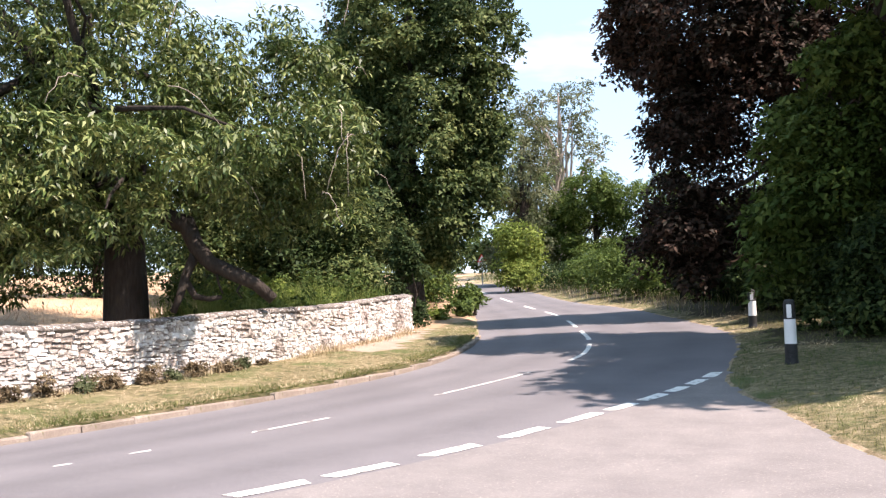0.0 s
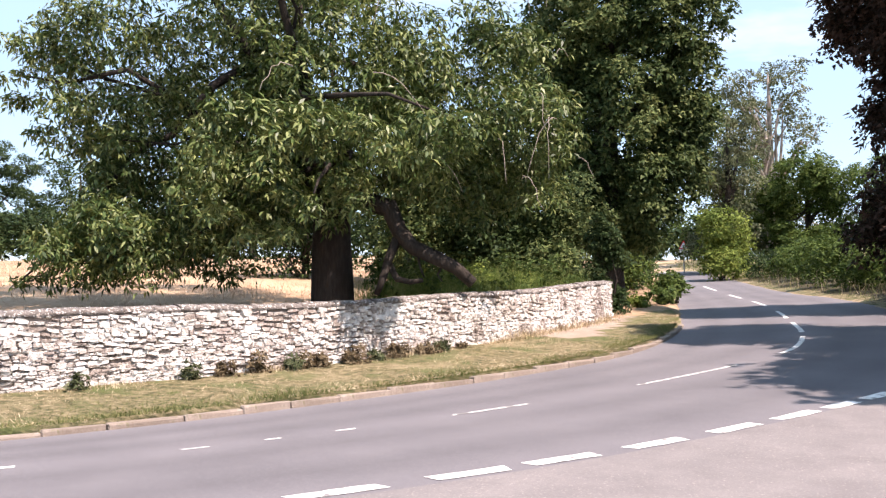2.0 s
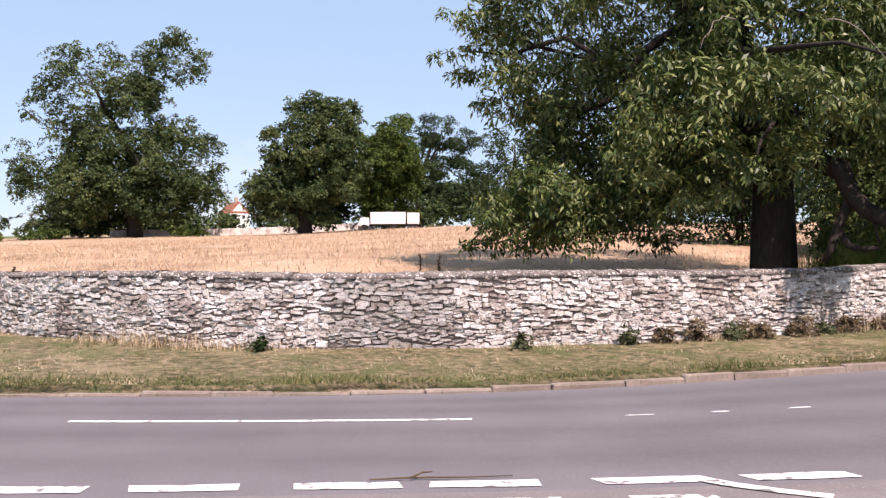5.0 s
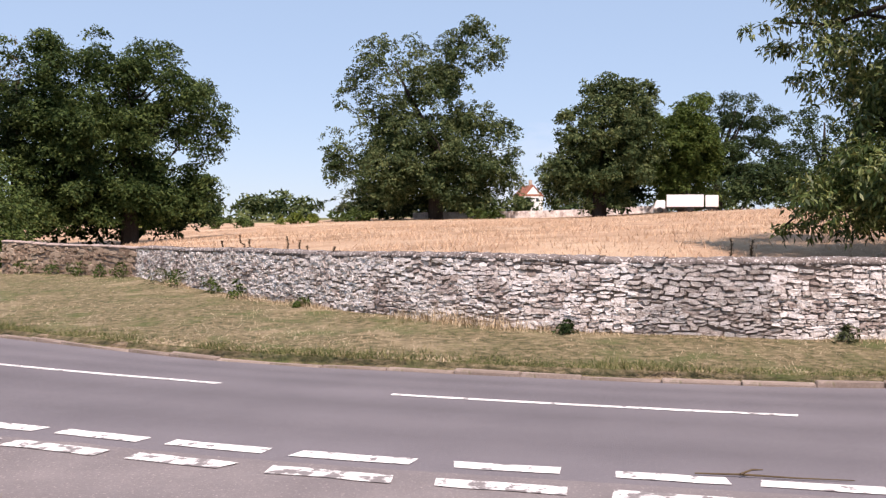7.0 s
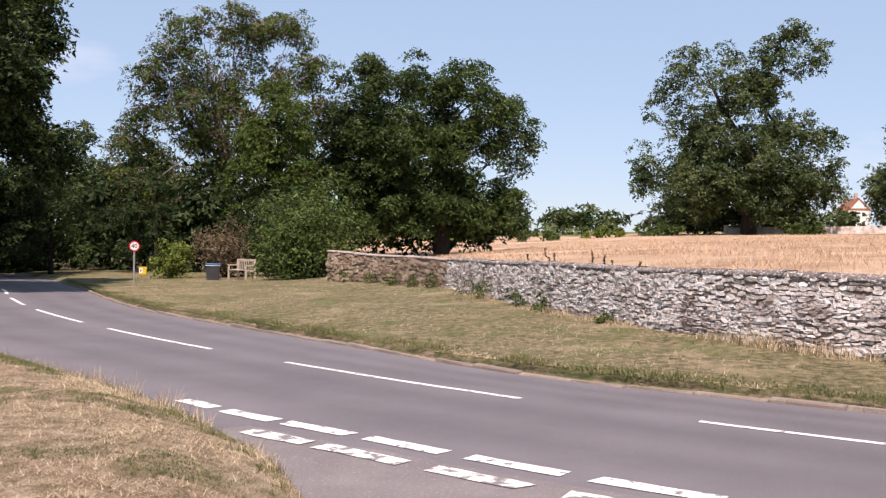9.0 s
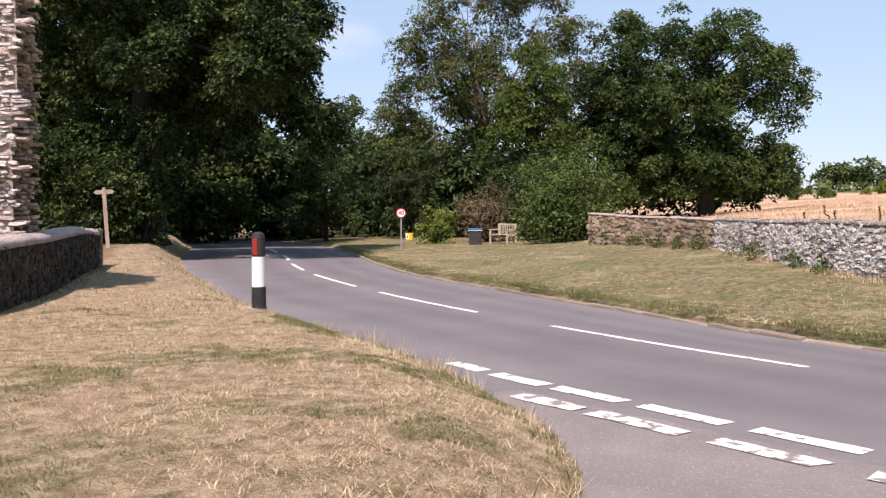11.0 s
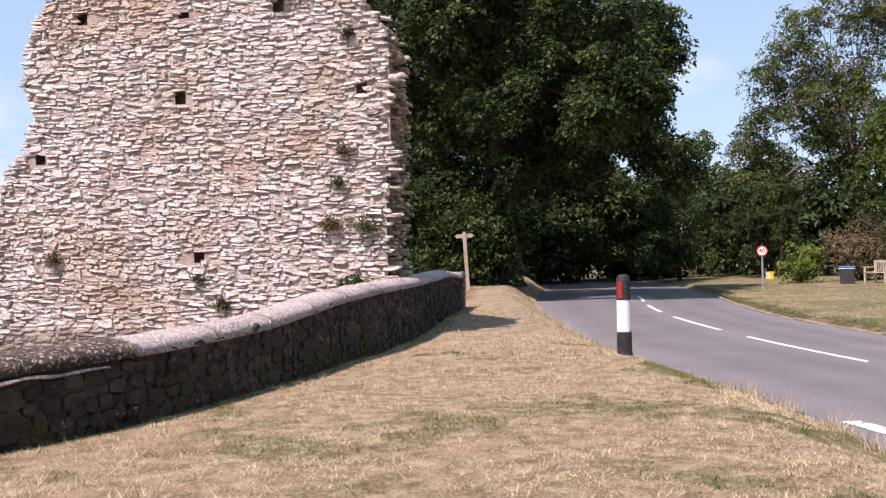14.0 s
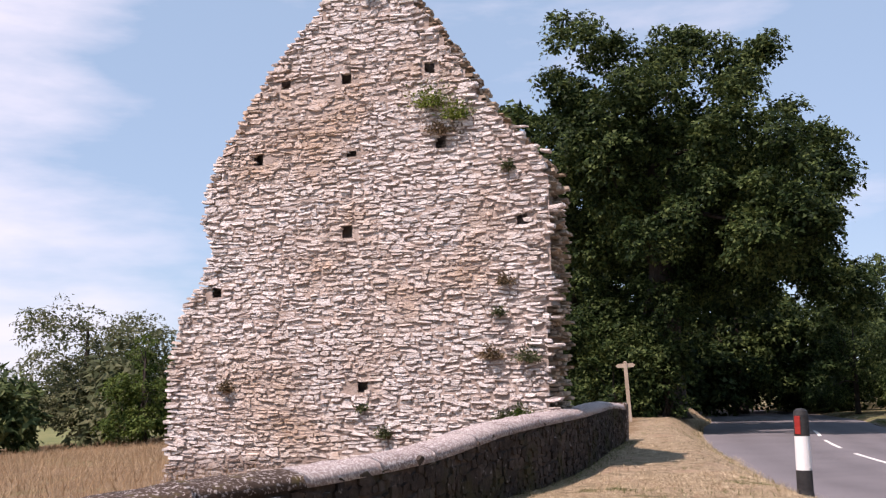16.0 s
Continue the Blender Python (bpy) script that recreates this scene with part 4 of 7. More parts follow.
tree("lime_tree", (-24.0, 26.2), "tall dense lime tree beside the footpath", 20, 0.5, (0, 0, 8, 6, 6, 6), lobe=1.05, leaves=128000, size=0.165, wide=0.36, mat="leaf_deep", seed=5, droop=0.4, per=18, pad=0.32, stout=0.6,
     blobs=[(0.6, 0.0, 9.4, 3.0, 3.0, 3.6, 19), (2.5, 0.0, 11.2, 1.7, 1.7, 2.5, 7), (2.8, 0.0, 7.0, 1.1, 1.1, 2.3, 5), (0.0, 0.0, 5.0, 2.3, 2.1, 2.1, 8), (2.0, 0.0, 15.7, 3.4, 3.4, 3.6, 21), (-1.4, 0.0, 7.4, 1.3, 1.3, 2.3, 5), (0.8, 0.0, 3.5, 1.2, 0.8, 0.8, 3), (-1.5, 0.5, 9.5, 1.9, 1.9, 3.3, 11), (-1.7, 0.0, 4.6, 1.7, 1.5, 1.5, 4), (3.3, 0.0, 9.3, 0.8, 1.2, 1.7, 3, 0.8), (-0.2, 0.0, 11.3, 2.5, 2.5, 2.5, 11), (0.7, 0.0, 4.6, 2.0, 1.6, 1.6, 7), (2.2, 0.0, 6.0, 1.5, 1.5, 2.2, 7), (2.8, 0.0, 7.9, 1.2, 1.2, 1.8, 4), (1.8, 0.0, 3.6, 1.6, 0.8, 0.8, 3)])
tree("copper_beech", (-9.4, 27.8), "dark copper beech overhanging the road verge", 18, 0.5, (0, 0, 8, 6, 6, 6), lobe=1.05, leaves=105000, size=0.16, wide=0.36, mat="leaf_copper", seed=7, droop=0.3, per=18, pad=0.32, stout=0.6,
     blobs=[(-3.4, 0.0, 9.3, 2.4, 2.4, 2.7, 11), (-5.3, 0.0, 10.2, 0.9, 1.2, 1.2, 3, 0.8), (-3.6, 0.0, 5.1, 1.5, 1.5, 2.7, 7), (-1.2, 0.0, 7.4, 2.3, 2.3, 3.7, 15), (-2.6, 0.0, 3.0, 2.9, 1.3, 1.3, 6), (0.5, 1.0, 8.1, 2.4, 2.4, 3.3, 14), (-0.5, 0.0, 12.4, 3.3, 2.5, 2.5, 14), (-3.5, 0.0, 3.4, 1.4, 2.0, 1.7, 4), (-2.6, 0.0, 2.2, 2.9, 3.0, 0.8, 4), (-3.2, 0.0, 7.2, 1.9, 1.9, 2.0, 7), (-5.9, 0.0, 8.9, 0.5, 1.0, 0.9, 3, 0.6), (-4.8, 0.0, 9.4, 1.2, 1.2, 1.9, 4)])
tree("beech_tree", (-3.5, 31), "dark green beech behind the copper beech", 16, 0.5, (0, 0, 7.5, 7, 6, 7), lobes=60, lobe=1.7, leaves=18400, size=0.259, wide=0.36, mat="leaf_dark", seed=8)
tree("sycamore_tree", (-5.3, 20.6), "leafy green sycamore with low boughs over the verge", 15, 0.3, (0, 0, 8, 6, 6, 6), lobe=0.8, leaves=82000, size=0.16, wide=0.42, mat="leaf_green", seed=9, droop=0.3, per=16, pad=0.26, stout=0.6,
     blobs=[(-1.4, 0.0, 5.2, 1.3, 1.3, 1.4, 5), (-2.2, 0.0, 4.6, 1.1, 0.9, 0.9, 3), (-0.7, 0.0, 6.2, 0.9, 0.9, 1.1, 3), (-1.3, 0.0, 2.8, 1.3, 1.2, 1.2, 5), (0.1, 0.0, 4.4, 1.0, 1.0, 2.3, 7), (-2.0, 0.0, 2.1, 1.5, 0.6, 0.6, 3), (-2.6, 0.0, 3.4, 0.9, 0.9, 1.0, 3), (-0.2, 0.0, 2.1, 1.4, 0.9, 0.9, 4), (-0.5, 0.0, 9.6, 2.6, 2.6, 2.2, 12, 1.0), (-1.2, 0.5, 12.2, 2.2, 2.2, 1.8, 8, 1.0)])
# two sycamores out of view, added for the shade they cast here
tree("sycamore_tree", (2.6, 18.4), "unseen sycamore shading the junction verge", 12, 0.4, (0, 0, 6.6, 4.6, 4.6, 5.0), lobes=50, lobe=1.3, leaves=26000, size=0.281, wide=0.42, mat="leaf_shade", seed=10, droop=0.3, grow=1.1, extra=[(-3.2, -4.2, 5.8, 3.2, 2.8, 2.0, 16)])
tree("sycamore_tree", (0.9, 15.4), "unseen sycamore shading the junction verge", 16, 0.3, (0, 0, 9.6, 4.0, 3.4, 5.4), lobes=50, lobe=1.3, leaves=26000, size=0.281, wide=0.42, mat="leaf_shade", seed=12, droop=0.3, grow=1.0, extra=[(-4.3, 2.6, 8.4, 2.6, 2.2, 2.4, 18), (-2.6, 4.6, 7.0, 2.4, 2.2, 2.2, 14)])
tree("ash_tree", (-50.6, 79), "half-dead ash tree with bare pale limbs", 19, 0.5, (0, 0, 13.5, 5.4, 5.4, 5.2), lobes=34, lobe=1.3, leaves=10350, size=0.259, wide=0.3, mat="leaf_grey", seed=11, bark="bark_grey", limbs=24)
tree("hawthorn_tree", (-41.5, 61), "rounded green hawthorn by the road", 8, 0.25, (0, 0, 4.0, 3.6, 3.6, 3.9), lobes=30, lobe=1.1, leaves=26000, size=0.202, mat="leaf_green", seed=13)
tree("hawthorn_tree", (-36.5, 61), "rounded green hawthorn by the road", 8.5, 0.25, (0, 0, 4.2, 3.6, 3.6, 4.0), lobes=30, lobe=1.1, leaves=26000, size=0.202, mat="leaf_green", seed=14)
tree("hawthorn_tree", (-30.6, 60), "rounded green hawthorn by the road", 7, 0.25, (0, 0, 3.4, 4.0, 4.0, 3.4), lobes=30, lobe=1.1, leaves=26000, size=0.202, mat="leaf_green", seed=17)
tree("hawthorn_tree", (-24, 62), "rounded green hawthorn by the road", 7, 0.25, (0, 0, 3.4, 4.4, 4.4, 3.4), lobes=30, lobe=1.1, leaves=26000, size=0.202, mat="leaf_green", seed=18)
tree("willow_tree", (-40.4, 57.6), "grey-green willow beside the road", 13, 0.3, (0, 0, 6.6, 2.6, 2.6, 6.2), lobes=34, lobe=1.1, leaves=18400, size=0.187, mat="leaf_grey", seed=15, droop=0.6)
tree("willow_tree", (-57, 56.5), "grey-green willow beside the road", 13, 0.3, (0, 0, 6.2, 4.0, 4.0, 6.2), lobes=34, lobe=1.2, leaves=13799, size=0.216, mat="leaf_lime", seed=19, droop=0.4)
tree("oak_tree", (-72, 112), "oak closing the far end of the road", 16, 0.4, (0, 0, 7.5, 9, 9, 7.5), lobes=40, lobe=1.9, leaves=16099, size=0.36, mat="leaf_dark", seed=20)
bush("elder_bush", (-33.8, 47.2), "bright yellow-green elder bush on the verge", (1.9, 1.9, 3.4), 8000, 0.18, "leaf_bright", 16, 22)
# trees across the field
tree("lime_tree", (-107.4, -4.5), "large broad lime tree standing in the field", 22, 0.8, (0, 0, 8, 6, 6, 6), lobe=1.5, leaves=108000, size=0.27, mat="leaf_lime", seed=21, wide=0.36, per=22, pad=0.5, stout=0.6,
     blobs=[(-5.6, 0.0, 10.0, 5.8, 5.5, 5.5, 33), (-4.2, 0.0, 17.6, 5.9, 5.4, 5.4, 32), (-10.1, 0.0, 16.3, 1.5, 2.0, 1.5, 3, 0.9), (4.6, 0.0, 21.9, 3.2, 3.2, 3.5, 11), (4.4, 0.0, 10.7, 4.4, 4.4, 5.8, 26), (0.1, 1.5, 12.7, 5.6, 5.6, 7.4, 42), (1.0, 0.0, 20.4, 2.4, 2.4, 3.3, 8), (-2.5, 0.0, 6.8, 7.6, 6.0, 2.4, 18), (-4.8, 0.0, 8.5, 6.4, 6.0, 3.5, 21), (5.0, 0.0, 6.9, 4.8, 2.4, 2.4, 11), (-0.2, -1.0, 9.8, 7.1, 4.7, 4.7, 31), (-6.5, 0.0, 5.1, 5.2, 5.0, 1.0, 9, 0.9), (3.2, 0.0, 5.2, 5.1, 5.0, 1.1, 8, 0.9)])
tree("lime_tree", (-92, 10.9), "broad lime tree at the field edge", 16, 0.6, (0, 0, 8, 6, 6, 6), lobe=1.2, leaves=68000, size=0.25, mat="leaf_lime", seed=22, wide=0.36, per=22, pad=0.42, stout=0.6,
     blobs=[(0.7, 0.0, 11.4, 4.8, 4.2, 4.2, 31), (0.4, 0.0, 14.4, 3.0, 2.0, 2.0, 9), (-2.4, 0.0, 7.8, 3.3, 2.7, 2.7, 14), (3.5, 0.0, 14.6, 1.6, 1.6, 1.7, 4), (0.7, 0.0, 7.2, 4.7, 4.0, 1.5, 11), (-0.9, 0.0, 7.2, 4.4, 1.8, 1.8, 11), (1.2, -1.0, 10.4, 3.7, 3.1, 3.1, 16), (-0.9, 0.0, 5.3, 4.4, 3.0, 1.1, 12, 0.8)])
tree("lime_tree", (-96, 19.5), "broad lime tree at the field edge", 14, 0.6, (0, 0, 8, 6, 6, 6), lobe=1.2, leaves=52000, size=0.25, mat="leaf_green", seed=23, wide=0.36, per=22, pad=0.42, stout=0.6,
     blobs=[(-1.2, 0.0, 10.6, 4.4, 4.4, 4.4, 30), (1.0, 0.0, 12.8, 2.2, 2.2, 2.8, 9), (1.6, 0.0, 9.2, 2.2, 2.2, 2.5, 8), (-1.2, 0.0, 8.7, 3.9, 2.1, 2.1, 12), (0.5, -1.0, 11.4, 3.3, 3.3, 3.3, 16), (-0.1, 0.0, 5.9, 3.3, 3.0, 1.2, 10, 0.8)])
tree("pine_tree", (-121, 29), "dark pine with flat tiers behind the field", 16, 0.5, (0, 0, 8, 6, 6, 6), lobe=1.3, leaves=40000, size=0.26, mat="leaf_dark", seed=24, flat=0.45, pad=0.5,
     blobs=[(2.6, 0.0, 17.2, 3.2, 2.7, 2.7, 9), (6.1, 0.0, 15.8, 3.2, 1.8, 1.8, 6), (0.8, 0.0, 11.9, 3.2, 3.2, 4.9, 17), (5.0, 0.0, 10.5, 4.2, 4.2, 4.2, 20), (2.9, 0.0, 8.4, 4.9, 2.8, 2.8, 15)])
tree("pine_tree", (-122, 42), "dark pine with flat tiers behind the field", 13, 0.5, (0, 0, 6.4, 7.5, 8, 6), lobes=44, lobe=1.6, leaves=20700, size=0.302, mat="leaf_dark", seed=25, flat=0.6)
tree("oak_tree", (-112, 60), "dark oak at the far side of the field", 11, 0.5, (0, 0, 5.4, 8, 10, 5.2), lobes=44, lobe=1.6, leaves=18400, size=0.324, mat="leaf_dark", seed=35)
tree("oak_tree", (-108, 84), "dark oak at the far side of the field", 12, 0.5, (0, 0, 5.4, 8, 14, 5.2), lobes=44, lobe=1.6, leaves=18400, size=0.324, mat="leaf_lime", seed=36)
tree("oak_tree", (-90, 104), "dark oak at the far side of the field", 12, 0.5, (0, 0, 5.4, 12, 12, 5.2), lobes=44, lobe=1.6, leaves=16099, size=0.324, mat="leaf_green", seed=37)
tree("maple_tree", (-65.4, -23.3), "dense dark green maple at the corner of the field", 15, 0.5, (0, 0, 8, 6, 6, 6), lobe=1.15, leaves=120000, size=0.2, mat="leaf_shade", seed=26, wide=0.36, per=18, pad=0.42, limbs=22, stout=0.6,
     blobs=[(-2.7, 0.0, 10.9, 4.1, 4.0, 4.0, 23), (0.7, 0.0, 11.5, 2.7, 2.7, 2.9, 11), (2.9, 0.0, 8.3, 3.3, 3.3, 4.2, 19), (-1.4, 0.0, 5.9, 4.6, 2.7, 2.7, 17), (-5.3, 0.0, 7.1, 2.3, 2.3, 4.2, 13), (5.4, 0.0, 8.0, 1.2, 1.5, 1.7, 3, 0.8), (4.2, 0.0, 11.6, 1.2, 1.5, 1.4, 3, 0.8), (-1.0, 0.0, 4.2, 5.8, 4.0, 1.2, 9), (-1.8, 0.0, 4.2, 5.0, 4.0, 1.3, 10), (2.8, 0.0, 5.0, 3.1, 1.9, 1.9, 8), (-2.6, -1.0, 8.7, 3.4, 3.1, 3.1, 15), (-2.5, 0.0, 3.0, 5.4, 3.0, 1.0, 9, 0.9), (2.4, 0.0, 3.3, 3.1, 2.5, 1.1, 6, 0.9), (-5.2, 0.0, 3.3, 2.3, 2.0, 1.5, 6, 0.9)])
tree("ash_tree", (-58, -35.6), "tall thinning ash with brown bare twigs", 18, 0.5, (0, 0, 8, 6, 6, 6), lobe=1.1, leaves=60000, size=0.19, mat="leaf_green", seed=127, bark="bark_grey", limbs=40, stout=0.5, second=("leaf_brown", 30000), pad=0.34,
     blobs=[(-2.1, 0.0, 13.0, 3.0, 3.0, 3.9, 18), (-5.0, 0.0, 10.7, 1.9, 1.9, 2.8, 8), (3.1, 0.0, 13.7, 2.7, 2.7, 3.5, 15), (0.3, 0.0, 15.7, 2.2, 1.8, 1.8, 6), (-5.9, 0.0, 7.1, 2.1, 2.1, 2.1, 7), (5.6, 0.0, 11.7, 1.7, 1.7, 3.0, 7), (0.4, 0.0, 8.8, 3.2, 2.9, 2.9, 14), (-3.9, 0.0, 4.7, 3.9, 2.5, 2.5, 16), (2.2, 0.0, 5.3, 4.0, 2.5, 2.5, 17), (-1.3, -1.0, 10.2, 2.9, 2.9, 3.2, 15)])
# three sycamores mostly hidden by the big one, added to shade the road
tree("sycamore_tree", (-33.5, -47.5), "mostly hidden sycamore added to shade the road", 18, 0.5, (0, 0, 11, 6, 6, 6.5), lobes=46, lobe=1.7, leaves=25758, size=0.36, mat="leaf_gloom", seed=44, wide=0.4)
tree("sycamore_tree", (-42, -66), "mostly hidden sycamore added to shade the road", 19, 0.5, (0, 0, 11, 7, 7, 8), lobes=46, lobe=1.8, leaves=25758, size=0.36, mat="leaf_dark", seed=45, wide=0.4)
tree("sycamore_tree", (-35.5, -43.0), "mostly hidden sycamore added to shade the road", 17, 0.5, (-3, 0, 10, 6, 6, 6), lobes=46, lobe=1.7, leaves=25758, size=0.36, mat="leaf_gloom", seed=46, wide=0.4, skirt=0.1, hang=4)
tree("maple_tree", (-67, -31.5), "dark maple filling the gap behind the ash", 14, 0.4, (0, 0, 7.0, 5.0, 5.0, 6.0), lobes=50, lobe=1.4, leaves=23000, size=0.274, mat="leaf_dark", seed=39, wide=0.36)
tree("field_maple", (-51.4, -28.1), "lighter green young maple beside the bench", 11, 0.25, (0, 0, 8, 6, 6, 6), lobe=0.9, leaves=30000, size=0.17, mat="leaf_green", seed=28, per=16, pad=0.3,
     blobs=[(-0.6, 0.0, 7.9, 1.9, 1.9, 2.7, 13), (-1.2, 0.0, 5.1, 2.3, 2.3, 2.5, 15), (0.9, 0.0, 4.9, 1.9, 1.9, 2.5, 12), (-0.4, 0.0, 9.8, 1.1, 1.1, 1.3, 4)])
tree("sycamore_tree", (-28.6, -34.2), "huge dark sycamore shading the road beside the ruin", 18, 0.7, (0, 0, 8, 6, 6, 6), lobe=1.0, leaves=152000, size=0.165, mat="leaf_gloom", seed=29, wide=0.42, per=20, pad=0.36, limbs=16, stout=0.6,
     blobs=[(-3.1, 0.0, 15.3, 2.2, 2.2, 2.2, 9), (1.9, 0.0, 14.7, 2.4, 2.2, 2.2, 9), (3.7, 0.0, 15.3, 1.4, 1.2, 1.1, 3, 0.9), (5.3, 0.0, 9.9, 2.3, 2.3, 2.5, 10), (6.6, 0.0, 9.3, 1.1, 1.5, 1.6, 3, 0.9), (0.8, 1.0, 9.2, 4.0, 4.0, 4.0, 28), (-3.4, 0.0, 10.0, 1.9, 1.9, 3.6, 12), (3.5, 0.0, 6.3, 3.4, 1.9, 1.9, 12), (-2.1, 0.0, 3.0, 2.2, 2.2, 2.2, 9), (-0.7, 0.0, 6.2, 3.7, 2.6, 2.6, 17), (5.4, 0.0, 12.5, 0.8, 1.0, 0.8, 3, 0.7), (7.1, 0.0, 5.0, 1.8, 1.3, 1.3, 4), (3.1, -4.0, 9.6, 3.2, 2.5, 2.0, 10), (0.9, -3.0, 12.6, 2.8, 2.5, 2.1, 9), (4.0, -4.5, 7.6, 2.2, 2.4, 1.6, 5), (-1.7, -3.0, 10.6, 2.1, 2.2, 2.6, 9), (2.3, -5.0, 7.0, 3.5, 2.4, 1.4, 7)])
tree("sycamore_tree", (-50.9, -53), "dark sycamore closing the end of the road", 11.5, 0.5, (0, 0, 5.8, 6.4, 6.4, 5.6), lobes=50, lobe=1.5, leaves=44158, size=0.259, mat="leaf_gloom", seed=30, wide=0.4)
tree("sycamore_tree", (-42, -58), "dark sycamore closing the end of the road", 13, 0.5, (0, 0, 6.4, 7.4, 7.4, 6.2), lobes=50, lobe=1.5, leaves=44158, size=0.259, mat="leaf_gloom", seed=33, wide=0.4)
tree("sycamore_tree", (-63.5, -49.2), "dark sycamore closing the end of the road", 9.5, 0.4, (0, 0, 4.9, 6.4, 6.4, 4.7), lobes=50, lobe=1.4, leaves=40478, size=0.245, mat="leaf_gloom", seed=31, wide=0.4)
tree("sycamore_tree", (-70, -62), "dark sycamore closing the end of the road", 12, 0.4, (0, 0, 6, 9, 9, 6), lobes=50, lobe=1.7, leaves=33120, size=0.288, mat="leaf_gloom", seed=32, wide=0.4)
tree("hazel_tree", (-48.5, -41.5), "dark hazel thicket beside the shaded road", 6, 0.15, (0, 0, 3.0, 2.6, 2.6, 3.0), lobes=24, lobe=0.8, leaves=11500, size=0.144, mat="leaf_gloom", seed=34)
tree("hazel_tree", (-53, -37.5), "dark hazel thicket beside the shaded road", 6, 0.15, (0, 0, 3.2, 3.2, 3.2, 3.2), lobes=24, lobe=0.9, leaves=12649, size=0.158, mat="leaf_dark", seed=38)
tree("willow_tree", (-10.5, -63.7), "dull green sallow in the hollow behind the ruin", 9, 0.3, (0, 0, 4.4, 5.2, 5.2, 4.0), lobes=50, lobe=1.5, leaves=29899, size=0.23, mat="leaf_grey", seed=41, extra=[(-3.0, 1, 3.4, 4, 4, 3.4, 18)])
tree("willow_tree", (-1, -68), "dull green sallow in the hollow behind the ruin", 7.5, 0.3, (0, 0, 2.7, 5.5, 5.2, 2.7), lobes=36, lobe=1.2, leaves=20700, size=0.259, mat="leaf_lime", seed=42)
tree("alder_tree", (-11.4, -51.8), "bright green alder behind the ruin", 5.5, 0.15, (0, 0, 2.7, 1.9, 1.9, 2.7), lobes=22, lobe=0.7, leaves=10350, size=0.158, mat="leaf_green", seed=43)
# far hedges close the field; added dark ones stand in for under-tree shade
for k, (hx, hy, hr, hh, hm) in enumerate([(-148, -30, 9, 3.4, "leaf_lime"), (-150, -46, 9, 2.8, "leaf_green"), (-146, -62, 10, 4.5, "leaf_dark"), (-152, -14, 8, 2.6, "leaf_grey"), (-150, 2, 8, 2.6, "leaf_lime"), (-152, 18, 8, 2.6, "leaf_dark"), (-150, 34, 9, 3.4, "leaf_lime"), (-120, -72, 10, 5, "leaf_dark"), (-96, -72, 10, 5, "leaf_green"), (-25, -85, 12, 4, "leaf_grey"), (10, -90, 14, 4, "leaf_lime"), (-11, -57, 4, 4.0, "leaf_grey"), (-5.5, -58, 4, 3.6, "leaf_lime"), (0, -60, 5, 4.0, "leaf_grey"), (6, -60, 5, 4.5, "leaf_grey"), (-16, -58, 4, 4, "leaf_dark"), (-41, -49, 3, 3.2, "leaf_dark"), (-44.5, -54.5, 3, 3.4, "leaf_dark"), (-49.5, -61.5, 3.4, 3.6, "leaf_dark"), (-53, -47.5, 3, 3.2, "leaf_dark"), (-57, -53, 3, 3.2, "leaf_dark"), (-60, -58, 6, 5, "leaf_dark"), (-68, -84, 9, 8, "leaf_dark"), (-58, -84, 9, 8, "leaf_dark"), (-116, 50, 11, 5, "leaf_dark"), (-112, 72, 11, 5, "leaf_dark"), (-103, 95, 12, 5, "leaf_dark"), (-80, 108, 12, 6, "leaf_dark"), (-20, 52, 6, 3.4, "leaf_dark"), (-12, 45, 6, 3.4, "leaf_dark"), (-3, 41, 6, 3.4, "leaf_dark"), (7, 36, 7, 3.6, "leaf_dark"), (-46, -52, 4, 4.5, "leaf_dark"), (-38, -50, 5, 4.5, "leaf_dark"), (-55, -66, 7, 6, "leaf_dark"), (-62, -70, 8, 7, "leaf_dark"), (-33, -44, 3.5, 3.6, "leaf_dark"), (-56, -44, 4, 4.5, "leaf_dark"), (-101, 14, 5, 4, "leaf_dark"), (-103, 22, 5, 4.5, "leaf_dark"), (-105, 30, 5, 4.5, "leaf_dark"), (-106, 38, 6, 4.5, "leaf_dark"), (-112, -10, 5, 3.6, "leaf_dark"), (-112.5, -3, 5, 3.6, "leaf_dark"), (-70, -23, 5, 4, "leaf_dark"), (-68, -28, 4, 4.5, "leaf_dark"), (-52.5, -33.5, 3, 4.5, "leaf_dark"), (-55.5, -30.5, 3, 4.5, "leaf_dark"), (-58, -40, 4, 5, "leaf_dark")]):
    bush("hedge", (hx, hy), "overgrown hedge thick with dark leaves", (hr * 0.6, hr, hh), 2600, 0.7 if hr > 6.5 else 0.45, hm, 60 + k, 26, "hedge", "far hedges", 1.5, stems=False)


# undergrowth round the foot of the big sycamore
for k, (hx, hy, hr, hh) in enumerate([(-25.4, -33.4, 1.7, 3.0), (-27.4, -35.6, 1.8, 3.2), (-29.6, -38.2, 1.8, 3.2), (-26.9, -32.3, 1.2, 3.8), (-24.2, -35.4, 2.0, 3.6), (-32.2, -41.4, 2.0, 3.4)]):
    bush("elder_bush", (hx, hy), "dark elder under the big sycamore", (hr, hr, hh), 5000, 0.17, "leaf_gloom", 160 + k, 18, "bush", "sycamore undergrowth")


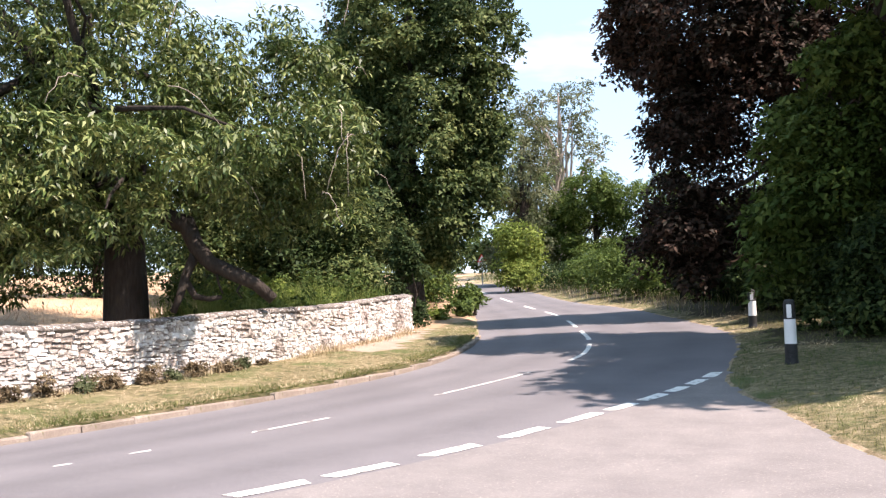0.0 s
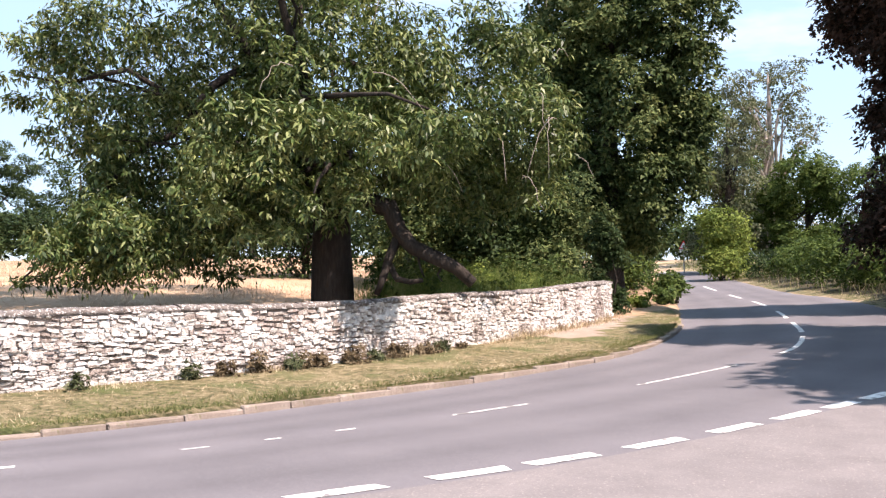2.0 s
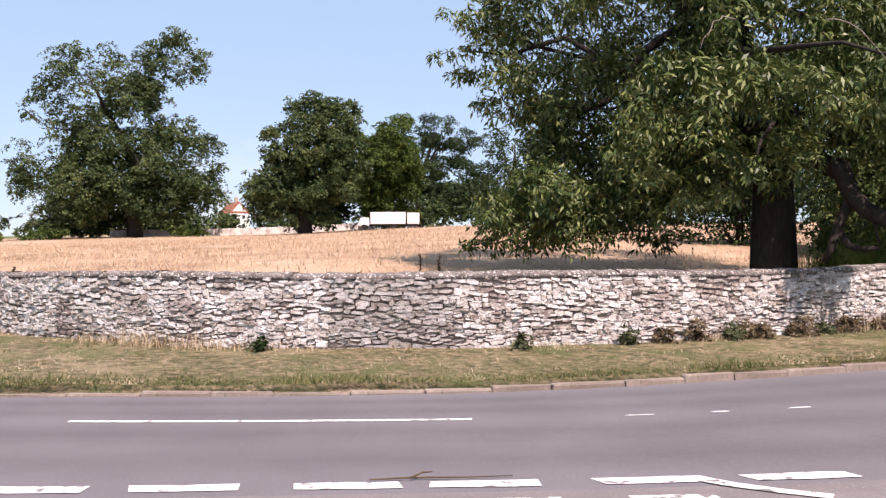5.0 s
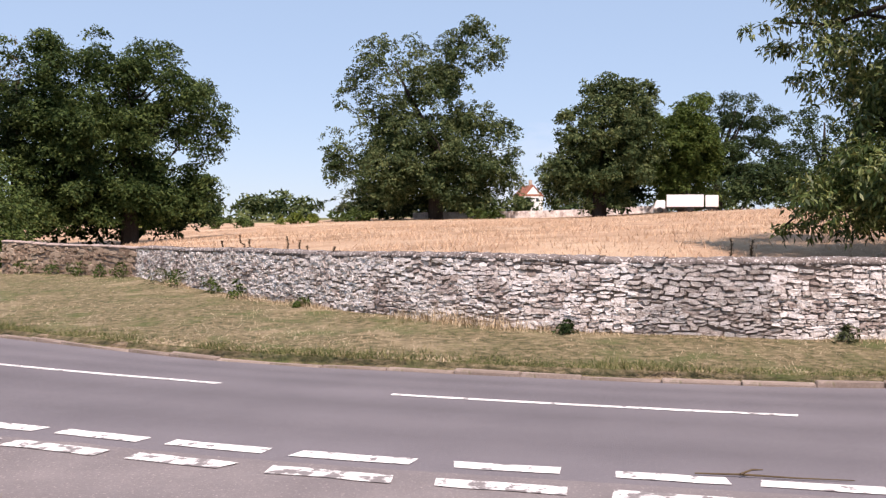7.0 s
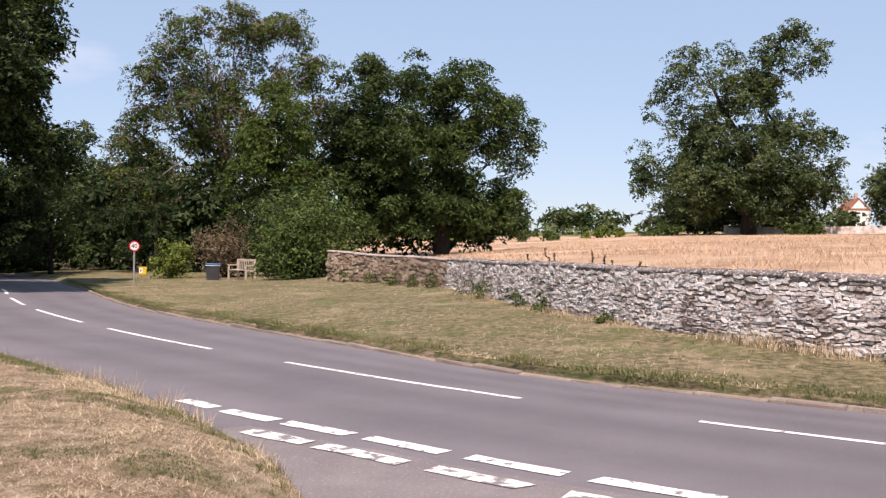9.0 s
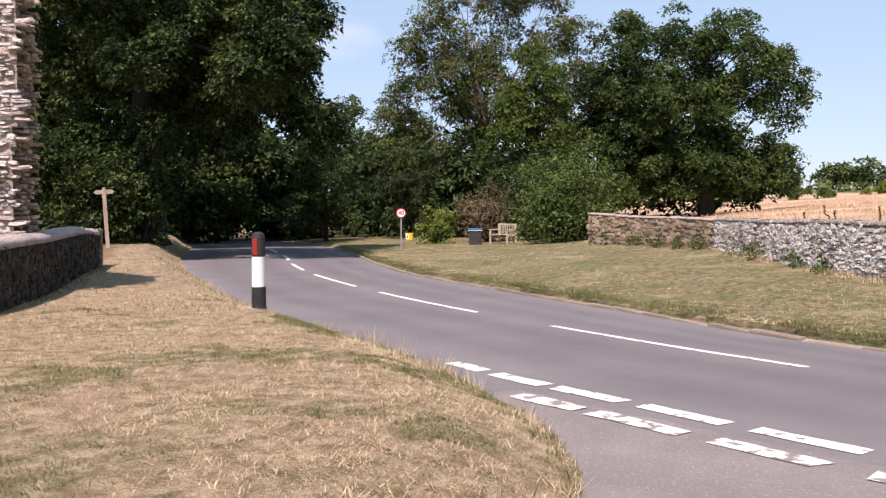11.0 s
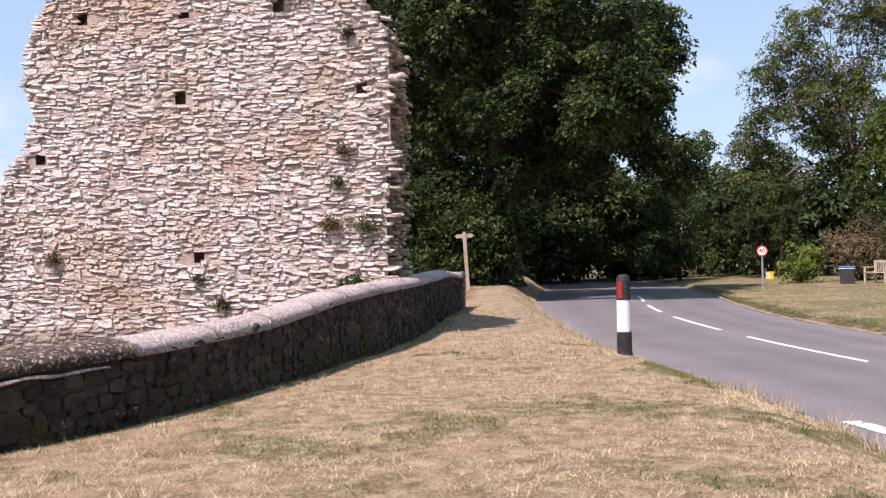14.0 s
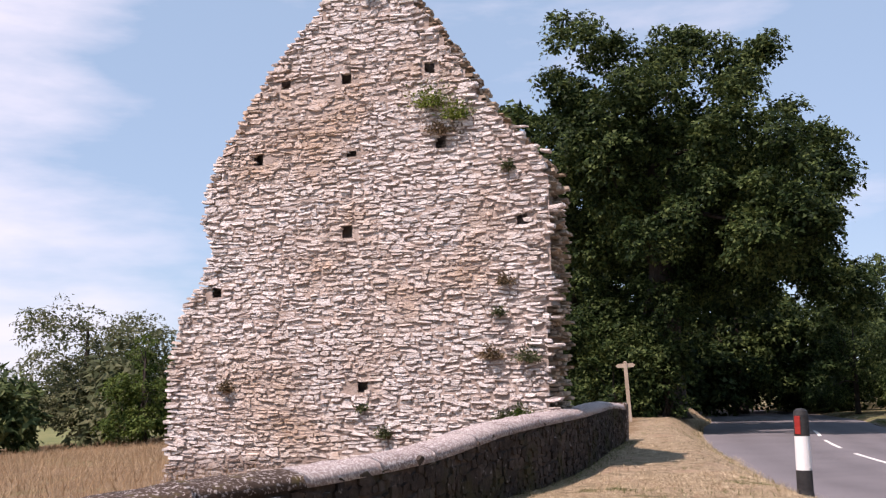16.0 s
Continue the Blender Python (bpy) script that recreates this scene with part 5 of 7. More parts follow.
# ---- walls ----
def stone_shapes(rng, count):
    """Rough blocks, about 1 x 1 x 1, with a tapered face: outline of six corners in two rings."""
    out = []
    for _ in range(count):
        a = [(-0.5, -0.36), (0.0, -0.5), (0.5, -0.36), (0.5, 0.36), (0.0, 0.5), (-0.5, 0.36)]
        j = [(x + rng.uniform(-0.09, 0.09), z + rng.uniform(-0.15, 0.15)) for x, z in a]
        s = rng.uniform(0.8, 0.93)
        v = [(x, 0.0, z) for x, z in j] + [(x * s, 1.0 + rng.uniform(-0.1, 0.1), z * s) for x, z in j]
        f = [tuple(range(6, 12))] + [(k, (k + 1) % 6, 6 + (k + 1) % 6, 6 + k) for k in range(6)]
        f[0] = tuple(reversed(f[0]))
        f = [tuple(reversed(q)) for q in f]
        out.append((v, f))
    return out


STONES = stone_shapes(random.Random(4), 24)


def lay(parent, mat, places, near, name="stone"):
    """Stones at places (matrix, how far off): the nearest as objects of their own on shared meshes, the rest joined."""
    meshes = []
    for v, f in STONES:
        me = bpy.data.meshes.new(name)
        me.from_pydata(v, [], f)
        me.materials.append(mat)
        meshes.append(me)
    order = sorted(range(len(places)), key=lambda i: places[i][1])
    rng = random.Random(11)
    for i in order[:near]:
        ob = new(name, rng.choice(meshes))
        ob.parent = parent
        ob.matrix_basis = places[i][0]
    V, F, k = [], [], 0
    for i in order[near:]:
        v, f = STONES[rng.randrange(len(STONES))]
        m = np.array(places[i][0])
        V.append(np.c_[np.array(v), np.ones(12)] @ m.T)
        F += [tuple(a + k for a in q) for q in f]
        k += 12
    if V:
        ob = link_mesh(name + "_facing", np.vstack(V)[:, :3], F, mat, parent)
        tagged(ob, kind="stuff")


def line_frames(line):
    d = np.r_[0, np.cumsum(np.hypot(*np.diff(line, axis=0).T))]

    def at(s):
        x, y = np.interp(s, d, line[:, 0]), np.interp(s, d, line[:, 1])
        e = 0.3
        tx, ty = np.interp(s + e, d, line[:, 0]) - np.interp(s - e, d, line[:, 0]), np.interp(s + e, d, line[:, 1]) - np.interp(s - e, d, line[:, 1])
        L = math.hypot(tx, ty) or 1
        return x, y, tx / L, ty / L
    return at, d[-1]


def wall_body(line, out_sign, thick, base, top, mat, name, label, inset=0.012):
    """A solid wall along a line, its face on the line and its body behind; base and top are heights along it."""
    at, L = line_frames(line)
    n = int(L / 0.5) + 1
    v = []
    for s in np.linspace(0, L, n):
        x, y, tx, ty = at(s)
        nx, ny = (ty * out_sign, -tx * out_sign)
        zb, zt = base(s, x, y), top(s, x, y)
        v += [(x - nx * inset, y - ny * inset, zb), (x - nx * inset, y - ny * inset, zt), (x - nx * thick, y - ny * thick, zt), (x - nx * thick, y - ny * thick, zb)]
    f = []
    for i in range(n - 1):
        a, b = 4 * i, 4 * i + 4
        f += [(a, b, b + 1, a + 1), (a + 1, b + 1, b + 2, a + 2), (a + 2, b + 2, b + 3, a + 3)]
    f += [(3, 2, 1, 0), tuple(4 * (n - 1) + k for k in range(4))]
    ob = link_mesh(name, v, f, mat)
    return tagged(ob, label, "wall", kind="structure")


def face_places(line, out_sign, base, top, rng, course=(0.06, 0.13), length=(0.14, 0.42), depth=0.1, skip=None):
    at, L = line_frames(line)
    out = []
    x0, y0, _, _ = at(L / 2)
    z = 0.0
    h_ref = max(top(s, *at(s)[:2]) - base(s, *at(s)[:2]) for s in np.linspace(0, L, 20))
    while z < h_ref:
        h = rng.uniform(*course)
        s = rng.uniform(0, 0.3)
        while s < L:
            w = rng.uniform(*length) * (0.7 + h * 4)
            x, y, tx, ty = at(s + w / 2)
            nx, ny = ty * out_sign, -tx * out_sign
            zb, zt = base(s, x, y), top(s, x, y)
            wob = 0.04 * math.sin(s * 1.3 + z * 9) + 0.035 * math.sin(s * 3.1 + z * 4) + rng.uniform(-0.012, 0.012)
            zz = zb + 0.04 + z + h / 2 + wob
            if zz + h / 2 < zt + 0.02 and s + w < L + 0.1:
                hh = h * rng.uniform(1.02, 1.4)
                if rng.random() < 0.12:
                    hh *= rng.uniform(1.3, 2.0)
                d = depth * rng.uniform(0.86, 1.2)
                rot = Matrix(((tx, nx, 0, 0), (ty, ny, 0, 0), (0, 0, 1, 0), (0, 0, 0, 1)))
                m = Matrix.Translation((x - nx * 0.075, y - ny * 0.075, zz + rng.uniform(-0.016, 0.016))) @ rot @ Matrix.Rotation(rng.gauss(0, 0.09), 4, "Y") @ Matrix.Rotation(rng.gauss(0, 0.08), 4, "Z") @ Matrix.Diagonal((w * 1.04, d, hh, 1))
                out.append((m, math.hypot(x + 0.7, y + 1.6)))
            s += w
        z += h
    return out


def coping(line, out_sign, thick, top, mat, name, label, rise, parent, seed, length=0.6, over=0.03, other=None, step=0.22, join=False):
    """Rounded coping along a wall, in separate uneven stretches."""
    at, L = line_frames(line)
    rng = random.Random(seed)
    s = 0.0
    while s < L - 0.1:
        w = min(length * (1 if join else rng.uniform(0.7, 1.4)), L - s)
        v = []
        lift = 0 if join else rng.uniform(-0.006, 0.006)
        k = 7
        n = max(4, int(w / step))
        for i in range(n + 1):
            x, y, tx, ty = at(s + w * i / n)
            nx, ny = ty * out_sign, -tx * out_sign
            zt = top(s + w * i / n, x, y)
            for j in range(k):
                a = math.pi * j / (k - 1)
                o = -thick / 2 + (thick / 2 + over) * math.cos(a)
                swell = 1 + 0.16 * noise.noise(Vector((x * 2.2, y * 2.2, o * 5))) + 0.1 * noise.noise(Vector((x * 9, y * 9, o * 12))) if join else rng.uniform(0.82, 1.12)
                hgt = rise * math.sin(a) ** 0.6 * swell + lift
                v.append((x + nx * o + (0 if join else rng.uniform(-0.01, 0.01)), y + ny * o, zt + hgt - 0.005))
        f = [(i * k + j, i * k + j + 1, (i + 1) * k + j + 1, (i + 1) * k + j) for i in range(n) for j in range(k - 1)]
        f += [(i * k, (i + 1) * k, (i + 1) * k + k - 1, i * k + k - 1) for i in range(n)]
        f += [tuple(range(k)), tuple(reversed(range(n * k, n * k + k)))]
        link_mesh(name, v, f, other[1] if other and at(s + w / 2)[0] > other[0] else mat, parent, smooth=True)
        s += w


def foot(line, dx, dy):
    """Ground height along a line, as a function of how far along."""
    d = np.r_[0, np.cumsum(np.hypot(*np.diff(line, axis=0).T))]
    z = terrain(line + np.array([dx, dy]))
    return lambda s: float(np.interp(s, d, z))


FOOT_A, FOOT_B, FOOT_C = foot(WALL_LINE, 0.25, 0), foot(WALL_BROWN, 0.25, 0), foot(LOW_WALL, -0.2, 0.3)


def wall_base(s, x, y):
    return FOOT_A(s) - 0.12


def wall_base_end(s, x, y):
    return FOOT_B(s) - 0.12


TOP_AT, TOP_Z = [-18, -10.8, -7, -3, 2, 8, 15, 20.6], [1.5, 1.34, 1.38, 1.4, 1.39, 1.38, 1.5, 1.68]


def wall_top(s, x, y):
    return float(np.interp(y, TOP_AT, TOP_Z)) - 0.09 + 0.015 * math.sin(s * 0.9)


# the body lies on the field side: the line runs towards -y with the road on its left
wall = wall_body(WALL_LINE, -1, 0.45, wall_base, wall_top, M["wall_core"], "wall_field", "dry-stone field wall of whitened limestone rubble")
lay(wall, M["stone_white"], face_places(WALL_LINE, -1, wall_base, wall_top, random.Random(21), course=(0.028, 0.075), length=(0.08, 0.25), depth=0.1), 300)
coping(WALL_LINE, -1, 0.45, wall_top, M["coping"], "coping_stone", "", 0.1, wall, 5, length=0.5, step=0.12)
wall2 = wall_body(WALL_BROWN, -1, 0.4, wall_base_end, wall_top, M["wall_core"], "wall_field_end", "brown rubble wall with smooth coping beside the bramble")
lay(wall2, M["stone_brown"], face_places(WALL_BROWN, -1, wall_base_end, wall_top, random.Random(22)), 150)
coping(WALL_BROWN, -1, 0.4, wall_top, M["mortar"], "coping_stone", "", 0.07, wall2, 6, length=1.2)


def low_base(s, x, y):
    return FOOT_C(s) - 0.12


LOW_AT, LOW_H = [-16.0, -14.0, -11.8, -8.7, -7.4, -5.9, -4.4, -3.2, -2.2], [0.73, 0.81, 0.83, 0.78, 0.73, 0.6, 0.53, 0.51, 0.45]


def low_top(s, x, y):
    return FOOT_C(s) + float(np.interp(x, LOW_AT, LOW_H)) + 0.015 * math.sin(s * 0.9)


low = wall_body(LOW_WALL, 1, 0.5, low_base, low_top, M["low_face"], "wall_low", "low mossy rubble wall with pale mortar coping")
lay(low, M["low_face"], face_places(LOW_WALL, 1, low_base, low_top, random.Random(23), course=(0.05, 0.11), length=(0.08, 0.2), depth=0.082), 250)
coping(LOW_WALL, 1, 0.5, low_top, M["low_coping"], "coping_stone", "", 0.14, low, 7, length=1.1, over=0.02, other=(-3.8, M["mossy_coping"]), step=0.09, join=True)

# a ragged band of pale pointing under the dark end of the coping
at, L = line_frames(LOW_WALL)
band = []
for q in np.arange(0, L, 0.06):
    x, y, tx, ty = at(q)
    if -3.95 < x < -1.6:
        band.append((x + ty * 0.012, y - tx * 0.012, low_top(q, x, y) - 0.045 + 0.03 * noise.noise(Vector((x * 4, y * 4, 0)))))
v, f = tube(band, [0.011 + 0.008 * noise.noise(Vector((p[0] * 9, p[1] * 9, 2))) for p in band], 6)
link_mesh("pointing", v, f, M["low_coping"], low, "pale mortar pointing")


# ---- ruined gable ----
RUIN_AT, RUIN_U, RUIN_N = Vector((-8.0, -17.7, 0.0)), Vector((-0.682, 0.731, 0)), Vector((0.731, 0.682, 0))
OUTLINE_L = [(-0.2, -3.75), (2.0, -3.72), (2.9, -3.5), (3.1, -3.4), (3.5, -3.08), (4.2, -2.86), (4.6, -3.06), (5.2, -2.98), (5.8, -2.75), (6.6, -2.2), (7.5, -1.52), (8.2, -0.86), (9.0, -0.3), (9.5, -0.05)]
OUTLINE_R = [(-0.2, 3.22), (1.3, 3.18), (3.0, 3.25), (4.6, 3.3), (5.2, 3.22), (6.2, 2.3), (7.2, 1.7), (8.2, 1.04), (9.0, 0.5), (9.5, 0.25)]
HOLES = [(-0.77, 8.2), (-1.47, 6.99), (-0.28, 6.99), (1.29, 7.0), (-1.97, 5.67), (-0.14, 5.65), (1.47, 5.68), (-0.27, 4.29), (2.75, 4.28), (-2.83, 3.36), (-0.04, 1.68)]


def side_l(z):
    return float(np.interp(z, [a for a, _ in OUTLINE_L], [b for _, b in OUTLINE_L]))


def side_r(z):
    return float(np.interp(z, [a for a, _ in OUTLINE_R], [b for _, b in OUTLINE_R]))


def in_hole(u, z, pad=0.0):
    return any(abs(u - a) < 0.1 + pad and abs(z - b) < 0.1 + pad for a, b in HOLES)


def ruin_point(u, d, z):
    return RUIN_AT + RUIN_U * u + RUIN_N * d + Vector((0, 0, z))


def build_ruin():
    """A core slab with a pierced skin, faced with courses of rubble."""
    rng = random.Random(31)
    v, f = [], []
    zs = np.arange(-0.3, 9.46, 0.1)
    ring = [(side_l(z) + 0.1 + rng.uniform(0, 0.05), z) for z in zs] + [(side_r(z) - 0.1 - rng.uniform(0, 0.06), z) for z in zs[::-1]]
    n = len(zs)
    for d in (-0.3, -1.25):
        v += [ruin_point(u, d, z) for u, z in ring]
    m = len(ring)
    for i in range(n - 1):
        f.append((i, m - 1 - i, m - 2 - i, i + 1))
        f.append((m + i, m + i + 1, 2 * m - 2 - i, 2 * m - 1 - i))
    f += [(i, (i + 1) % m, m + (i + 1) % m, m + i) for i in range(m)]
    # skin with square sockets
    us = np.arange(-3.96, 3.6, 0.09)
    k, made = len(v), {}

    def corner(i, j):
        if (i, j) not in made:
            made[(i, j)] = len(v)
            v.append(ruin_point(us[i], 0.0 + 0.012 * noise.noise(Vector((us[i] * 3, zs[j] * 3, 0))), zs[j]))
        return made[(i, j)]

    for j in range(n - 1):
        for i in range(len(us) - 1):
            u, z = us[i] + 0.045, zs[j] + 0.05
            if side_l(z) + 0.05 < u < side_r(z) - 0.05 and not any(abs(u - a) < 0.092 and abs(z - b) < 0.095 for a, b in HOLES):
                f.append((corner(i, j), corner(i + 1, j), corner(i + 1, j + 1), corner(i, j + 1)))
    thing = tagged(link_mesh("ruined_gable", v, f, M["mortar"]), "ruined medieval gable wall of weathered flat stones with putlog holes", "ruin")
    places, flank = [], []
    rot = Matrix(((RUIN_U.x, RUIN_N.x, 0, 0), (RUIN_U.y, RUIN_N.y, 0, 0), (0, 0, 1, 0), (0, 0, 0, 1)))
    z = -0.1
    while z < 9.5:
        h = rng.uniform(0.038, 0.085)
        u = side_l(z + h / 2) - rng.uniform(0, 0.12)
        end = side_r(z + h / 2) + rng.uniform(-0.22, 0.06) - 0.06
        while u < end:
            w = rng.uniform(0.09, 0.36) * (0.75 + 3 * h)
            c = u + w / 2
            zz = z + h / 2 + 0.045 * math.sin(c * 1.1 + z * 2.0) + 0.03 * math.sin(c * 2.7 + z) + rng.uniform(-0.02, 0.02)
            if not in_hole(c, zz, 0.0) and not any(abs(zz - b) < 0.1 and u < a + 0.05 and u + w > a - 0.05 for a, b in HOLES):
                edge = c - side_l(z) < 0.3 or side_r(z) - c < 0.35
                d = rng.uniform(0.066, 0.108) + (0.04 * rng.random() if edge else 0)
                hh = h * rng.uniform(0.72, 1.14) - 0.004
                if rng.random() < 0.09:
                    hh *= rng.uniform(1.3, 1.9)
                m = Matrix.Translation(ruin_point(c, -0.06, zz)) @ rot @ Matrix.Rotation(rng.gauss(0, 0.1), 4, "Y") @ Matrix.Rotation(rng.gauss(0, 0.09), 4, "X") @ Matrix.Rotation(rng.gauss(0, 0.06), 4, "Z") @ Matrix.Diagonal((w - 0.014, d, hh, 1))
                places.append((m, zz))
            u += w
        # ragged ends: stones laid across the thickness on both sides
        for side, fn, sgn in ((-1, side_l, -1), (1, side_r, 1)):
            d = 0.0 if sgn < 0 else 0.16
            while d < 1.15:
                w = rng.uniform(0.15, 0.35)
                c = fn(z + h / 2) - sgn * 0.02 + sgn * (rng.uniform(-0.1, 0.14) if sgn < 0 else rng.uniform(-0.22, 0.06))
                r2 = Matrix(((-RUIN_N.x * sgn, RUIN_U.x * sgn, 0, 0), (-RUIN_N.y * sgn, RUIN_U.y * sgn, 0, 0), (0, 0, 1, 0), (0, 0, 0, 1)))
                m = Matrix.Translation(ruin_point(c - sgn * 0.18, -0.08 - d - w / 2, z + h / 2)) @ r2 @ Matrix.Rotation(rng.uniform(-0.08, 0.08), 4, "Y") @ Matrix.Diagonal((w, 0.22, h * 0.92, 1))
                (places if sgn < 0 else flank).append((m, 50 + z))
                d += w * (1.0 if rng.random() < 0.8 else 1.6)
        z += h
    return thing, places, flank


e_at, e_len = line_frames(LOW_WALL)
ex, ey, etx, ety = e_at(e_len)
e_turn = Matrix(((etx, -ety, 0, 0), (ety, etx, 0, 0), (0, 0, 1, 0), (0, 0, 0, 1)))
end_block = box(0.5, 0.56, 1.02, (0, 0, 0), 0.04)
for vv in end_block.verts:
    vv.co += Vector((noise.noise(vv.co * 5) * 0.03, noise.noise(vv.co * 6 + Vector((3, 0, 0))) * 0.03, (0.12 - 0.25 * abs(vv.co.y)) if vv.co.z > 0.3 else 0))
bmesh.ops.transform(end_block, matrix=Matrix.Translation((ex - ety * 0.25, ey + etx * 0.25, low_base(e_len, ex, ey) + 0.42)) @ e_turn, verts=end_block.verts)
part("end_stone", end_block, M["mossy_coping"], low)
ruin, ruin_places, ruin_flank = build_ruin()
lay(ruin, M["stone_ruin"], ruin_places, 300)
# right flank in browner stone: dirt, plus that end's shade put into the colour
lay(ruin, M["stone_brown"], ruin_flank, 0, "core_rubble")


# ---- road furniture and markings ----
ROAD = bpy.data.objects["road"]


def surface_z(x, y):
    """Height of the tarmac: the far lane falls to its kerb."""
    d, q = to_line([(x, y)], CENTRE)
    z = float(road_z(y))
    if d[0] < 0:
        k = -to_line([(x, y)], FAR_KERB)[0][0]
        w = abs(d[0]) + abs(k)
        z -= 0.05 * abs(d[0]) / max(w, 0.5)
    return z


def dash(points, width, rng, name="white_dash", lift=0.005, rag=0.12, mat="paint"):
    """A painted dash along points with slightly ragged edges."""
    p = np.array(points, float)
    v, n = [], len(p)
    for i in range(n):
        d = p[min(i + 1, n - 1)] - p[max(i - 1, 0)]
        d /= np.linalg.norm(d)
        nn = np.array([-d[1], d[0]])
        for s in (-0.5, 0.5):
            q = p[i] + nn * width * (s + rng.uniform(-rag, rag) * 0.5)
            if i in (0, n - 1):
                q = q + d * rng.uniform(-0.05, 0.05)
            v.append((q[0], q[1], surface_z(q[0], q[1]) + lift))
    f = [(2 * i, 2 * i + 1, 2 * i + 3, 2 * i + 2) for i in range(n - 1)]
    link_mesh(name, v, f, M[mat], ROAD)


def along_line(line, y0, y1, n):
    o = np.argsort(line[:, 1])
    y = np.linspace(y0, y1, n)
    return np.stack([np.interp(y, line[o, 1], line[o, 0]), y], 1)


mark_rng = random.Random(8)
for a, b in [(46, 52), (36.6, 40.5), (31.4, 33.5), (27.6, 29.8), (23.2, 25.5), (19.6, 22.0), (15.5, 18.7), (10.5, 13.55), (6.7, 8.1), (1.6, -2.3), (-4.28, -8.3), (-10.3, -14.4), (-16.0, -20.0), (-21.8, -25.0), (-27.0, -30.2), (-33, -36.5), (58, 64)]:
    worn = 6 < a < 12
    dash(along_line(CENTRE, a, b, 12), 0.07 if worn else 0.11, mark_rng, rag=0.3 if worn else 0.16, mat="paint_worn" if worn else "paint")
for a, b in [(5.0, 5.25), (4.1, 4.3), (3.2, 3.5)]:
    dash(along_line(CENTRE, a, b, 4), 0.05, mark_rng, "worn_dash", rag=0.5)
for a, b in [(-7.64, -7.07), (-6.84, -6.12), (-5.97, -5.16), (-4.94, -4.08), (-3.88, -3.03), (-2.79, -1.91), (-1.58, -0.79), (-0.49, 0.30), (0.52, 1.29), (1.69, 2.43), (2.79, 3.6), (4.03, 4.83), (5.1, 5.9), (6.35, 7.15), (7.6, 8.45), (8.85, 9.7), (9.95, 10.7), (10.9, 11.65), (11.85, 12.5), (12.72, 13.35), (13.6, 14.25)]:
    dash(along_line(NEAR_EDGE, a, b, 5) + np.array([0.0, 0.0]), 0.2, mark_rng, lift=0.005)
for a, b in [(-6.08, -5.32), (-5.16, -4.27), (-4.01, -3.23), (-2.9, -2.02), (-1.69, -0.87), (-0.54, 0.22), (0.5, 1.25), (1.65, 2.3)]:
    dash(along_line(NEAR_EDGE, a, b, 5) + np.array([0.56, 0.0]), 0.22, mark_rng, lift=0.005, mat="paint_worn")
dash([(-7.0, 2.42), (-6.75, 2.55), (-6.5, 2.75), (-6.25, 3.0)], 0.14, mark_rng, lift=0.008)

# kerb of single stones, sunk and uneven
kerb = tagged(new("kerb"), "worn pinkish stone kerb half sunk in turf", "kerb", kind="structure")
at, L = line_frames(FAR_KERB[(FAR_KERB[:, 1] < 21) & (FAR_KERB[:, 1] > -33)])
k_rng = random.Random(17)
kerb_meshes = []
for i in range(6):
    b = box(1.0, 0.115, 0.24, (0, 0, 0), 0.022)
    for vv in b.verts:
        vv.co += Vector((k_rng.uniform(-1, 1), k_rng.uniform(-1, 1), k_rng.uniform(-1, 1))) * 0.008
    me = bpy.data.meshes.new("kerb_stone")
    b.to_mesh(me)
    b.free()
    me.materials.append(M["kerb"])
    kerb_meshes.append(me)
s = 0.0
while s < L:
    w = k_rng.uniform(0.75, 1.0)
    x, y, tx, ty = at(s + w / 2)
    ob = new("kerb_stone", k_rng.choice(kerb_meshes))
    ob.parent = kerb
    ob.matrix_basis = Matrix.Translation((x - ty * 0.05, y + tx * 0.05, float(road_z(y)) - 0.07 - 0.045 * float(ease((6 - y) / 5)) + k_rng.uniform(-0.03, 0.012))) @ Matrix(((tx, -ty, 0, 0), (ty, tx, 0, 0), (0, 0, 1, 0), (0, 0, 0, 1))) @ Matrix.Rotation(k_rng.uniform(-0.02, 0.02), 4, "Z") @ Matrix.Diagonal((w, 1, 1, 1))
    s += w


def bollard(at, face, label, height=1.08, red=True, lean=0.0):
    """A verge marker post: flared black foot, white band, black rounded head with a reflector."""
    z = ground_z(*at) - 0.03
    t = empty("marker_post", Matrix.Translation((*at, z)) @ Matrix.Rotation(face, 4, "Z") @ Matrix.Rotation(lean, 4, "X"), label, "bollard", "verge marker posts")
    h = height
    part("foot", lathe([(0.115, 0), (0.112, 0.04), (0.1, 0.12), (0.098, h * 0.33)], 20), M["black_paint"], t, smooth=False)
    part("white_band", lathe([(0.095, h * 0.33), (0.092, h * 0.7)], 20), M["white_paint"], t)
    part("head", lathe([(0.094, h * 0.7), (0.092, h * 0.93), (0.08, h * 0.975), (0.05, h * 0.995), (0.015, h)], 20), M["black_paint"], t)
    b = box(0.075, 0.012, h * 0.2, (0, -0.094, h * 0.82), 0.004)
    part("reflector", b, M["red_reflector" if red else "white_paint"], t, "red reflector" if red else "white reflector")
    b = box(0.02, 0.03, 0.03, (0.09, -0.02, h * 0.34), 0.004)
    part("bracket", b, M["grey_metal"], t)
    return t


def facing(at, to=(-0.8, -1.7)):
    return math.atan2(to[1] - at[1], to[0] - at[0]) + math.pi / 2


bollard((-11.25, -11.45), facing((-11.25, -11.45)) - 0.5, "black and white verge marker post with red reflector", 1.13, True, 0.0)
bollard((-5.75, 14.6), facing((-5.75, 14.6)), "black and white marker post on shaded verge", 1.07, False)
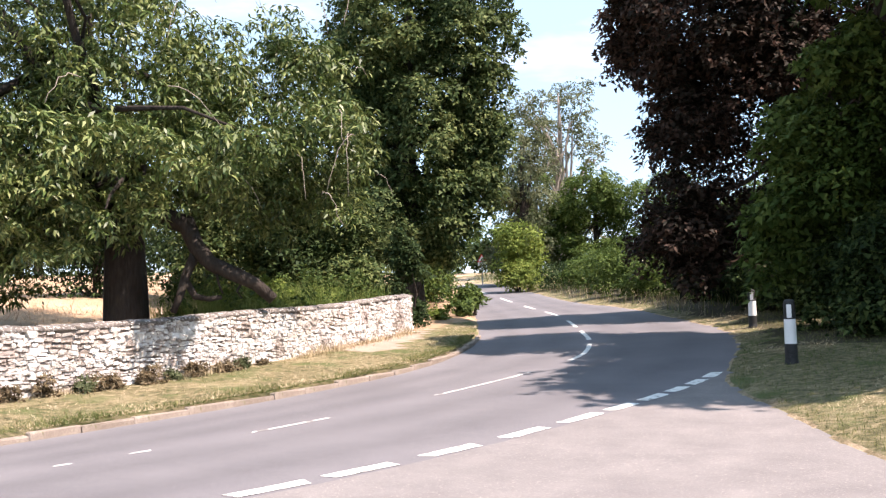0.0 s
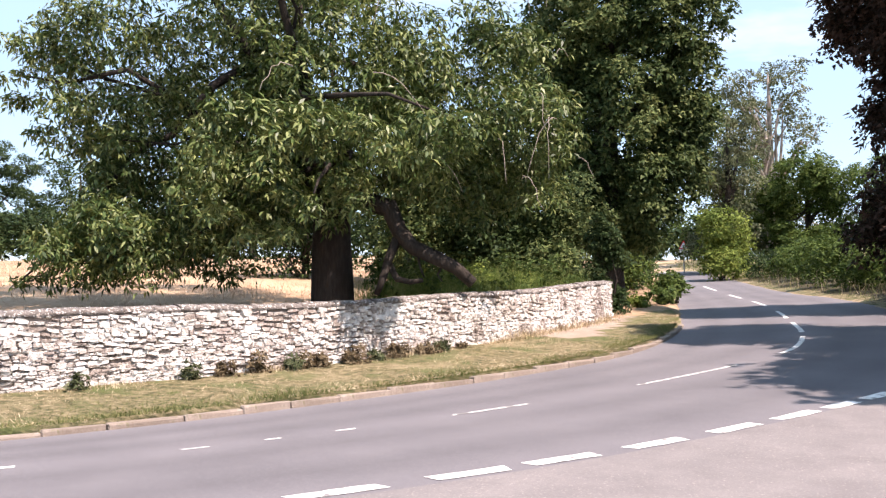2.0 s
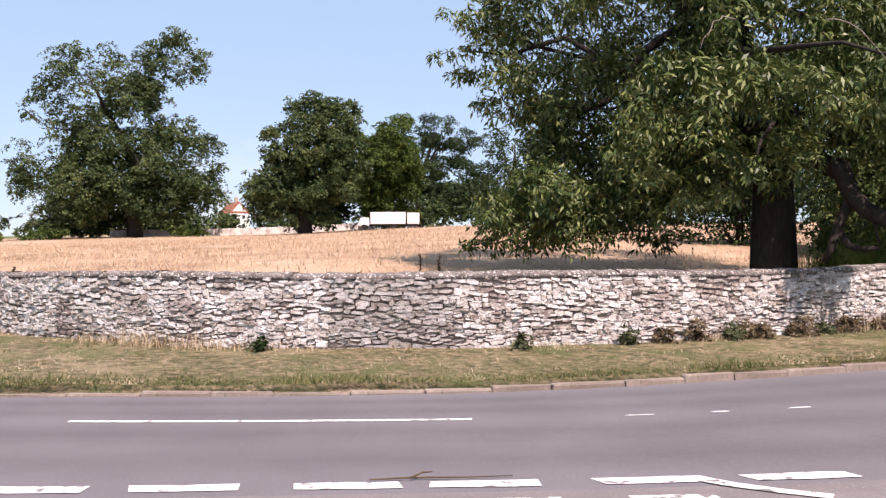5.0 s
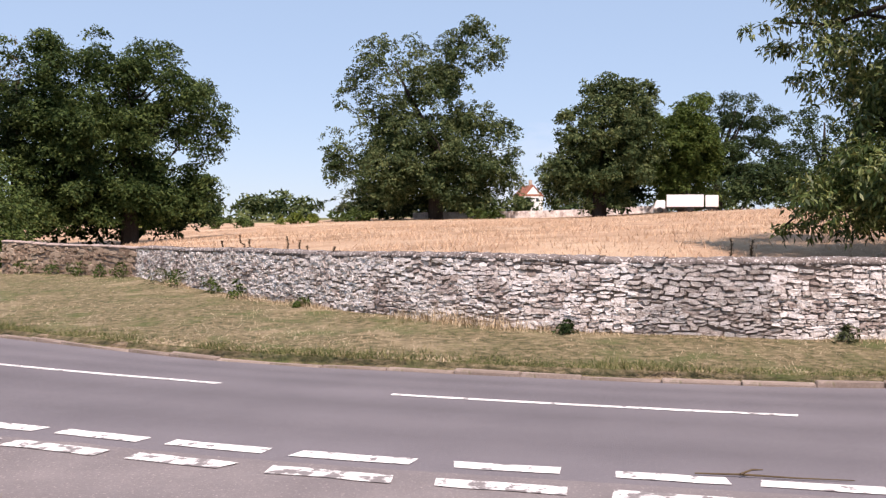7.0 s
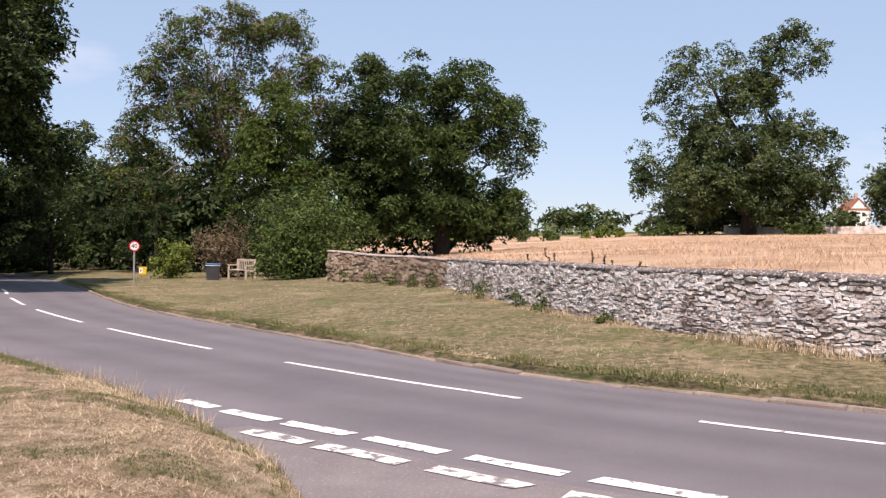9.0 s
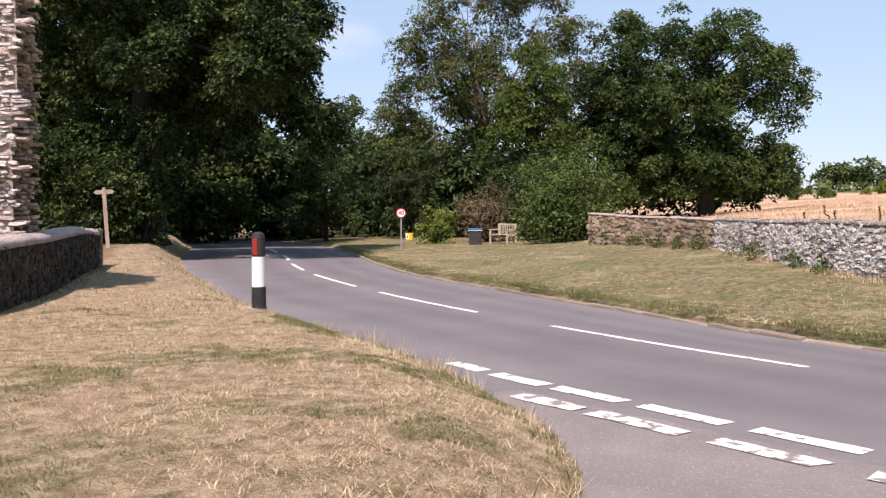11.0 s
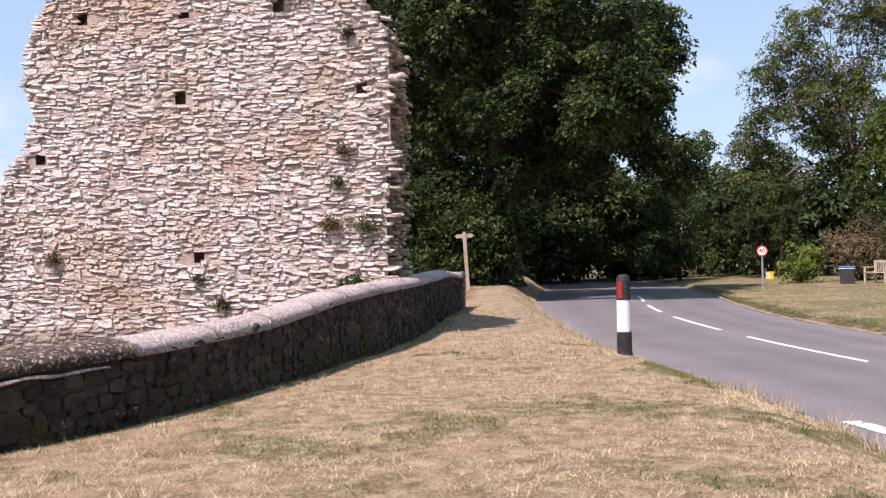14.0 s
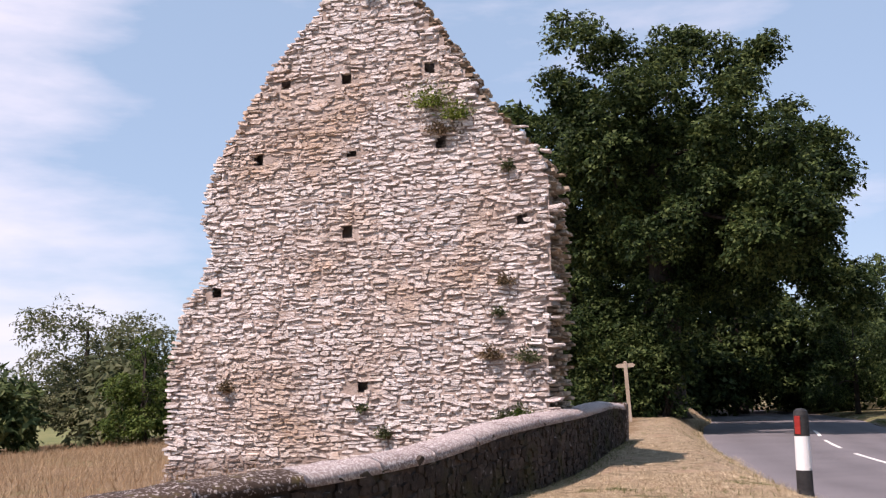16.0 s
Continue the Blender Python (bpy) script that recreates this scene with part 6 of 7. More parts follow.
bollard((-9.35, 21.95), facing((-9.35, 21.95)), "black and white marker post further along verge", 0.95, False)


def plate(r, depth, seg=32, hole=0.0):
    """A flat disc or ring standing upright, facing -y."""
    b = bmesh.new()
    rings = []
    for rad, y in ((hole, 0), (r, 0), (r, depth), (hole, depth)) if hole else ((r, 0), (r, depth)):
        rings.append([b.verts.new((rad * math.cos(2 * math.pi * k / seg), y, rad * math.sin(2 * math.pi * k / seg))) for k in range(seg)])
    for a, c in zip(rings, rings[1:] + ([rings[0]] if hole else [])):
        for k in range(seg):
            b.faces.new((a[k], a[(k + 1) % seg], c[(k + 1) % seg], c[k]))
    if not hole:
        b.faces.new(rings[0])
        b.faces.new(list(reversed(rings[1])))
    bmesh.ops.recalc_face_normals(b, faces=b.faces)
    return b


def speed_sign(at, height):
    t = empty("speed_limit_sign", Matrix.Translation((*at, ground_z(*at) - 0.05)) @ Matrix.Rotation(facing(at), 4, "Z"), "round speed limit sign reading 40 on grey post", "road sign")
    part("post", lathe([(0.04, 0), (0.04, height), (0.03, height + 0.01)], 14), M["grey_metal"], t)
    for z in (height - 0.32, height - 0.12):
        part("clip", box(0.12, 0.07, 0.03, (0, -0.01, z), 0.004), M["grey_metal"], t)
    b = plate(0.215, 0.012)
    bmesh.ops.translate(b, vec=(0, -0.062, height - 0.22), verts=b.verts)
    p = part("sign_plate", b, M["white_paint"], t)
    b = plate(0.225, 0.01, hole=0.178)
    bmesh.ops.translate(b, vec=(0, -0.07, height - 0.22), verts=b.verts)
    part("red_ring", b, M["red_paint"], p)
    cu = bpy.data.curves.new("numeral", "FONT")
    cu.body, cu.size, cu.align_x, cu.align_y, cu.extrude = "40", 0.26, "CENTER", "CENTER", 0.002
    cu.materials.append(M["sign_black"])
    ob = new("numeral", cu)
    ob.parent = p
    ob.matrix_basis = Matrix.Translation((0, -0.068, height - 0.22)) @ Matrix.Rotation(math.pi / 2, 4, "X")


speed_sign((-37.5, -27.9), 1.86)


def finger_post(at):
    t = empty("footpath_fingerpost", Matrix.Translation((*at, ground_z(*at) - 0.05)) @ Matrix.Rotation(facing(at), 4, "Z") @ Matrix.Rotation(-0.05, 4, "Y"), "weathered oak footpath fingerpost with two short arms", "signpost")
    b = box(0.13, 0.13, 2.05, (0, 0, 1.02), 0.012)
    part("post", b, M["oak"], t)
    part("cap", box(0.11, 0.11, 0.05, (0, 0, 2.07), 0.02), M["oak"], t)
    for s in (-1, 1):
        b = bmesh.new()
        pts = [(0.06, -0.07), (0.26, -0.07), (0.34, 0.0), (0.26, 0.07), (0.06, 0.07)]
        fr = [b.verts.new((s * x, -0.02, 1.95 + z)) for x, z in pts]
        bk = [b.verts.new((s * x, 0.02, 1.95 + z)) for x, z in pts]
        b.faces.new(fr)
        b.faces.new(list(reversed(bk)))
        for k in range(5):
            b.faces.new((fr[k], fr[(k + 1) % 5], bk[(k + 1) % 5], bk[k]))
        bmesh.ops.recalc_face_normals(b, faces=b.faces)
        part("finger_arm", b, M["oak"], t)


finger_post((-23.3, -30.0))


def bench(at, turn):
    t = empty("garden_bench", Matrix.Translation((*at, ground_z(*at))) @ Matrix.Rotation(turn, 4, "Z"), "silvered slatted timber bench on the verge", "bench")
    for x in (-0.7, 0.7):
        part("leg", box(0.07, 0.07, 0.62, (x, -0.24, 0.31), 0.006), M["bench_wood"], t)
        part("leg", box(0.07, 0.07, 0.92, (x, 0.24, 0.46), 0.006), M["bench_wood"], t)
        part("armrest", box(0.08, 0.56, 0.04, (x, -0.02, 0.64), 0.008), M["bench_wood"], t)
        part("side_rail", box(0.05, 0.46, 0.07, (x, 0, 0.38), 0.006), M["bench_wood"], t)
    for k in range(5):
        part("seat_slat", box(1.4, 0.075, 0.025, (0, -0.24 + 0.1 * k, 0.43), 0.004), M["bench_wood"], t)
    part("top_rail", box(1.4, 0.045, 0.09, (0, 0.26, 0.88), 0.008), M["bench_wood"], t)
    for k in range(9):
        part("back_slat", box(0.06, 0.02, 0.38, (-0.6 + 0.15 * k, 0.25, 0.65), 0.004), M["bench_wood"], t)


def litter_bin(at):
    t = empty("litter_bin", Matrix.Translation((*at, ground_z(*at))) @ Matrix.Rotation(0.5, 4, "Z") @ Matrix.Diagonal((1.2, 1.2, 0.88, 1)), "dark litter bin with a blue lid beside the bench", "bin")
    b = box(0.56, 0.5, 0.74, (0, 0, 0.39), 0.02)
    for v in b.verts:
        v.co.x *= 0.9 + 0.12 * v.co.z
        v.co.y *= 0.9 + 0.12 * v.co.z
    part("body", b, M["bin_body"], t)
    part("lid", box(0.62, 0.56, 0.09, (0, 0, 0.81), 0.025), M["bin_lid"], t, "bright blue lid")
    part("rim", box(0.6, 0.54, 0.03, (0, 0, 0.75), 0.01), M["white_paint"], t)
    for x in (-0.22, 0.22):
        part("foot", box(0.06, 0.4, 0.05, (x, 0, 0.02), 0.005), M["bin_body"], t)


bench((-40.9, -24.6), 1.1)
litter_bin((-40.6, -25.9))


def yellow_board(at):
    t = empty("grit_bin", Matrix.Translation((*at, ground_z(*at))) @ Matrix.Rotation(facing(at), 4, "Z") @ Matrix.Scale(0.66, 4), "yellow roadside grit bin with pale notice", "grit bin")
    b = box(0.62, 0.5, 0.55, (0, 0, 0.28), 0.03)
    for v in b.verts:
        v.co.x *= 0.88 + 0.2 * v.co.z
    part("body", b, M["yellow"], t)
    part("lid", box(0.7, 0.56, 0.1, (0, 0, 0.6), 0.03), M["yellow"], t)
    p = part("notice", box(0.28, 0.008, 0.4, (-0.16, -0.256, 0.34), 0.002), M["white_paint"], t)
    part("symbol_bar", box(0.08, 0.006, 0.2, (-0.16, -0.262, 0.34), 0.001), M["sign_black"], p)


yellow_board((-47.6, -34.6))


def triangle_sign(at, height, size, group="warning signs"):
    t = empty("warning_sign", Matrix.Translation((*at, ground_z(*at))) @ Matrix.Rotation(facing(at), 4, "Z"), "triangular road sign seen small on a grey post", "road sign", group)
    part("post", lathe([(0.045, 0), (0.045, height), (0.03, height + 0.01)], 10), M["grey_metal"], t)
    for r, y, m, n in ((size, -0.05, "red_paint", "border"), (size * 0.72, -0.062, "white_paint", "sign_face")):
        b = bmesh.new()
        pts = [(r * math.sin(a), r * math.cos(a)) for a in (0, 2 * math.pi / 3, 4 * math.pi / 3)]
        fr = [b.verts.new((x, y, height - size * 0.5 + z)) for x, z in pts]
        bk = [b.verts.new((x, y + 0.01, height - size * 0.5 + z)) for x, z in pts]
        b.faces.new(fr)
        b.faces.new(list(reversed(bk)))
        for k in range(3):
            b.faces.new((fr[k], fr[(k + 1) % 3], bk[(k + 1) % 3], bk[k]))
        bmesh.ops.recalc_face_normals(b, faces=b.faces)
        part(n, b, M[m], t)
    part("subplate", box(0.6, 0.012, 0.25, (0, -0.055, height - size * 1.35), 0.003), M["white_paint"], t)


triangle_sign((-45.2, 58.8), 2.4, 0.42)
triangle_sign((-128, 34.5), 2.6, 0.6)

# rail fence on the far bank
fence = empty("rail_fence", Matrix.Translation((0, 0, 0)), "low weathered timber rail fence along the bank", "fence")
rail_pts = [(-33 + 3.0 * k, 52.5 + 0.9 * k) for k in range(7)]
for i, (x, y) in enumerate(rail_pts):
    z = ground_z(x, y)
    part("post", box(0.12, 0.12, 1.15, (x, y, z + 0.5), 0.01), M["oak"], fence)
    if i:
        x0, y0 = rail_pts[i - 1]
        z0 = ground_z(x0, y0)
        v, f = tube([(x0, y0, z0 + 0.98), ((x + x0) / 2, (y + y0) / 2, (z + z0) / 2 + 0.96), (x, y, z + 0.98)], [0.06, 0.06, 0.06], 6)
        link_mesh("rail", v, f, M["bench_wood"], fence)


def wheel(parent, x, y, r, w):
    b = lathe([(r * 0.62, -w / 2), (r * 0.95, -w / 2), (r, -w * 0.3), (r, w * 0.3), (r * 0.95, w / 2), (r * 0.62, w / 2)], 20)
    bmesh.ops.rotate(b, matrix=Matrix.Rotation(math.pi / 2, 3, "X"), verts=b.verts)
    bmesh.ops.translate(b, vec=(x, y, r), verts=b.verts)
    t = part("wheel", b, M["tyre"], parent)
    b = lathe([(r * 0.6, -w * 0.35), (r * 0.6, w * 0.45), (r * 0.2, w * 0.48)], 14)
    bmesh.ops.rotate(b, matrix=Matrix.Rotation(math.pi / 2, 3, "X"), verts=b.verts)
    bmesh.ops.translate(b, vec=(x, y, r), verts=b.verts)
    part("rim", b, M["grey_metal"], t)


def van(at, heading, z):
    t = empty("white_van", Matrix.Translation((*at, z)) @ Matrix.Rotation(heading, 4, "Z"), "white panel van on the road far ahead", "van")
    b = box(4.6, 1.95, 1.75, (0, 0, 1.35), 0.12)
    for v in b.verts:
        if v.co.x > 1.6 and v.co.z > 1.4:
            v.co.x -= 0.6 * (v.co.z - 1.4)
    part("body", b, M["white_paint"], t)
    part("rear_window", box(0.02, 1.3, 0.5, (-2.31, 0, 1.75), 0.01), M["glass"], t)
    part("bumper", box(0.12, 1.9, 0.2, (-2.33, 0, 0.5), 0.03), M["bin_body"], t)
    for y in (-0.85, 0.85):
        part("tail_light", box(0.04, 0.12, 0.5, (-2.32, y, 1.1), 0.01), M["red_paint"], t)
    for x in (-1.4, 1.5):
        for y in (-0.88, 0.88):
            wheel(t, x, y, 0.34, 0.22)


def lorry(at, heading, z):
    t = empty("white_lorry", Matrix.Translation((*at, z)) @ Matrix.Rotation(heading, 4, "Z") @ Matrix.Diagonal((0.7, 0.7, 0.52, 1)), "white box lorry on the road beyond the field", "lorry")
    part("box_body", box(4.6, 2.3, 2.1, (-0.5, 0, 1.95), 0.05), M["white_paint"], t)
    part("rear_box", box(1.6, 2.2, 2.0, (-3.8, 0, 1.9), 0.05), M["render_white"], t)
    b = box(1.5, 2.2, 1.5, (2.7, 0, 1.3), 0.15)
    for v in b.verts:
        if v.co.x > 3.1 and v.co.z > 1.3:
            v.co.x -= 0.5 * (v.co.z - 1.3)
    part("cab", b, M["white_paint"], t)
    part("windscreen", box(0.04, 1.7, 0.5, (3.35, 0, 1.7), 0.01), M["glass"], t)
    part("chassis", box(7.4, 0.9, 0.25, (-0.6, 0, 0.75), 0.02), M["bin_body"], t)
    for x in (-3.6, -1.2, 2.6):
        for y in (-1.0, 1.0):
            wheel(t, x, y, 0.42, 0.26)


van((-79.6, 96.0), math.atan2(35, -30), float(road_z(96.0)))
lorry((-90.5, 18.0), -math.pi / 2 - 0.22, ground_z(-90.5, 18.0) + 0.02)


def house(at, turn):
    z = ground_z(*at) - 0.1
    t = empty("far_house", Matrix.Translation((*at, z)) @ Matrix.Rotation(turn, 4, "Z") @ Matrix.Scale(0.72, 4), "distant white rendered house with a red tiled roof", "house")
    b = box(9, 6, 5.0, (0, 0, 2.5))
    part("wall", b, M["render_white"], t)
    b = bmesh.new()
    pts = [(-4.9, -3.3, 4.9), (4.9, -3.3, 4.9), (4.9, 3.3, 4.9), (-4.9, 3.3, 4.9), (-4.6, 0, 8.2), (4.6, 0, 8.2)]
    vs = [b.verts.new(p) for p in pts]
    for q in ((0, 1, 5, 4), (2, 3, 4, 5), (3, 0, 4), (1, 2, 5), (3, 2, 1, 0)):
        b.faces.new([vs[i] for i in q])
    roof = part("roof", b, M["roof_tile"], t)
    part("chimney", box(0.8, 0.8, 1.8, (2.2, 0, 8.6), 0.03), M["stone_brown"], roof)
    b = bmesh.new()
    pts = [(4.6, -2.6, 0), (4.6, 2.6, 0), (4.6, 2.6, 4.7), (4.6, 0, 7.6), (4.6, -2.6, 4.7)]
    fr = [b.verts.new((x + 0.25, y, zz)) for x, y, zz in pts]
    bk = [b.verts.new(p) for p in pts]
    b.faces.new(fr)
    for k in range(5):
        b.faces.new((fr[k], bk[k], bk[(k + 1) % 5], fr[(k + 1) % 5]))
    bmesh.ops.recalc_face_normals(b, faces=b.faces)
    part("gable", b, M["render_white"], t)
    for y in (-1.2, 1.2):
        for zz in (1.5, 3.9):
            w = part("window", box(0.06, 1.0, 1.2, (4.88, y, zz), 0.01), M["white_paint"], t)
            part("pane", box(0.04, 0.8, 1.0, (4.92, y, zz)), M["glass"], w)


house((-204, 11.6), 0.25)


# ---- grass and weeds ----
def lump(P):
    return np.array([noise.noise(Vector((a * 0.8, b * 0.8, 0.0))) * 0.025 + noise.noise(Vector((a * 0.2, b * 0.2, 3.0))) * 0.04 for a, b in P])


def strew(rng, n, x0, x1, y0, y1, keep):
    P = np.stack([rng.uniform(x0, x1, n), rng.uniform(y0, y1, n)], 1)
    return P[keep(P)]


def blades(name, P, rng, height, width, lying, mat, label, z=None, bend=0.5, category="grass", tall=None):
    """Single grass blades: thin triangles, upright or lying."""
    n = len(P)
    z = terrain(P) + lump(P) if z is None else z
    a = rng.uniform(0, 2 * math.pi, n)
    h = rng.uniform(height[0], height[1], n) * (1 if tall is None else tall)
    tilt = np.clip(rng.normal(lying, 0.28, n), 0.02, 1.52)
    up = np.stack([np.cos(a) * np.sin(tilt), np.sin(a) * np.sin(tilt), np.cos(tilt)], 1)
    b = a + rng.uniform(0.6, 2.5, n)
    side = np.stack([np.cos(b), np.sin(b), np.zeros(n)], 1) * (rng.uniform(0.6, 1.3, n) * width)[:, None]
    base = np.column_stack([P, z - 0.004])
    v = np.stack([base - side / 2, base + side / 2, base + up * h[:, None]], 1)
    ob = quads_mesh(name, v, M[mat], sides=3)
    return tagged(ob, label, category, kind="stuff")


g_rng = np.random.default_rng(77)


def patchy(P, scale, shift):
    return np.array([noise.noise(Vector((a * scale, b * scale, shift))) for a, b in P])


def on_left(lo, hi):
    return lambda P: (lambda d, w: (d > lo) & (d < hi) & (w < -0.02))(to_line(P, VERGE_L)[0], to_line(P, LOW_LINE)[0])


near = strew(g_rng, 420000, -13.5, -1.0, -14.0, -3.6, on_left(0.02, 12))
green = patchy(near, 0.55, 4.0) + 0.5 * patchy(near, 2.1, 9.0)
tuft = np.clip(0.62 + 1.1 * patchy(near, 5.5, 3.0) + 0.5 * patchy(near, 1.7, 8.0), 0.35, 1.6)
blades("dry_verge_grass", near[green < 0.22], g_rng, (0.03, 0.1), 0.0055, 1.25, "blade_dry", "parched mown grass and straw clippings on the verge", tall=tuft[green < 0.22])
blades("green_verge_grass", near[green >= 0.22], g_rng, (0.03, 0.085), 0.006, 1.05, "blade_green", "patches of green grass in the dry verge", tall=tuft[green >= 0.22])
P = strew(g_rng, 60000, -36, -9, -42, -11, on_left(0.05, 9))
gp = patchy(P, 0.4, 4.0)
blades("dry_verge_grass", P[gp < 0.15], g_rng, (0.03, 0.09), 0.012, 0.95, "blade_dry", "parched mown grass along the verge")
blades("green_verge_grass", P[gp >= 0.15], g_rng, (0.03, 0.09), 0.012, 0.7, "blade_green", "greener grass along the verge")
# long uncut fringe where turf meets tarmac
at, L = line_frames(VERGE_L[(VERGE_L[:, 0] < 3) & (VERGE_L[:, 1] > -45)])
s = g_rng.uniform(0, L, 14000)
Q = np.array([at(q) for q in s])
off = g_rng.exponential(0.12, len(s)) - 0.03
F = Q[:, :2] + np.stack([-Q[:, 3], Q[:, 2]], 1) * off[:, None]
clump = np.clip(0.5 + patchy(F, 1.6, 2.0) * 1.3, 0.12, 1.2)
blades("fringe_grass", F, g_rng, (0.07, 0.27), 0.006, 0.6, "blade_dry", "long bleached grass fringing the tarmac edge", z=np.maximum(terrain(F) - 0.01, road_z(F[:, 1]) + 0.01), tall=clump)
blades("fringe_grass", F[::8] + 0.05, g_rng, (0.05, 0.16), 0.008, 0.5, "blade_green", "green grass fringing the tarmac edge", z=np.maximum(terrain(F[::8] + 0.05) - 0.01, road_z(F[::8, 1]) + 0.01))


def far_verge(lo, hi):
    W = np.vstack([WALL_LINE, WALL_BROWN[1:]])
    return lambda P: (lambda d, w: (d > lo) & (d < hi) & (w < -0.05))(-to_line(P, FAR_KERB)[0], -to_line(P, W)[0])


at, L = line_frames(FAR_KERB[(FAR_KERB[:, 1] < 24) & (FAR_KERB[:, 1] > -33)])
s = g_rng.uniform(0, L, 130000)
Q = np.array([at(q) for q in s])
off = 0.06 + 13 * g_rng.random(len(s)) ** 2.2
P = Q[:, :2] - np.stack([-Q[:, 3], Q[:, 2]], 1) * off[:, None]
P = P[far_verge(0.05, 13)(P) & ((P[:, 1] < 14.6) | (off < 1.0))]
gp = patchy(P, 0.5, 14.0) + 0.35 * patchy(P, 0.12, 2.0) + 0.5 * patchy(P, 1.9, 5.0)
blades("dry_verge_grass", P[gp < 0.1], g_rng, (0.03, 0.08), 0.011, 1.15, "blade_dry", "parched mown grass below the field wall")
blades("green_verge_grass", P[gp >= 0.1], g_rng, (0.03, 0.08), 0.011, 1.1, "blade_green", "greener mown grass below the field wall")
at, L = line_frames(FAR_KERB[(FAR_KERB[:, 1] < 20) & (FAR_KERB[:, 1] > -33)])
s = g_rng.uniform(0, L, 42000)
Q = np.array([at(q) for q in s])
off = -0.04 * ease((5 - Q[:, 1]) / 4) + np.abs(g_rng.normal(0, 0.24, len(s)))
F = Q[:, :2] - np.stack([-Q[:, 3], Q[:, 2]], 1) * off[:, None]
clump = np.clip(0.65 + patchy(F, 0.9, 6.0) * 1.5, 0.15, 1.3)
blades("kerb_grass", F, g_rng, (0.04, 0.12), 0.013, 0.75, "blade_green", "green tufts growing over the kerb", z=terrain(F) - 0.01, tall=clump)


def right_verge(lo, hi):
    return lambda P: (lambda d: (d > lo) & (d < hi))(to_line(P, VERGE_R)[0])


P = strew(g_rng, 60000, -12, 0, 6, 26, right_verge(0.03, 6))
gp = patchy(P, 0.5, 24.0)
blades("dry_verge_grass", P[gp < -0.14], g_rng, (0.03, 0.08), 0.01, 0.9, "blade_dry", "dry mown grass round the marker posts")
blades("green_verge_grass", P[gp >= -0.14], g_rng, (0.03, 0.09), 0.01, 0.7, "blade_green", "greener mown grass round the marker posts")
P = strew(g_rng, 60000, -64, -8, 24, 84, right_verge(0.3, 6))
P = P[P[:, 1] > 26 + 3 * patchy(P, 0.3, 1.0)]
blades("bank_grass", P[::2], g_rng, (0.2, 0.7), 0.025, 0.45, "blade_green", "tall rank grass and nettles on the roadside bank")
blades("bank_grass", P[1::4], g_rng, (0.25, 0.75), 0.015, 0.4, "blade_dry", "tall bleached grass on the roadside bank")


def in_field(lo, hi):
    W = np.vstack([WALL_LINE, WALL_BROWN[1:], [(-58, -31)]])
    return lambda P: (lambda w, d: (w > lo) & (w < hi) & (d > 1.5))(-to_line(P, W)[0], -to_line(P, FAR_KERB)[0])


P = np.vstack([strew(g_rng, 66000, -62, -16, -30, 40, in_field(0.5, 60)), strew(g_rng, 36000, -112, -55, -60, 60, in_field(20, 110))])
P = P[patchy(P, 0.22, 6.0) + 0.6 * patchy(P, 0.7, 1.0) > -0.25]
shade = np.clip(0.95 + 0.9 * patchy(P, 0.35, 3.0), 0.3, 1.8)
blades("field_grass", P, g_rng, (0.1, 0.3), 0.028, 0.75, "blade_field", "ripe straw-coloured meadow grass filling the field", tall=shade)
P = strew(g_rng, 64000, -17, 6, -70, -12, lambda P: to_line(P, LOW_LINE)[0] > 1.2)
blades("field_grass", P, g_rng, (0.15, 0.45), 0.014, 0.7, "blade_brown", "ripe brown meadow grass behind the ruin")
# green strip at the foot of the low wall
at, L = line_frames(LOW_WALL)
s = g_rng.uniform(0, L, 5000)
Q = np.array([at(q) for q in s])
F = Q[:, :2] + np.stack([Q[:, 3], -Q[:, 2]], 1) * (0.02 + np.abs(g_rng.normal(0, 0.13, len(s))))[:, None]
blades("wall_foot_grass", F, g_rng, (0.03, 0.09), 0.007, 0.9, "blade_green", "uncut green grass along the foot of the low wall")
for k, (x, y, r) in enumerate([(-103, -13, 3.4), (-102.5, -19, 3.2), (-101, -25.5, 3.4), (-99, -32, 3.2), (-104.5, 1, 2.4)]):
    bush("field_weeds", (x, y), "rank yellow-green weeds at the field edge", (1.4, r, 1.0), 1500, 0.28, "leaf_bright" if k % 2 else "leaf_ivy", 220 + k, 14, "weed", "weeds at the field edge", 0.5, stems=False)
# rank green growth behind the wall near its end
W_at, WL = line_frames(WALL_LINE)
s = g_rng.uniform(0.2, 8.3, 15000)
Q = np.array([W_at(q) for q in s])
off = 0.5 + g_rng.uniform(0.05, 2.6, len(s))
F = Q[:, :2] + np.stack([Q[:, 3], -Q[:, 2]], 1) * off[:, None]
blades("rank_grass", F, g_rng, (0.7, 1.45), 0.018, 0.3, "blade_rank", "tall green grass and nettles behind the wall")
for k in range(16):
    x, y, tx, ty = W_at(0.6 + 0.5 * k)
    o = 0.9 + 0.8 * (k % 3)
    bush("nettle_clump", (x + ty * o, y - tx * o), "tall green nettles behind the wall", (0.55, 0.55, 1.0 + 0.12 * (k % 4)), 900, 0.1, ("leaf_ivy", "leaf_bright", "leaf_ivy")[k % 3], 180 + k, 12, "weed", "nettles behind the wall", stems=False)
# dead stems and strays at the foot of the wall
s = g_rng.uniform(0.5, WL - 0.5, 9000)
Q = np.array([W_at(q) for q in s])
off = 0.06 + np.abs(g_rng.normal(0, 0.16, len(s)))
F = Q[:, :2] - np.stack([Q[:, 3], -Q[:, 2]], 1) * off[:, None]
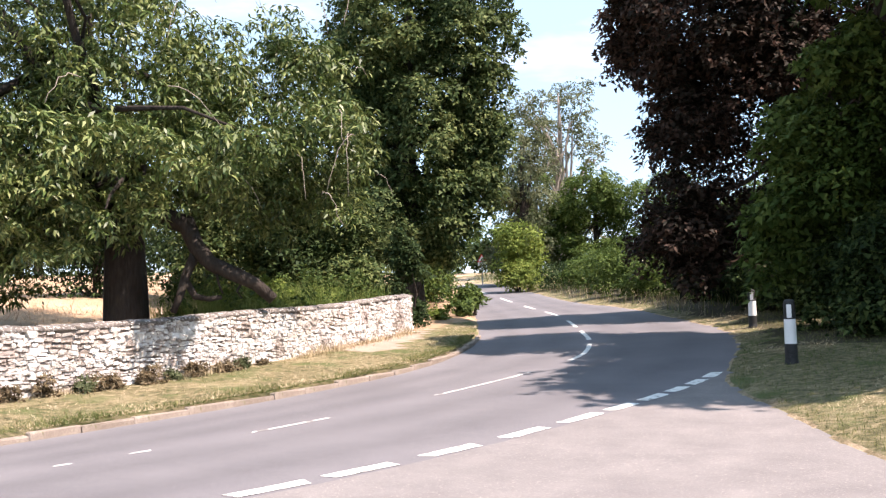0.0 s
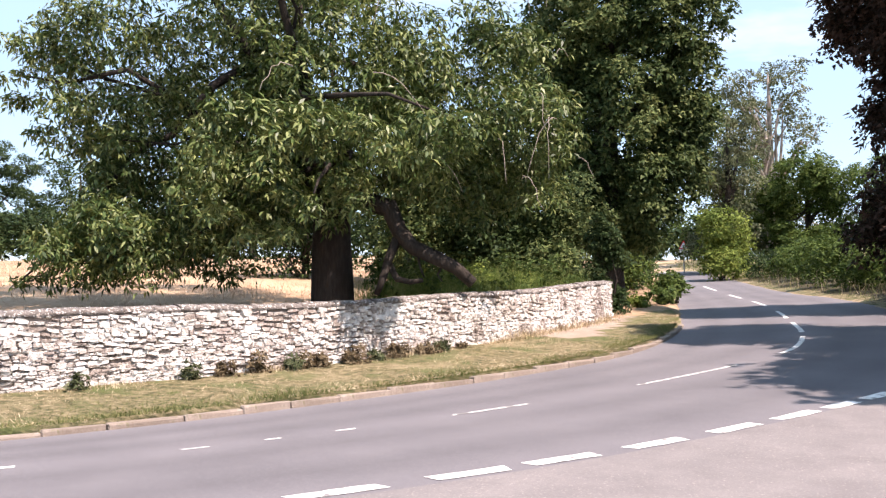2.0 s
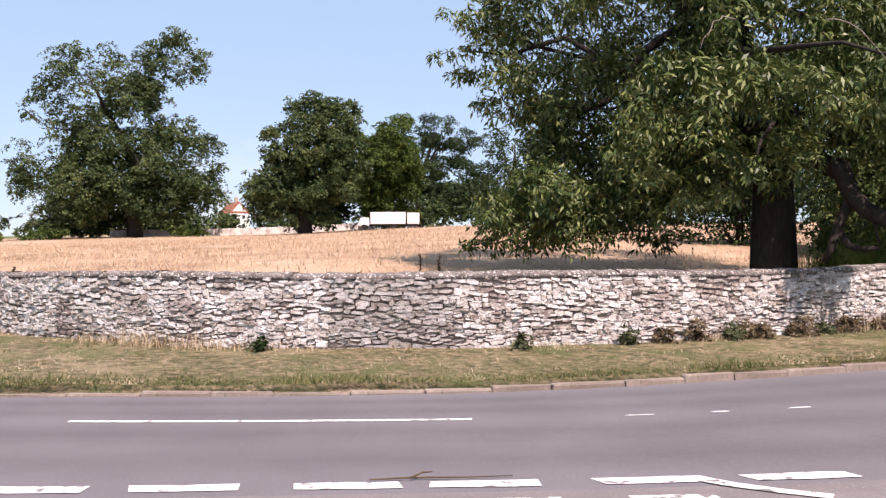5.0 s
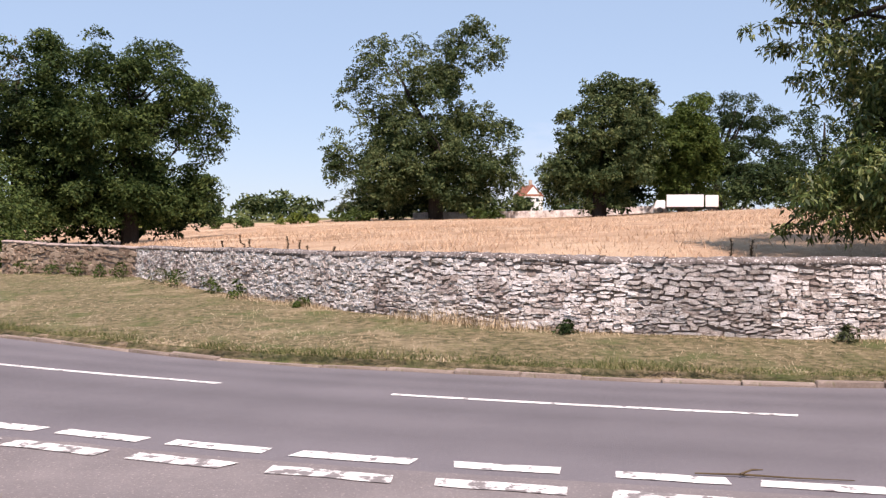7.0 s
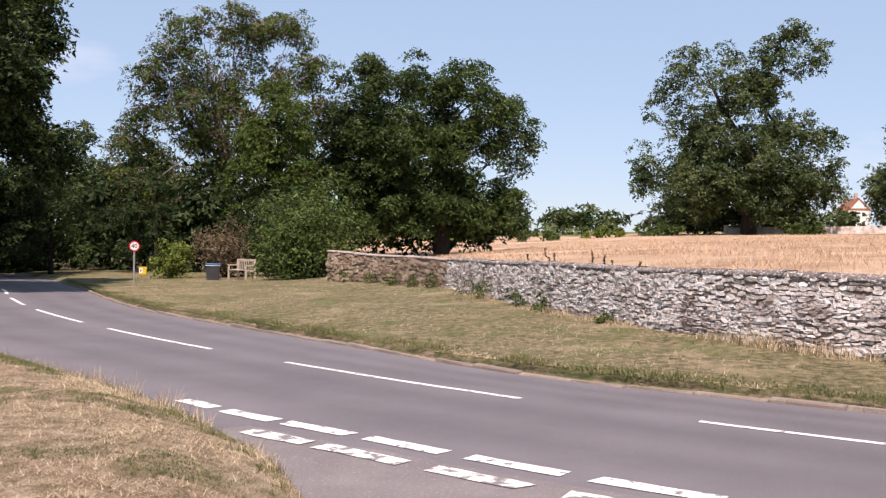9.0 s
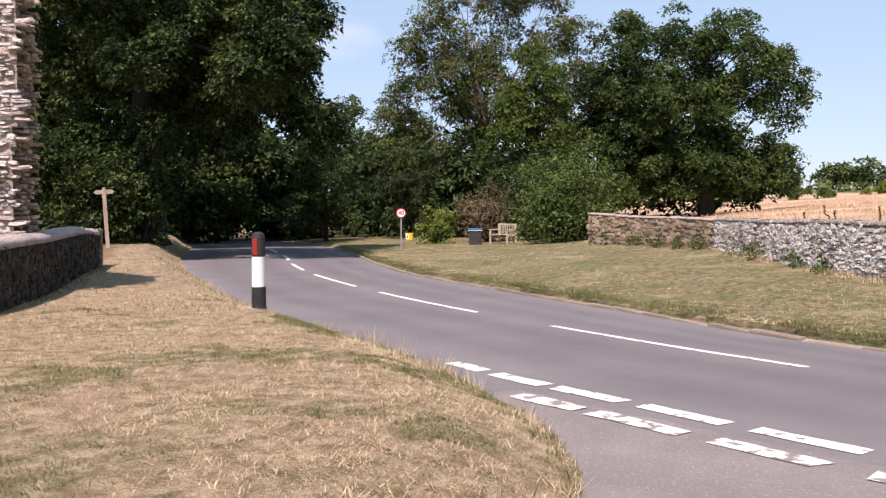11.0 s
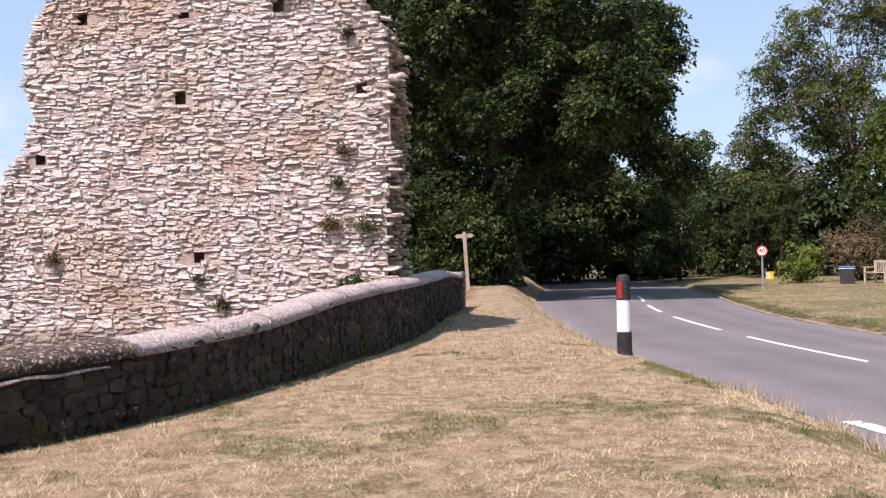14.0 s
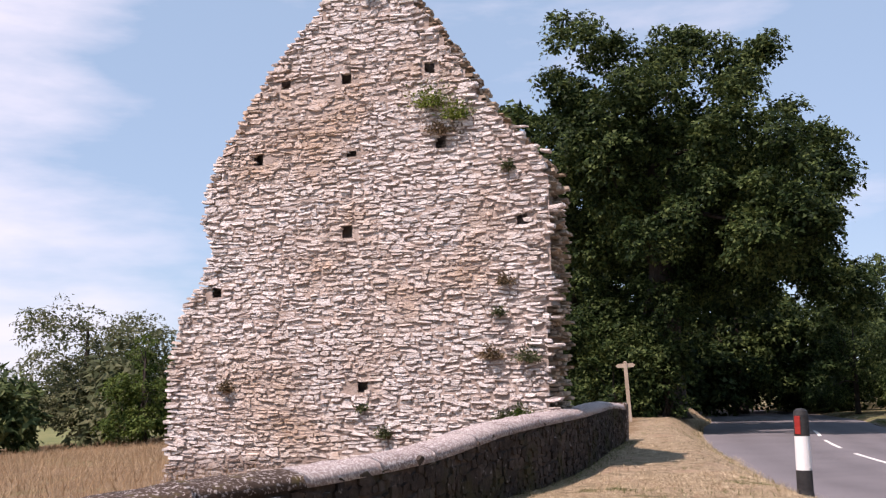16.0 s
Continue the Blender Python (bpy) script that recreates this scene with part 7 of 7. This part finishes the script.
cl = np.clip(0.45 + 1.5 * patchy(F, 0.45, 5.0), 0.05, 1.5)
blades("wall_foot_weeds", F, g_rng, (0.08, 0.3), 0.012, 0.5, "blade_dry", "dead bleached weeds along the foot of the wall", tall=cl)


def weed(at, size, mat, seed, label, name="weed", leaves=260):
    return bush(name, at, label, (size * 0.8, size * 0.6, size * 0.75), leaves, 0.08, mat, seed, 8, "weed", "", size * 0.45, 0.22, stems=False)


w_rng = random.Random(41)
for k, (q, sz, m, lab) in enumerate([(12.6, 0.35, "leaf_brown", "withered brown weed at the foot of the wall"), (9.6, 0.35, "leaf_brown", "withered brown weed at the foot of the wall"), (10.6, 0.3, "leaf_brown", "withered brown weed at the foot of the wall"), (11.5, 0.4, "leaf_brown", "withered brown weed at the foot of the wall"), (13.6, 0.4, "leaf_brown", "withered brown weed at the foot of the wall"), (16.6, 0.3, "leaf_grey", "grey-green weed at the foot of the wall"), (20.5, 0.22, "leaf_dark", "dark weed at the foot of the wall"), (26.5, 0.3, "leaf_green", "green weed at the foot of the wall"), (29.5, 0.4, "leaf_green", "green weed at the foot of the wall"), (31.0, 0.5, "leaf_green", "green weed at the foot of the wall"), (33.5, 0.5, "leaf_green", "nettle clump at the foot of the wall"), (35.0, 0.6, "leaf_grey", "nettle clump at the foot of the wall")]):
    x, y, tx, ty = W_at(q)
    weed((x - ty * 0.22, y + tx * 0.22), sz, m, 500 + k, lab)
for k in range(11):
    x, y, tx, ty = W_at(8.6 + 0.62 * k)
    weed((x - ty * 0.2, y + tx * 0.2), 0.22 + 0.04 * (k % 4), ("leaf_brown", "leaf_grey", "leaf_brown")[k % 3], 560 + k, "dry tangled weeds along the foot of the wall", leaves=420)
B_at, BL = line_frames(WALL_BROWN)
for k, q in enumerate((0.4, 1.6, 3.0, 4.4, 6.2)):
    x, y, tx, ty = B_at(q)
    weed((x - ty * 0.3, y + tx * 0.3), 0.55, ("leaf_green", "leaf_ivy")[k % 2], 530 + k, "tall weed against the brown wall")


def mullein(at, h, seed, lean=0.1):
    """A dead flower spike: stalk with knobbly seed heads up it."""
    rng = np.random.default_rng(seed)
    t = empty("dead_mullein", Matrix.Translation((*at, ground_z(*at))), "dead brown mullein spike above the wall", "plant", "mullein spikes")
    top = (rng.normal(0, lean * h), -abs(rng.normal(0, lean * h)), h)
    line = branch_line(rng, (0, 0, 0), top, 6)
    v, f = tube(line, [0.02, 0.02, 0.018, 0.016, 0.014, 0.008], 6)
    link_mesh("stalk", v, f, M["stalk"], t)
    q = []
    for _ in range(90):
        u = rng.uniform(0.4, 1.0)
        i = min(int(u * 5), 4)
        p = np.array(line[i]) + (np.array(line[i + 1]) - np.array(line[i])) * (u * 5 - i)
        a = rng.uniform(0, 6.28)
        d = np.array([math.cos(a), math.sin(a), 0.4]) * 0.055
        sd = np.array([-math.sin(a), math.cos(a), 0]) * 0.02
        q.append([p, p + d * 0.5 + sd, p + d, p + d * 0.5 - sd])
    quads_mesh("seed_heads", np.array(q), M["stalk"], t)


for k, (x, y, h) in enumerate([(-17.5, 3.0, 1.05), (-17.6, 3.35, 1.0), (-26.0, -6.0, 0.9), (-25.4, -5.6, 0.8), (-24.6, -5.3, 0.7), (-27.6, -7.2, 0.8), (-28.3, -7.6, 0.9), (-29.0, -8.4, 0.75), (-24.9, -4.6, 0.6)]):
    mullein((x, y), h, 600 + k)

# laurels added in the gloom leaf, to carry the shade behind the posts
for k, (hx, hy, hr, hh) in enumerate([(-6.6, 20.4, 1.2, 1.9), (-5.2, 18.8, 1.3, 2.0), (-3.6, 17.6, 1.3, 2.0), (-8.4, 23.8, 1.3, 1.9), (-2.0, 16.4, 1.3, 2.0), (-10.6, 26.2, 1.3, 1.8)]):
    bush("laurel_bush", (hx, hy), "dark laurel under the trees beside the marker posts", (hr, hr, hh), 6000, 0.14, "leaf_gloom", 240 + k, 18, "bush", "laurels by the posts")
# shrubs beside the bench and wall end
# hollies out of view, added to block sun through the gap between trees
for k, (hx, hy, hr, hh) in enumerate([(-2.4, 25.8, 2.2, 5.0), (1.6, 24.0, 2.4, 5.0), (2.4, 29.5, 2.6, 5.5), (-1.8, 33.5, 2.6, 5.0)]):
    bush("sun_block_holly", (hx, hy), "unseen holly added to keep sun off the verge", (hr, hr, hh), 5000, 0.24, "leaf_dark", 170 + k, 18, "bush", "holly understorey")
bush("bramble_bush", (-39.2, -20.2), "dense green bramble thicket at the wall end", (2.8, 2.8, 3.0), 12000, 0.15, "leaf_ivy", 71, 24)
bush("bramble_bush", (-42.5, -22.3), "dense green bramble thicket at the wall end", (2.0, 2.0, 2.0), 6000, 0.15, "leaf_dark", 75, 18)
bush("privet_bush", (-42.4, -29.2), "yellow-green rounded privet bush", (1.1, 1.1, 1.6), 5000, 0.11, "leaf_bright", 72, 16)
bush("withered_shrub", (-44.8, -27.8), "reddish withered shrub behind the bench", (1.9, 1.7, 2.6), 6000, 0.12, "leaf_brown", 73, 18)
bush("laurel_bush", (-46.5, -25.6), "dark laurel behind the bench", (2.8, 2.8, 3.4), 8000, 0.16, "leaf_dark", 74, 18)
# growth round the wall end and footpath
bush("ivy_clump", (-19.9, 21.4), "dark ivy covering the end of the wall", (0.75, 0.75, 2.4), 7000, 0.11, "leaf_dark", 81, 20)
bush("elder_bush", (-26.2, 23.4), "dark elder under the lime tree", (2.2, 2.0, 3.6), 9000, 0.18, "leaf_lime", 86, 20)
bush("elder_bush", (-28.6, 20.6), "dark elder under the lime tree", (2.2, 2.0, 3.2), 8000, 0.18, "leaf_dark", 87, 20)
for k, (x, y, r, h) in enumerate([(-25.8, 19.0, 2.0, 3.2), (-24.0, 20.6, 2.0, 3.8), (-22.6, 21.4, 1.6, 3.0), (-30.5, 17.4, 2.4, 3.0), (-27.5, 22.0, 2.4, 5.0)]):
    bush("elder_bush", (x, y), "dark elder thicket behind the chestnut", (r, r, h), 9000, 0.15, ("leaf_deep", "leaf_dark")[k % 2], 190 + k, 22, "bush", "elder thicket")
bush("ivy_clump", (-23.0, 23.0), "dark ivy and elder beside the footpath", (1.8, 1.6, 3.2), 8000, 0.15, "leaf_lime", 82, 18)
for k, (x, y, r, h) in enumerate([(-27.4, 30.6, 1.6, 2.6), (-30.2, 34.2, 1.8, 3.0), (-33.4, 38.0, 1.9, 3.0), (-37.0, 42.4, 2.0, 3.2), (-42.5, 49.0, 2.2, 3.2), (-49.5, 57.5, 2.4, 3.4)]):
    bush("roadside_bush", (x, y), "leafy green hedgerow bush beside the road", (r, r, h), 6000, 0.16, ("leaf_green", "leaf_dark")[k % 2], 280 + k, 20, "bush", "hedgerow beside the road")
bush("dock_clump", (-21.2, 24.3), "leafy green docks on the verge", (0.4, 0.6, 0.4), 700, 0.14, "leaf_bright", 83, 14)
bush("dock_clump", (-21.8, 26.4), "leafy green docks on the verge", (0.45, 0.8, 0.5), 900, 0.14, "leaf_ivy", 88, 10)
bush("dock_clump", (-22.9, 28.4), "leafy green docks on the verge", (0.8, 1.2, 0.8), 1500, 0.16, "leaf_green", 84, 10)
bush("dock_clump", (-27.0, 33.3), "leafy green docks on the verge", (0.8, 1.4, 0.8), 1500, 0.16, "leaf_ivy", 85, 10)
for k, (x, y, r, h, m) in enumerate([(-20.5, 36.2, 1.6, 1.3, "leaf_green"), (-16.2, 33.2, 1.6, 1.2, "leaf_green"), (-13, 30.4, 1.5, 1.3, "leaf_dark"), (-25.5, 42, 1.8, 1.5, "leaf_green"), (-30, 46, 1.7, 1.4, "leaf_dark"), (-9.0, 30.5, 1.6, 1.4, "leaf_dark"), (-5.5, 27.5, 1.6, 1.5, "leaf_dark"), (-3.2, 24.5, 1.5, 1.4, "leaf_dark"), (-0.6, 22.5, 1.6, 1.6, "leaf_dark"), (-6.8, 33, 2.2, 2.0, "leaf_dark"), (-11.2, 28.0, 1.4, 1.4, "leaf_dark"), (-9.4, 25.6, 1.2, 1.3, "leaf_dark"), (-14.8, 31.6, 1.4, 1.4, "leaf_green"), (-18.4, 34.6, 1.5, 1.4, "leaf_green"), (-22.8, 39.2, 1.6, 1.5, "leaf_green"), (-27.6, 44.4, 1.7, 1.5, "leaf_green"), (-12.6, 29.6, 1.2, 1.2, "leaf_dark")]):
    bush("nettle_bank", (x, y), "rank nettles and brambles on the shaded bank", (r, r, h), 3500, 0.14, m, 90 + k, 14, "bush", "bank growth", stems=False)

# tufts rooted in the ruin's face
def ruin_tuft(u, z, r, mat, seed, label):
    rng = np.random.default_rng(seed)
    p = ruin_point(u, 0.03, z)
    t = empty("wall_plant", Matrix.Translation(p), label, "plant", "plants on the ruin")
    n = int(500 * r / 0.3)
    c = rng.normal(0, r * 0.45, (n, 3))
    c[:, 2] = np.abs(c[:, 2]) - r * 0.5
    d = np.abs(c @ np.array(RUIN_N))
    c += np.outer(d - c @ np.array(RUIN_N), np.array(RUIN_N)) * 0.9
    a = c * 0.5 + rng.normal(0, 1, (n, 3)) * r * 0.5 + np.array(RUIN_N) * r * 0.4
    a /= np.linalg.norm(a, axis=1)[:, None]
    sd = np.cross(a, rng.normal(size=(n, 3)))
    sd /= np.linalg.norm(sd, axis=1)[:, None]
    s = rng.uniform(0.04, 0.09, (n, 1))
    q = np.stack([c, c + a * s * 0.5 + sd * s * 0.2, c + a * s, c + a * s * 0.5 - sd * s * 0.2], 1)
    quads_mesh("foliage", q, M[mat], t)


for k, (u, z, r, m) in enumerate([(1.3, 6.45, 0.3, "leaf_bright"), (1.75, 6.2, 0.26, "leaf_bright"), (1.45, 5.95, 0.2, "leaf_brown"), (2.5, 3.35, 0.13, "leaf_brown"), (2.4, 2.85, 0.1, "leaf_grey"), (2.25, 2.2, 0.17, "leaf_brown"), (2.85, 2.15, 0.2, "leaf_grey"), (-2.55, 1.75, 0.14, "leaf_brown"), (2.45, 1.2, 0.15, "leaf_grey"), (2.7, 1.28, 0.13, "leaf_green"), (0.4, 0.95, 0.13, "leaf_grey"), (0.2, 8.55, 0.2, "leaf_brown"), (0.0, 1.35, 0.09, "leaf_grey"), (2.6, 5.2, 0.1, "leaf_grey")]):
    ruin_tuft(u, z, r, m, 700 + k, "bright green wall plant rooted in the ruin" if m == "leaf_bright" else "dry tuft rooted in the ruin's face")

# drooping dead limb of the chestnut that rests on the wall
CH = bpy.data.objects["chestnut_tree"]
c0 = Vector(CH.matrix_basis.translation)


def limb(points, r0, r1, name="drooping_limb", mat="bark", seg=8):
    pts = [Vector(p) - c0 for p in points]
    v, f = tube(pts, list(np.linspace(r0, r1, len(pts))), seg, 0.15, random.Random(len(points)))
    link_mesh(name, v, f, M[mat], CH, smooth=True)


limb([(-18.5, 10.95, 3.7), (-17.63, 11.09, 3.49), (-17.17, 11.38, 3.28), (-16.85, 11.4, 2.76), (-16.5, 11.45, 2.42), (-16.1, 11.8, 2.17), (-15.8, 12.05, 2.0), (-15.5, 12.25, 1.67)], 0.22, 0.12)
limb([(-16.87, 11.38, 2.7), (-16.96, 11.17, 2.19), (-16.95, 11.01, 1.78), (-17.03, 10.9, 1.45)], 0.11, 0.06)
limb([(-16.95, 11.18, 2.07), (-16.69, 11.19, 1.77), (-16.44, 11.35, 1.7), (-16.21, 11.49, 1.74)], 0.08, 0.045)
limb([(-16.4, 11.5, 2.38), (-16.3, 11.5, 2.0), (-16.3, 11.6, 1.8)], 0.03, 0.015)
limb([(-16.0, 11.9, 2.1), (-16.1, 11.8, 1.85), (-16.0, 11.85, 1.7)], 0.03, 0.015)
t_rng = np.random.default_rng(55)
for k in range(22):
    # thin bare twigs that hang out of the leaves
    a = t_rng.uniform(-1.2, 0.75)
    p = np.array([-18.9 + 5.5 * math.cos(a), 10.9 + 5.9 * math.sin(a), t_rng.uniform(3.0, 8.5)])
    run, drop = np.array([t_rng.uniform(0.1, 0.8), t_rng.uniform(-1.3, 1.3), 0.0]), t_rng.uniform(0.4, 1.7)
    line = [p + run * u + np.array([0, 0, 0.25 * u - drop * u * u]) + t_rng.normal(0, 0.015, 3) for u in np.linspace(0, 1, 8)]
    limb(line, 0.011, 0.004, "bare_twig", "bark_grey", 5)

# litter on the road
twig = empty("fallen_twig", Matrix.Translation((0, 0, 0)), "dry fallen twig lying on the give-way line", "twig")
v, f = tube([(-7.62, 0.1, 0.016), (-7.58, 0.4, 0.02), (-7.5, 0.75, 0.018), (-7.46, 1.15, 0.014)], [0.006, 0.008, 0.006, 0.004], 6)
link_mesh("stem", v, f, M["stalk"], twig)
v, f = tube([(-7.55, 0.4, 0.03), (-7.62, 0.5, 0.045), (-7.64, 0.58, 0.04)], [0.008, 0.008, 0.004], 5)
link_mesh("stub", v, f, M["stalk"], twig)
weed((-11.5, 8.9), 0.13, "leaf_green", 901, "fallen green leaf sprig on the road", "leaf_sprig", 40)
# far dry-stone wall along the field
far_line = spline([(-110, -7), (-109.4, 0), (-108.5, 6), (-106.5, 20)], 2.0)
fz = foot(far_line, 0, 0)
fw = wall_body(far_line, -1, 0.4, lambda s, x, y: fz(s) - 0.2, lambda s, x, y: fz(s) + 0.75, M["stone_white"], "wall_far", "low pale stone wall at the far side of the field")
